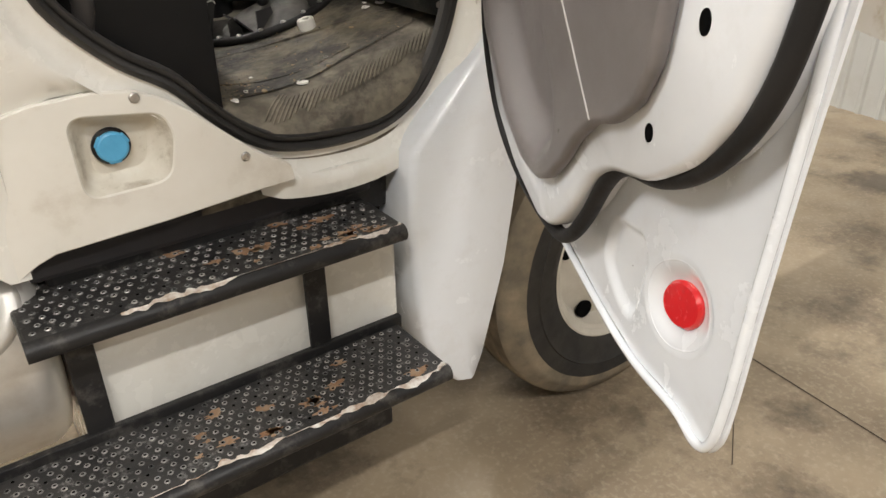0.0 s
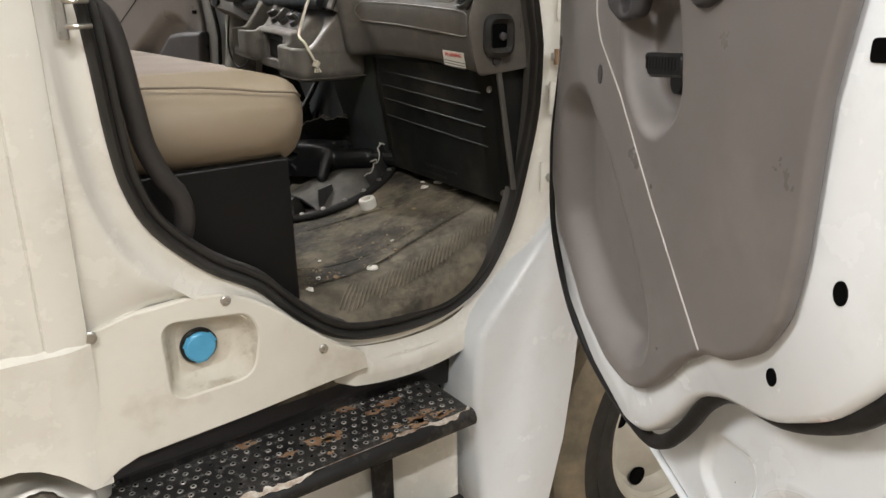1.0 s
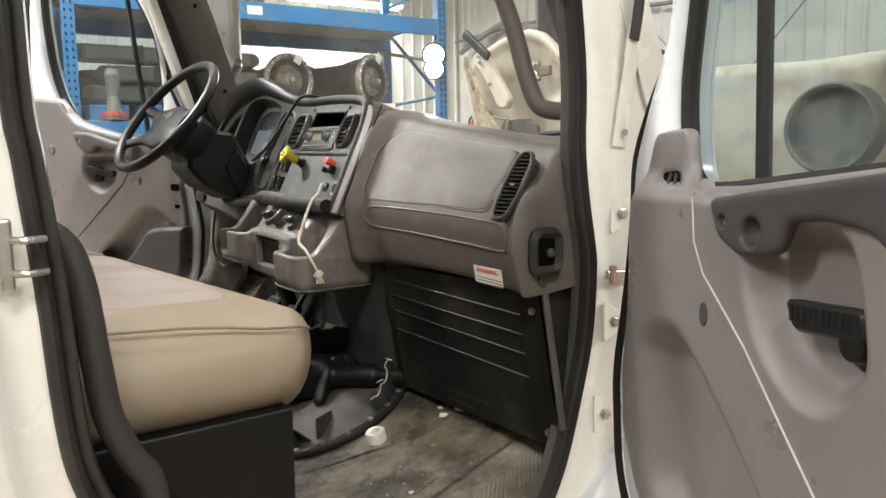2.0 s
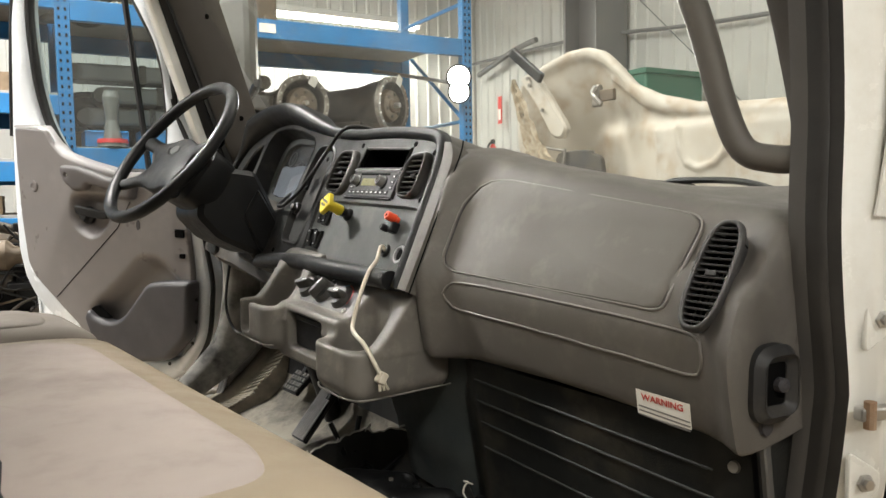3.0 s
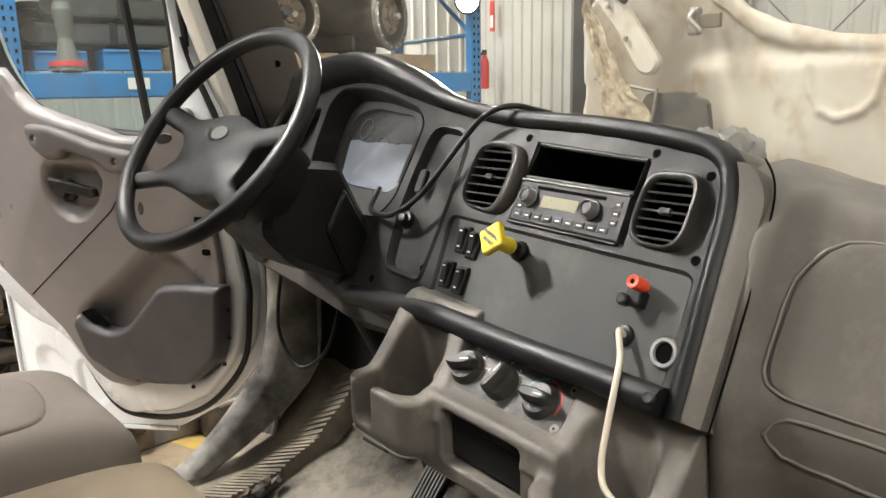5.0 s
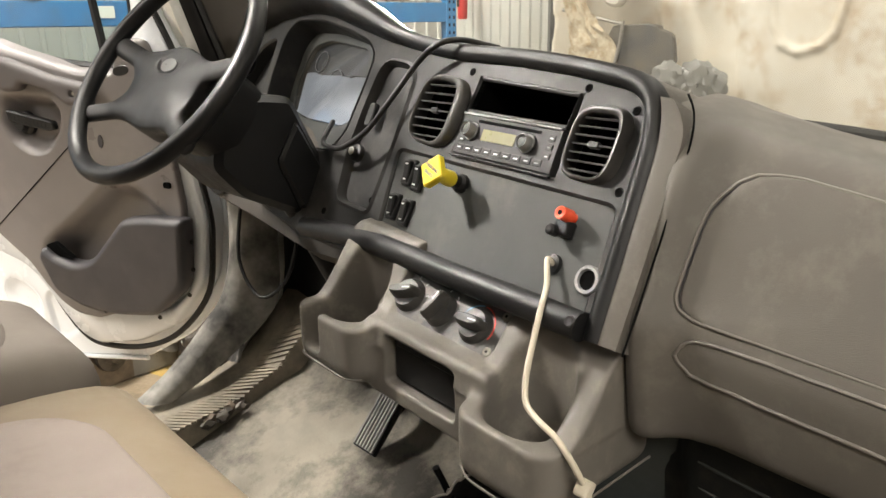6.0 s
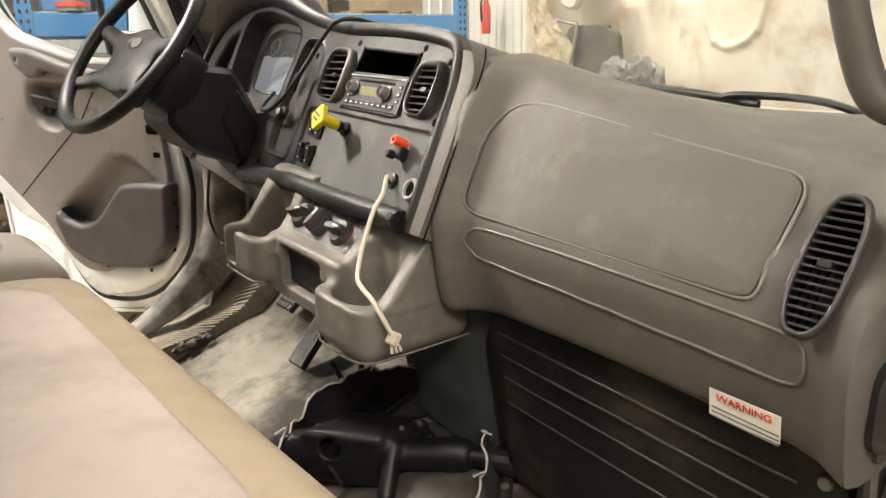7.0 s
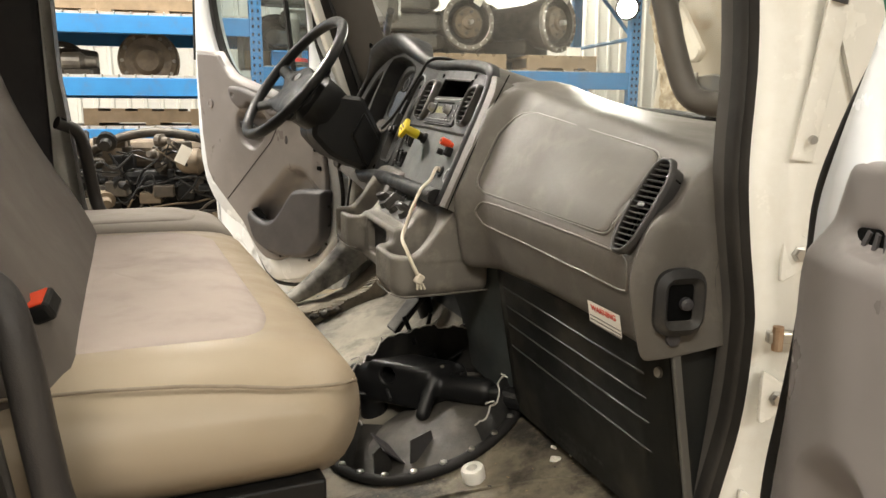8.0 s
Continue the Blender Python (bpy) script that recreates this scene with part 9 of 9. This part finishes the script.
def transmission(s, d, turn, size, label, tag):
    t = thing("gearbox", label, "gearbox", group="gearboxes on the rack")
    m = rm(s, d, 2.268 + 0.26 * size, turn) @ Matrix.Scale(size, 4)
    ax = lambda prof, c=(0, 0, 0), n=36: lathe(bmesh.new(), m @ Vector(c), m.to_3x3() @ Vector((0, 1, 0)), [(q * size, r * size) for q, r in prof], n, False)
    part("bell_flange", ax([(0.004, 0.188), (-0.004, 0.196), (-0.004, 0.226), (0.004, 0.232), (0.03, 0.232), (0.03, 0.215)]), CAST, t, "round bell housing flange", smooth=35)
    part("bell", ax([(0.03, 0.215), (0.16, 0.20), (0.30, 0.17), (0.42, 0.165), (0.70, 0.16), (0.75, 0.10), (0.80, 0.06), (0.80, 0.0)]), GREASY, t, smooth=40)
    part("bell_inside", ax([(0.004, 0.190), (0.05, 0.18), (0.09, 0.165), (0.10, 0.14), (0.09, 0.0)]), GREASY, t, smooth=40)
    part("torque_cover", ax([(0.05, 0.135), (0.012, 0.12), (0.005, 0.10), (0.008, 0.06), (-0.01, 0.05), (-0.015, 0.03), (-0.015, 0.0)]), TAN_CAST, t, smooth=40)
    part("input_shaft", ax([(-0.015, 0.022), (-0.06, 0.020), (-0.06, 0.0)], n=16), METAL, t)
    for k in range(18):
        a = 2 * math.pi * k / 18
        part("flange_bolt", lathe(bmesh.new(), m @ Vector((0.211 * math.cos(a), -0.005, 0.211 * math.sin(a))), m.to_3x3() @ Vector((0, -1, 0)), [(0, 0.008), (0.006, 0.008)], 6), METAL, t)
    for k in range(6):
        a = 2 * math.pi * k / 6 + 0.3
        part("cover_bolt", lathe(bmesh.new(), m @ Vector((0.09 * math.cos(a), 0.004, 0.09 * math.sin(a))), m.to_3x3() @ Vector((0, -1, 0)), [(0, 0.012), (0.008, 0.010)], 8), GREASY, t)
    part("side_housing", boxed((0.14, 0.28, -0.14), (0.36, 0.60, 0.12), 0.03, m=m), GREASY, t)
    part("pan", boxed((-0.16, 0.22, -0.24), (0.16, 0.72, -0.12), 0.02, m=m), GREASY, t)
    part("paper_tag", boxed((tag - 0.035, -0.035, 0.15), (tag + 0.035, -0.033, 0.235), 0, m=m @ Matrix.Rotation(0.5, 4, "Y")), LABEL, t, "white paper tag")
    return t


transmission(-1.26, 0.12, 0.1, 0.86, "dirty automatic gearbox with open bell housing on the rack", -0.02)
transmission(-0.54, 0.16, 0.55, 0.94, "dusty gearbox with pale bell housing on the rack", -0.06)


def pallet(m, w, dpt, h=0.11, name="wooden_pallet", label="small brown wooden pallet on the shelf"):
    p = thing(name, label, "pallet", group="pallets")
    for k in range(5):
        x = -w / 2 + (w - 0.09) * k / 4
        part("deck_board", boxed((x, -dpt / 2, h - 0.018), (x + 0.09, dpt / 2, h), 0.002, m=m), WOOD, p)
    for y in (-dpt / 2 + 0.02, 0, dpt / 2 - 0.04):
        part("stringer", boxed((-w / 2, y - 0.02, 0.018), (w / 2, y + 0.02, h - 0.018), 0.002, m=m), WOOD, p)
    for x in (-w / 2, 0, w / 2 - 0.09):
        part("bottom_board", boxed((x, -dpt / 2, 0), (x + 0.09, dpt / 2, 0.018), 0.002, m=m), WOOD, p)
    return p


pallet(rm(-1.26, 0.42, 2.158), 0.55, 0.7)
pallet(rm(-0.54, 0.42, 2.158), 0.55, 0.7)
pallet(rm(-3.50, 0.45, 1.757), 0.75, 0.8)
pallet(rm(-4.2, 0.45, 2.47), 0.9, 0.8)
pallet(rm(-3.4, 0.45, 2.47), 0.7, 0.8)


def carton(m, size, mat, name, label, cat):
    c = thing(name, label, cat)
    sx, sy, sz = size
    part("box", boxed((-sx / 2, -sy / 2, 0), (sx / 2, sy / 2, sz), 0.006, m=m), mat, c)
    part("lid_seam", boxed((-sx / 2 - 0.002, -0.004 - sy / 2, sz * 0.86), (sx / 2 + 0.002, sy / 2 + 0.002, sz * 0.88), 0, m=m), DARK_TRIM, c)
    return c


# things on the lower shelf that show through the driver's window
for spec in ((-2.55, 0.2, 2.158, (0.25, 0.3, 0.10), RACK_BLUE, "parts_bin", "blue plastic parts bin on the shelf", "bin"),
             (-2.2, 0.2, 2.158, (0.3, 0.3, 0.11), RACK_BLUE, "parts_bin", "blue plastic parts bin on the shelf", "bin"),
             (-2.7, 0.55, 2.158, (0.3, 0.3, 0.12), CARDBOARD, "carton", "brown cardboard carton on the shelf", "box"),
             (-1.85, 0.25, 2.158, (0.3, 0.3, 0.13), WOOD, "crate", "low wooden crate on the shelf", "crate")):
    carton(rm(*spec[:3]), *spec[3:])


def shelf_parts():
    rng = random.Random(11)
    # wrapped axle housings lying along the shelf
    for k, (s, z, ln) in enumerate(((-2.05, 2.36, 1.2), (-2.0, 2.50, 1.1), (-2.1, 2.64, 1.2))):
        t = thing("leaf_spring_pack", "long grey wrapped spring pack lying on the shelf", "spring pack", group="spring packs")
        part("pack", boxed((-ln / 2, -0.10, -0.055), (ln / 2, 0.10, 0.055), 0.02, m=rm(s, 0.35, z)), WRAP, t)
        part("strap", boxed((-0.02, -0.105, -0.06), (0.02, 0.105, 0.06), 0.004, m=rm(s - 0.2, 0.35, z)), GREASY, t)
        for e in (-1, 1):
            part("spring_eye", lathe(bmesh.new(), rack_at(s + e * ln / 2, 0.25, z), RY, [(0, 0.05), (0.2, 0.05)], 14), GREASY, t)
    cn = thing("traffic_cone", "grey and red cone standing on the shelf", "cone")
    part("cone", lathe(bmesh.new(), rack_at(-2.52, 0.05, 2.158), (0, 0, 1), [(0, 0.09), (0.03, 0.085), (0.05, 0.055), (0.16, 0.035), (0.30, 0.05), (0.34, 0.04)], 20), WRAP, cn)
    part("band", lathe(bmesh.new(), rack_at(-2.52, 0.05, 2.18), (0, 0, 1), [(0, 0.092), (0.025, 0.088)], 20), FIRE_RED, cn)
    # round clutch plate on the left bay's shelf
    fw = thing("flywheel", "dark toothed flywheel housing standing on the shelf", "flywheel")
    m = rm(-3.48, 0.30, 2.185)
    d3 = m.to_3x3() @ Vector((0, -1, 0))
    part("disc", lathe(bmesh.new(), m @ Vector((0, 0, 0)), d3, [(0, 0.02), (0, 0.20), (0.03, 0.20), (0.03, 0.185), (0.05, 0.18), (0.07, 0.15), (0.06, 0.10), (0.09, 0.07), (0.09, 0)], 48, False), TAN_CAST, fw, smooth=40)
    for k in range(12):
        a = 2 * math.pi * k / 12
        part("lug", lathe(bmesh.new(), m @ Vector((0.165 * math.cos(a), -0.055, 0.165 * math.sin(a))), d3, [(0, 0.014), (0.02, 0.012)], 8), CAST, fw)
    fp = thing("pump_housing", "grey cast pump housing on the shelf", "pump")
    m = rm(-3.92, 0.25, 2.10)
    part("body", lathe(bmesh.new(), m @ Vector((0, 0, 0.07)), RX, [(-0.10, 0.03), (-0.09, 0.06), (0.02, 0.065), (0.05, 0.04), (0.12, 0.035)], 16), CAST, fp)
    part("foot", boxed((-0.08, -0.06, -0.02), (0.08, 0.06, 0.02), 0.006, m=m), GREASY, fp)
    # diff housing on the top level
    for k, (s, z) in enumerate(((-2.35, 3.2), (-3.6, 3.25), (-4.6, 3.2))):
        t = thing("axle_part", "dark cast axle part on the top shelf", "axle part", group="axle parts")
        m = rm(s, 0.4, z)
        part("tube", lathe(bmesh.new(), m @ Vector((-0.35, 0, 0)), RX, [(0, 0.07), (0.22, 0.08), (0.30, 0.16), (0.44, 0.16), (0.52, 0.08), (0.72, 0.07)], 18), GREASY, t, smooth=40)
        part("block", boxed((-0.12, -0.12, -0.17), (0.12, 0.12, -0.1), 0.01, m=m), WOOD, t)


shelf_parts()


def machine_part(rng, m, big, label):
    t = thing("drivetrain_part", label, "machine part", group="drivetrain parts on the racks")
    w, h = rng.uniform(0.10, 0.20) * big, rng.uniform(0.12, 0.30) * big
    mats = (GREASY, CAST, TAN_CAST, WRAP, GREASY)
    part("body", boxed((-w, -0.16, 0.0), (w, 0.16, h), 0.025, m=m), rng.choice(mats), t)
    d = m.to_3x3() @ Vector((rng.uniform(-0.3, 0.3), -1, rng.uniform(-0.2, 0.3)))
    r = rng.uniform(0.05, 0.11) * big
    part("flange", lathe(bmesh.new(), m @ Vector((rng.uniform(-0.05, 0.05), -0.15, h * 0.55)), d, [(0, r), (0.03, r), (0.035, r * 0.7), (0.07, r * 0.6), (0.072, r * 0.3), (0.10, r * 0.28)], 20), rng.choice(mats), t, smooth=40)
    part("pipe", tube(bmesh.new(), [m @ Vector((-w, -0.1, h * 0.8)), m @ Vector((-w * 0.3, -0.2, h * 1.1)), m @ Vector((w * 0.6, -0.12, h * 1.05)), m @ Vector((w * 1.1, -0.05, h * 0.6))], 0.02, 8, 4), rng.choice((BLACK, GREASY, CAST)), t, smooth=60)
    return t


def shelf_clutter():
    rng = random.Random(21)
    for z, top in ((2.158, 1.6), (3.028, 1.5)):
        for k in range(5):
            machine_part(rng, rm(-2.62 + 0.26 * k, rng.uniform(0.66, 0.82), z, rng.uniform(-0.4, 0.4)), top, "greasy cast drivetrain part stored on the rack shelf")
    for s in (-1.55, -1.05, -0.95):
        machine_part(rng, rm(s, 0.85, 2.158, rng.uniform(-0.3, 0.3)), 1.7, "greasy cast drivetrain part stored on the rack shelf")
    for s, z in ((-4.5, 2.583), (-4.0, 2.083), (-2.9, 1.758), (-4.35, 1.758), (-5.0, 2.083)):
        machine_part(rng, rm(s, 0.5, z + (0.0 if z > 2.4 else 0), rng.uniform(-0.5, 0.5)), 0.7, "small dirty casting lying on the rack shelf")
    # scrap on the floor beneath the rack
    for k in range(7):
        machine_part(rng, rm(-2.9 + 0.42 * k, 0.15 + 0.1 * (k % 3), GROUND, rng.uniform(-0.6, 0.6)), 1.9, "dark greasy casting standing on the workshop floor")


shelf_clutter()


def work_lamp():
    w = thing("work_lamp", "bright white work lamp on a bracket at the rack", "lamp")
    c = rack_at(-0.13, -0.12, 2.66)
    # two overlapping lenses: the lamp's glare is put into their shape
    for up, r in ((0.05, 0.085), (-0.06, 0.075)):
        o = c + Vector((0, 0, up))
        part("lens", lathe(bmesh.new(), o, (-0.62, -0.76, -0.15), [(0, r), (0.012, r * 0.94), (0.022, r * 0.7), (0.028, 0.0)], 24), WORK, w, "glowing lamp lens, doubled to imitate glare", smooth=60)
        part("housing", lathe(bmesh.new(), o, (0.62, 0.76, 0.15), [(-0.01, r + 0.004), (0.0, r + 0.012), (0.06, r * 0.85), (0.10, 0.03)], 24), BLACK, w, smooth=40)
    part("bracket", tube(bmesh.new(), [c + Vector((0.06, 0.08, 0)), rack_at(0, -0.03, 2.66)], 0.012, 8, 2), BLACK, w)
    part("arm", tube(bmesh.new(), [rack_at(-0.55, 0.5, 2.82), rack_at(-0.3, 0.2, 2.74), c], 0.014, 8, 3), STEEL_GREY, w)
    li = bpy.data.lights.new("work_lamp_light", "SPOT")
    li.energy, li.spot_size, li.shadow_soft_size, li.color = 260, radians(120), 0.08, (1.0, 0.96, 0.88)
    ob = new("work_lamp_light", li)
    ob.matrix_world = look(c + Vector((-0.62, -0.76, -0.15)) * 0.06, c + Vector((-3, -3.6, -0.8)))


work_lamp()


def engine():
    e = thing("diesel_engine", "greasy used diesel engine with hoses standing on the floor", "engine")
    base = Matrix.Translation((0.50, 4.95, 0)) @ Matrix.Rotation(radians(-12), 4, "Z")
    rng = random.Random(5)
    part("block", boxed((-0.52, -0.22, 0.95), (0.52, 0.30, 1.55), 0.03, m=base), BLACK, e)
    part("sump", boxed((-0.45, -0.17, 0.70), (0.45, 0.25, 0.96), 0.04, m=base), GREASY, e)
    part("stand", boxed((-0.55, -0.25, GROUND), (0.55, 0.33, 0.70), 0.02, m=base), STEEL_GREY, e)
    part("rocker_cover", boxed((-0.40, -0.08, 1.55), (0.40, 0.24, 1.70), 0.04, m=base), TAN_CAST, e, "dusty tan rocker cover")
    part("intake", tube(bmesh.new(), [base @ Vector(p) for p in ((-0.36, -0.20, 1.58), (-0.1, -0.24, 1.72), (0.15, -0.22, 1.74), (0.40, -0.16, 1.66), (0.52, -0.1, 1.5))], 0.024, 12, 5), GREASY, e, smooth=60)
    part("turbo", lathe(bmesh.new(), base @ Vector((0.25, -0.30, 1.60)), (1, -0.3, 0), [(-0.08, 0.03), (-0.05, 0.06), (0.03, 0.068), (0.06, 0.04), (0.14, 0.036)], 20), TAN_CAST, e, smooth=40)
    part("pulley", lathe(bmesh.new(), base @ Vector((-0.25, -0.36, 1.33)), (-0.2, -1, 0.05), [(0, 0.10), (0.02, 0.10), (0.025, 0.085), (0.04, 0.085), (0.045, 0.10), (0.06, 0.10), (0.06, 0.03), (0.075, 0.03)], 24), CAST, e, smooth=35)
    part("filter", lathe(bmesh.new(), base @ Vector((-0.46, -0.30, 1.45)), (0, 0, 1), [(0, 0.07), (0.20, 0.07), (0.22, 0.04)], 18), WRAP, e)
    part("air_can", lathe(bmesh.new(), base @ Vector((-0.56, -0.32, 1.60)), (0, -1, 0), [(0, 0.08), (0.12, 0.08), (0.14, 0.05)], 20), CAST, e)
    for k in range(110):
        a, b, c = rng.uniform(-0.5, 0.48), rng.uniform(-0.34, -0.16), rng.uniform(1.0, 1.72)
        s = [rng.uniform(0.012, 0.055) for _ in range(3)]
        mat = (GREASY, BLACK, GREASY, BLACK, GREASY, BLACK, TAN_CAST)[k % 7]
        if k % 3:
            part("fitting", boxed((a - s[0], b - s[1], c - s[2]), (a + s[0], b + s[1], c + s[2]), 0.008, m=base), mat, e)
        else:
            part("fitting", lathe(bmesh.new(), base @ Vector((a, b, c)), (rng.uniform(-1, 1), -1, rng.uniform(-0.5, 0.5)), [(0, s[0]), (0.03, s[0]), (0.035, s[0] * 0.6), (0.07, s[0] * 0.5)], 12), mat, e)
    for k in range(6):
        a = -0.40 + 0.15 * k
        pt = part("port", boxed((a - 0.045, -0.30, 1.40), (a + 0.045, -0.20, 1.50), 0.012, m=base), BLACK, e)
        part("port_bolt", lathe(bmesh.new(), base @ Vector((a + 0.03, -0.30, 1.45)), (0.2, -1, 0), [(0, 0.012), (0.014, 0.012), (0.016, 0.008)], 8), CAST, pt)
        part("injector", lathe(bmesh.new(), base @ Vector((a, -0.12, 1.62)), (0, -0.2, 1), [(0, 0.025), (0.05, 0.025), (0.055, 0.016), (0.10, 0.014)], 12), GREASY, e)
    for z, r in ((1.33, 0.018), (1.24, 0.024), (1.10, 0.030)):
        part("fuel_rail", tube(bmesh.new(), [base @ Vector(p) for p in ((-0.48, -0.30, z), (0.0, -0.31, z + 0.01), (0.46, -0.30, z))], r, 12, 4), GREASY, e, smooth=60)
    for k in range(42):
        a, c = rng.uniform(-0.5, 0.4), rng.uniform(1.05, 1.72)
        pts = [base @ Vector((a + 0.09 * i + rng.uniform(-0.03, 0.03), -0.30 + rng.uniform(-0.06, 0.04), c + rng.uniform(-0.09, 0.09))) for i in range(5)]
        part("hose", tube(bmesh.new(), pts, rng.uniform(0.003, 0.007), 7, 5), (BLACK, CABLE_DARK, GREASY, BLACK, CABLE_DARK, BLACK, TAN_CAST)[k % 7], e, smooth=60)
    part("paper_tag", boxed((-0.028, -0.002, -0.045), (0.028, 0.002, 0.045), 0, m=Matrix.Translation(base @ Vector((0.22, -0.42, 1.64))) @ Matrix.Rotation(radians(28), 4, "Y")), LABEL, e, "white paper tag")
    part("mesh_guard", boxed((-0.06, -0.36, 0.5), (0.5, -0.30, 0.9), 0.01, m=base), GREASY, e)


engine()


def hung_things():
    x = thing("fire_extinguisher", "red fire extinguisher on the wall", "extinguisher")
    c = hall((4.70, 7.95, 2.05))
    part("bottle", lathe(bmesh.new(), c, (0, 0, 1), [(0, 0.04), (0.02, 0.05), (0.26, 0.05), (0.31, 0.03), (0.34, 0.02)], 20), FIRE_RED, x, smooth=40)
    part("valve", boxed((-0.02, -0.02, 0.34), (0.02, 0.02, 0.39), 0.006, m=Matrix.Translation(c)), BLACK, x)
    part("hose", tube(bmesh.new(), [c + Vector((0, 0, 0.37)), c + Vector((-0.07, 0, 0.31)), c + Vector((-0.06, 0, 0.12))], 0.012, 8, 4), BLACK, x)
    s = thing("wall_sign", "narrow red wall sign above the extinguisher", "sign")
    part("board", boxed((4.80, 7.92, 2.62), (4.81, 7.99, 2.92), 0.002, m=HALL), FIRE_RED, s)
    part("bar", boxed((4.795, 7.935, 2.66), (4.80, 7.975, 2.78), 0, m=HALL), LABEL, s)
    g = thing("green_bin", "dark green steel bin behind the hood", "bin")
    part("bin", boxed((4.1, 5.0, GROUND), (4.7, 5.55, 2.73), 0.02, m=HALL), GREEN, g)
    part("lip", boxed((4.08, 4.98, 2.70), (4.72, 5.57, 2.74), 0.005, m=HALL), GREEN, g)


hung_things()


def mirror_arm():
    m = driver_side
    part("mirror_case", boxed((-0.03, -0.09, -0.20), (0.03, 0.09, 0.20), 0.03, m=Matrix.Translation((1.42, 3.72, 2.42)) @ Matrix.Rotation(radians(20), 4, "Z")), WRAP, m)
    part("mirror_arm", tube(bmesh.new(), [(1.30, 3.30, 2.22), (1.36, 3.5, 2.2), (1.42, 3.70, 2.22), (1.42, 3.71, 2.7)], 0.014, 8, 3), MIRROR_CASE, m)


mirror_arm()


def blue_drum(x, y):
    """A plastic barrel standing by the far wall."""
    d = thing("plastic_drum", "blue plastic drum standing on the workshop floor", "drum", group="blue drums", at=(x, y, GROUND))
    part("barrel", lathe(bmesh.new(), (0, 0, 0), (0, 0, 1), [(0, 0.25), (0.03, 0.275), (0.28, 0.29), (0.30, 0.302), (0.33, 0.302), (0.35, 0.29), (0.58, 0.29), (0.60, 0.302), (0.63, 0.302), (0.65, 0.29), (0.86, 0.275), (0.90, 0.25)], 28), RACK_BLUE, d, smooth=40)
    part("rim", lathe(bmesh.new(), (0, 0, 0.885), (0, 0, 1), [(0, 0.262), (0.02, 0.268), (0.035, 0.262), (0.035, 0.24), (0.01, 0.238)], 28, False), BLACK, d, smooth=40)


for x, y in ((8.75, 4.12), (9.35, 4.10)):
    blue_drum(x, y)
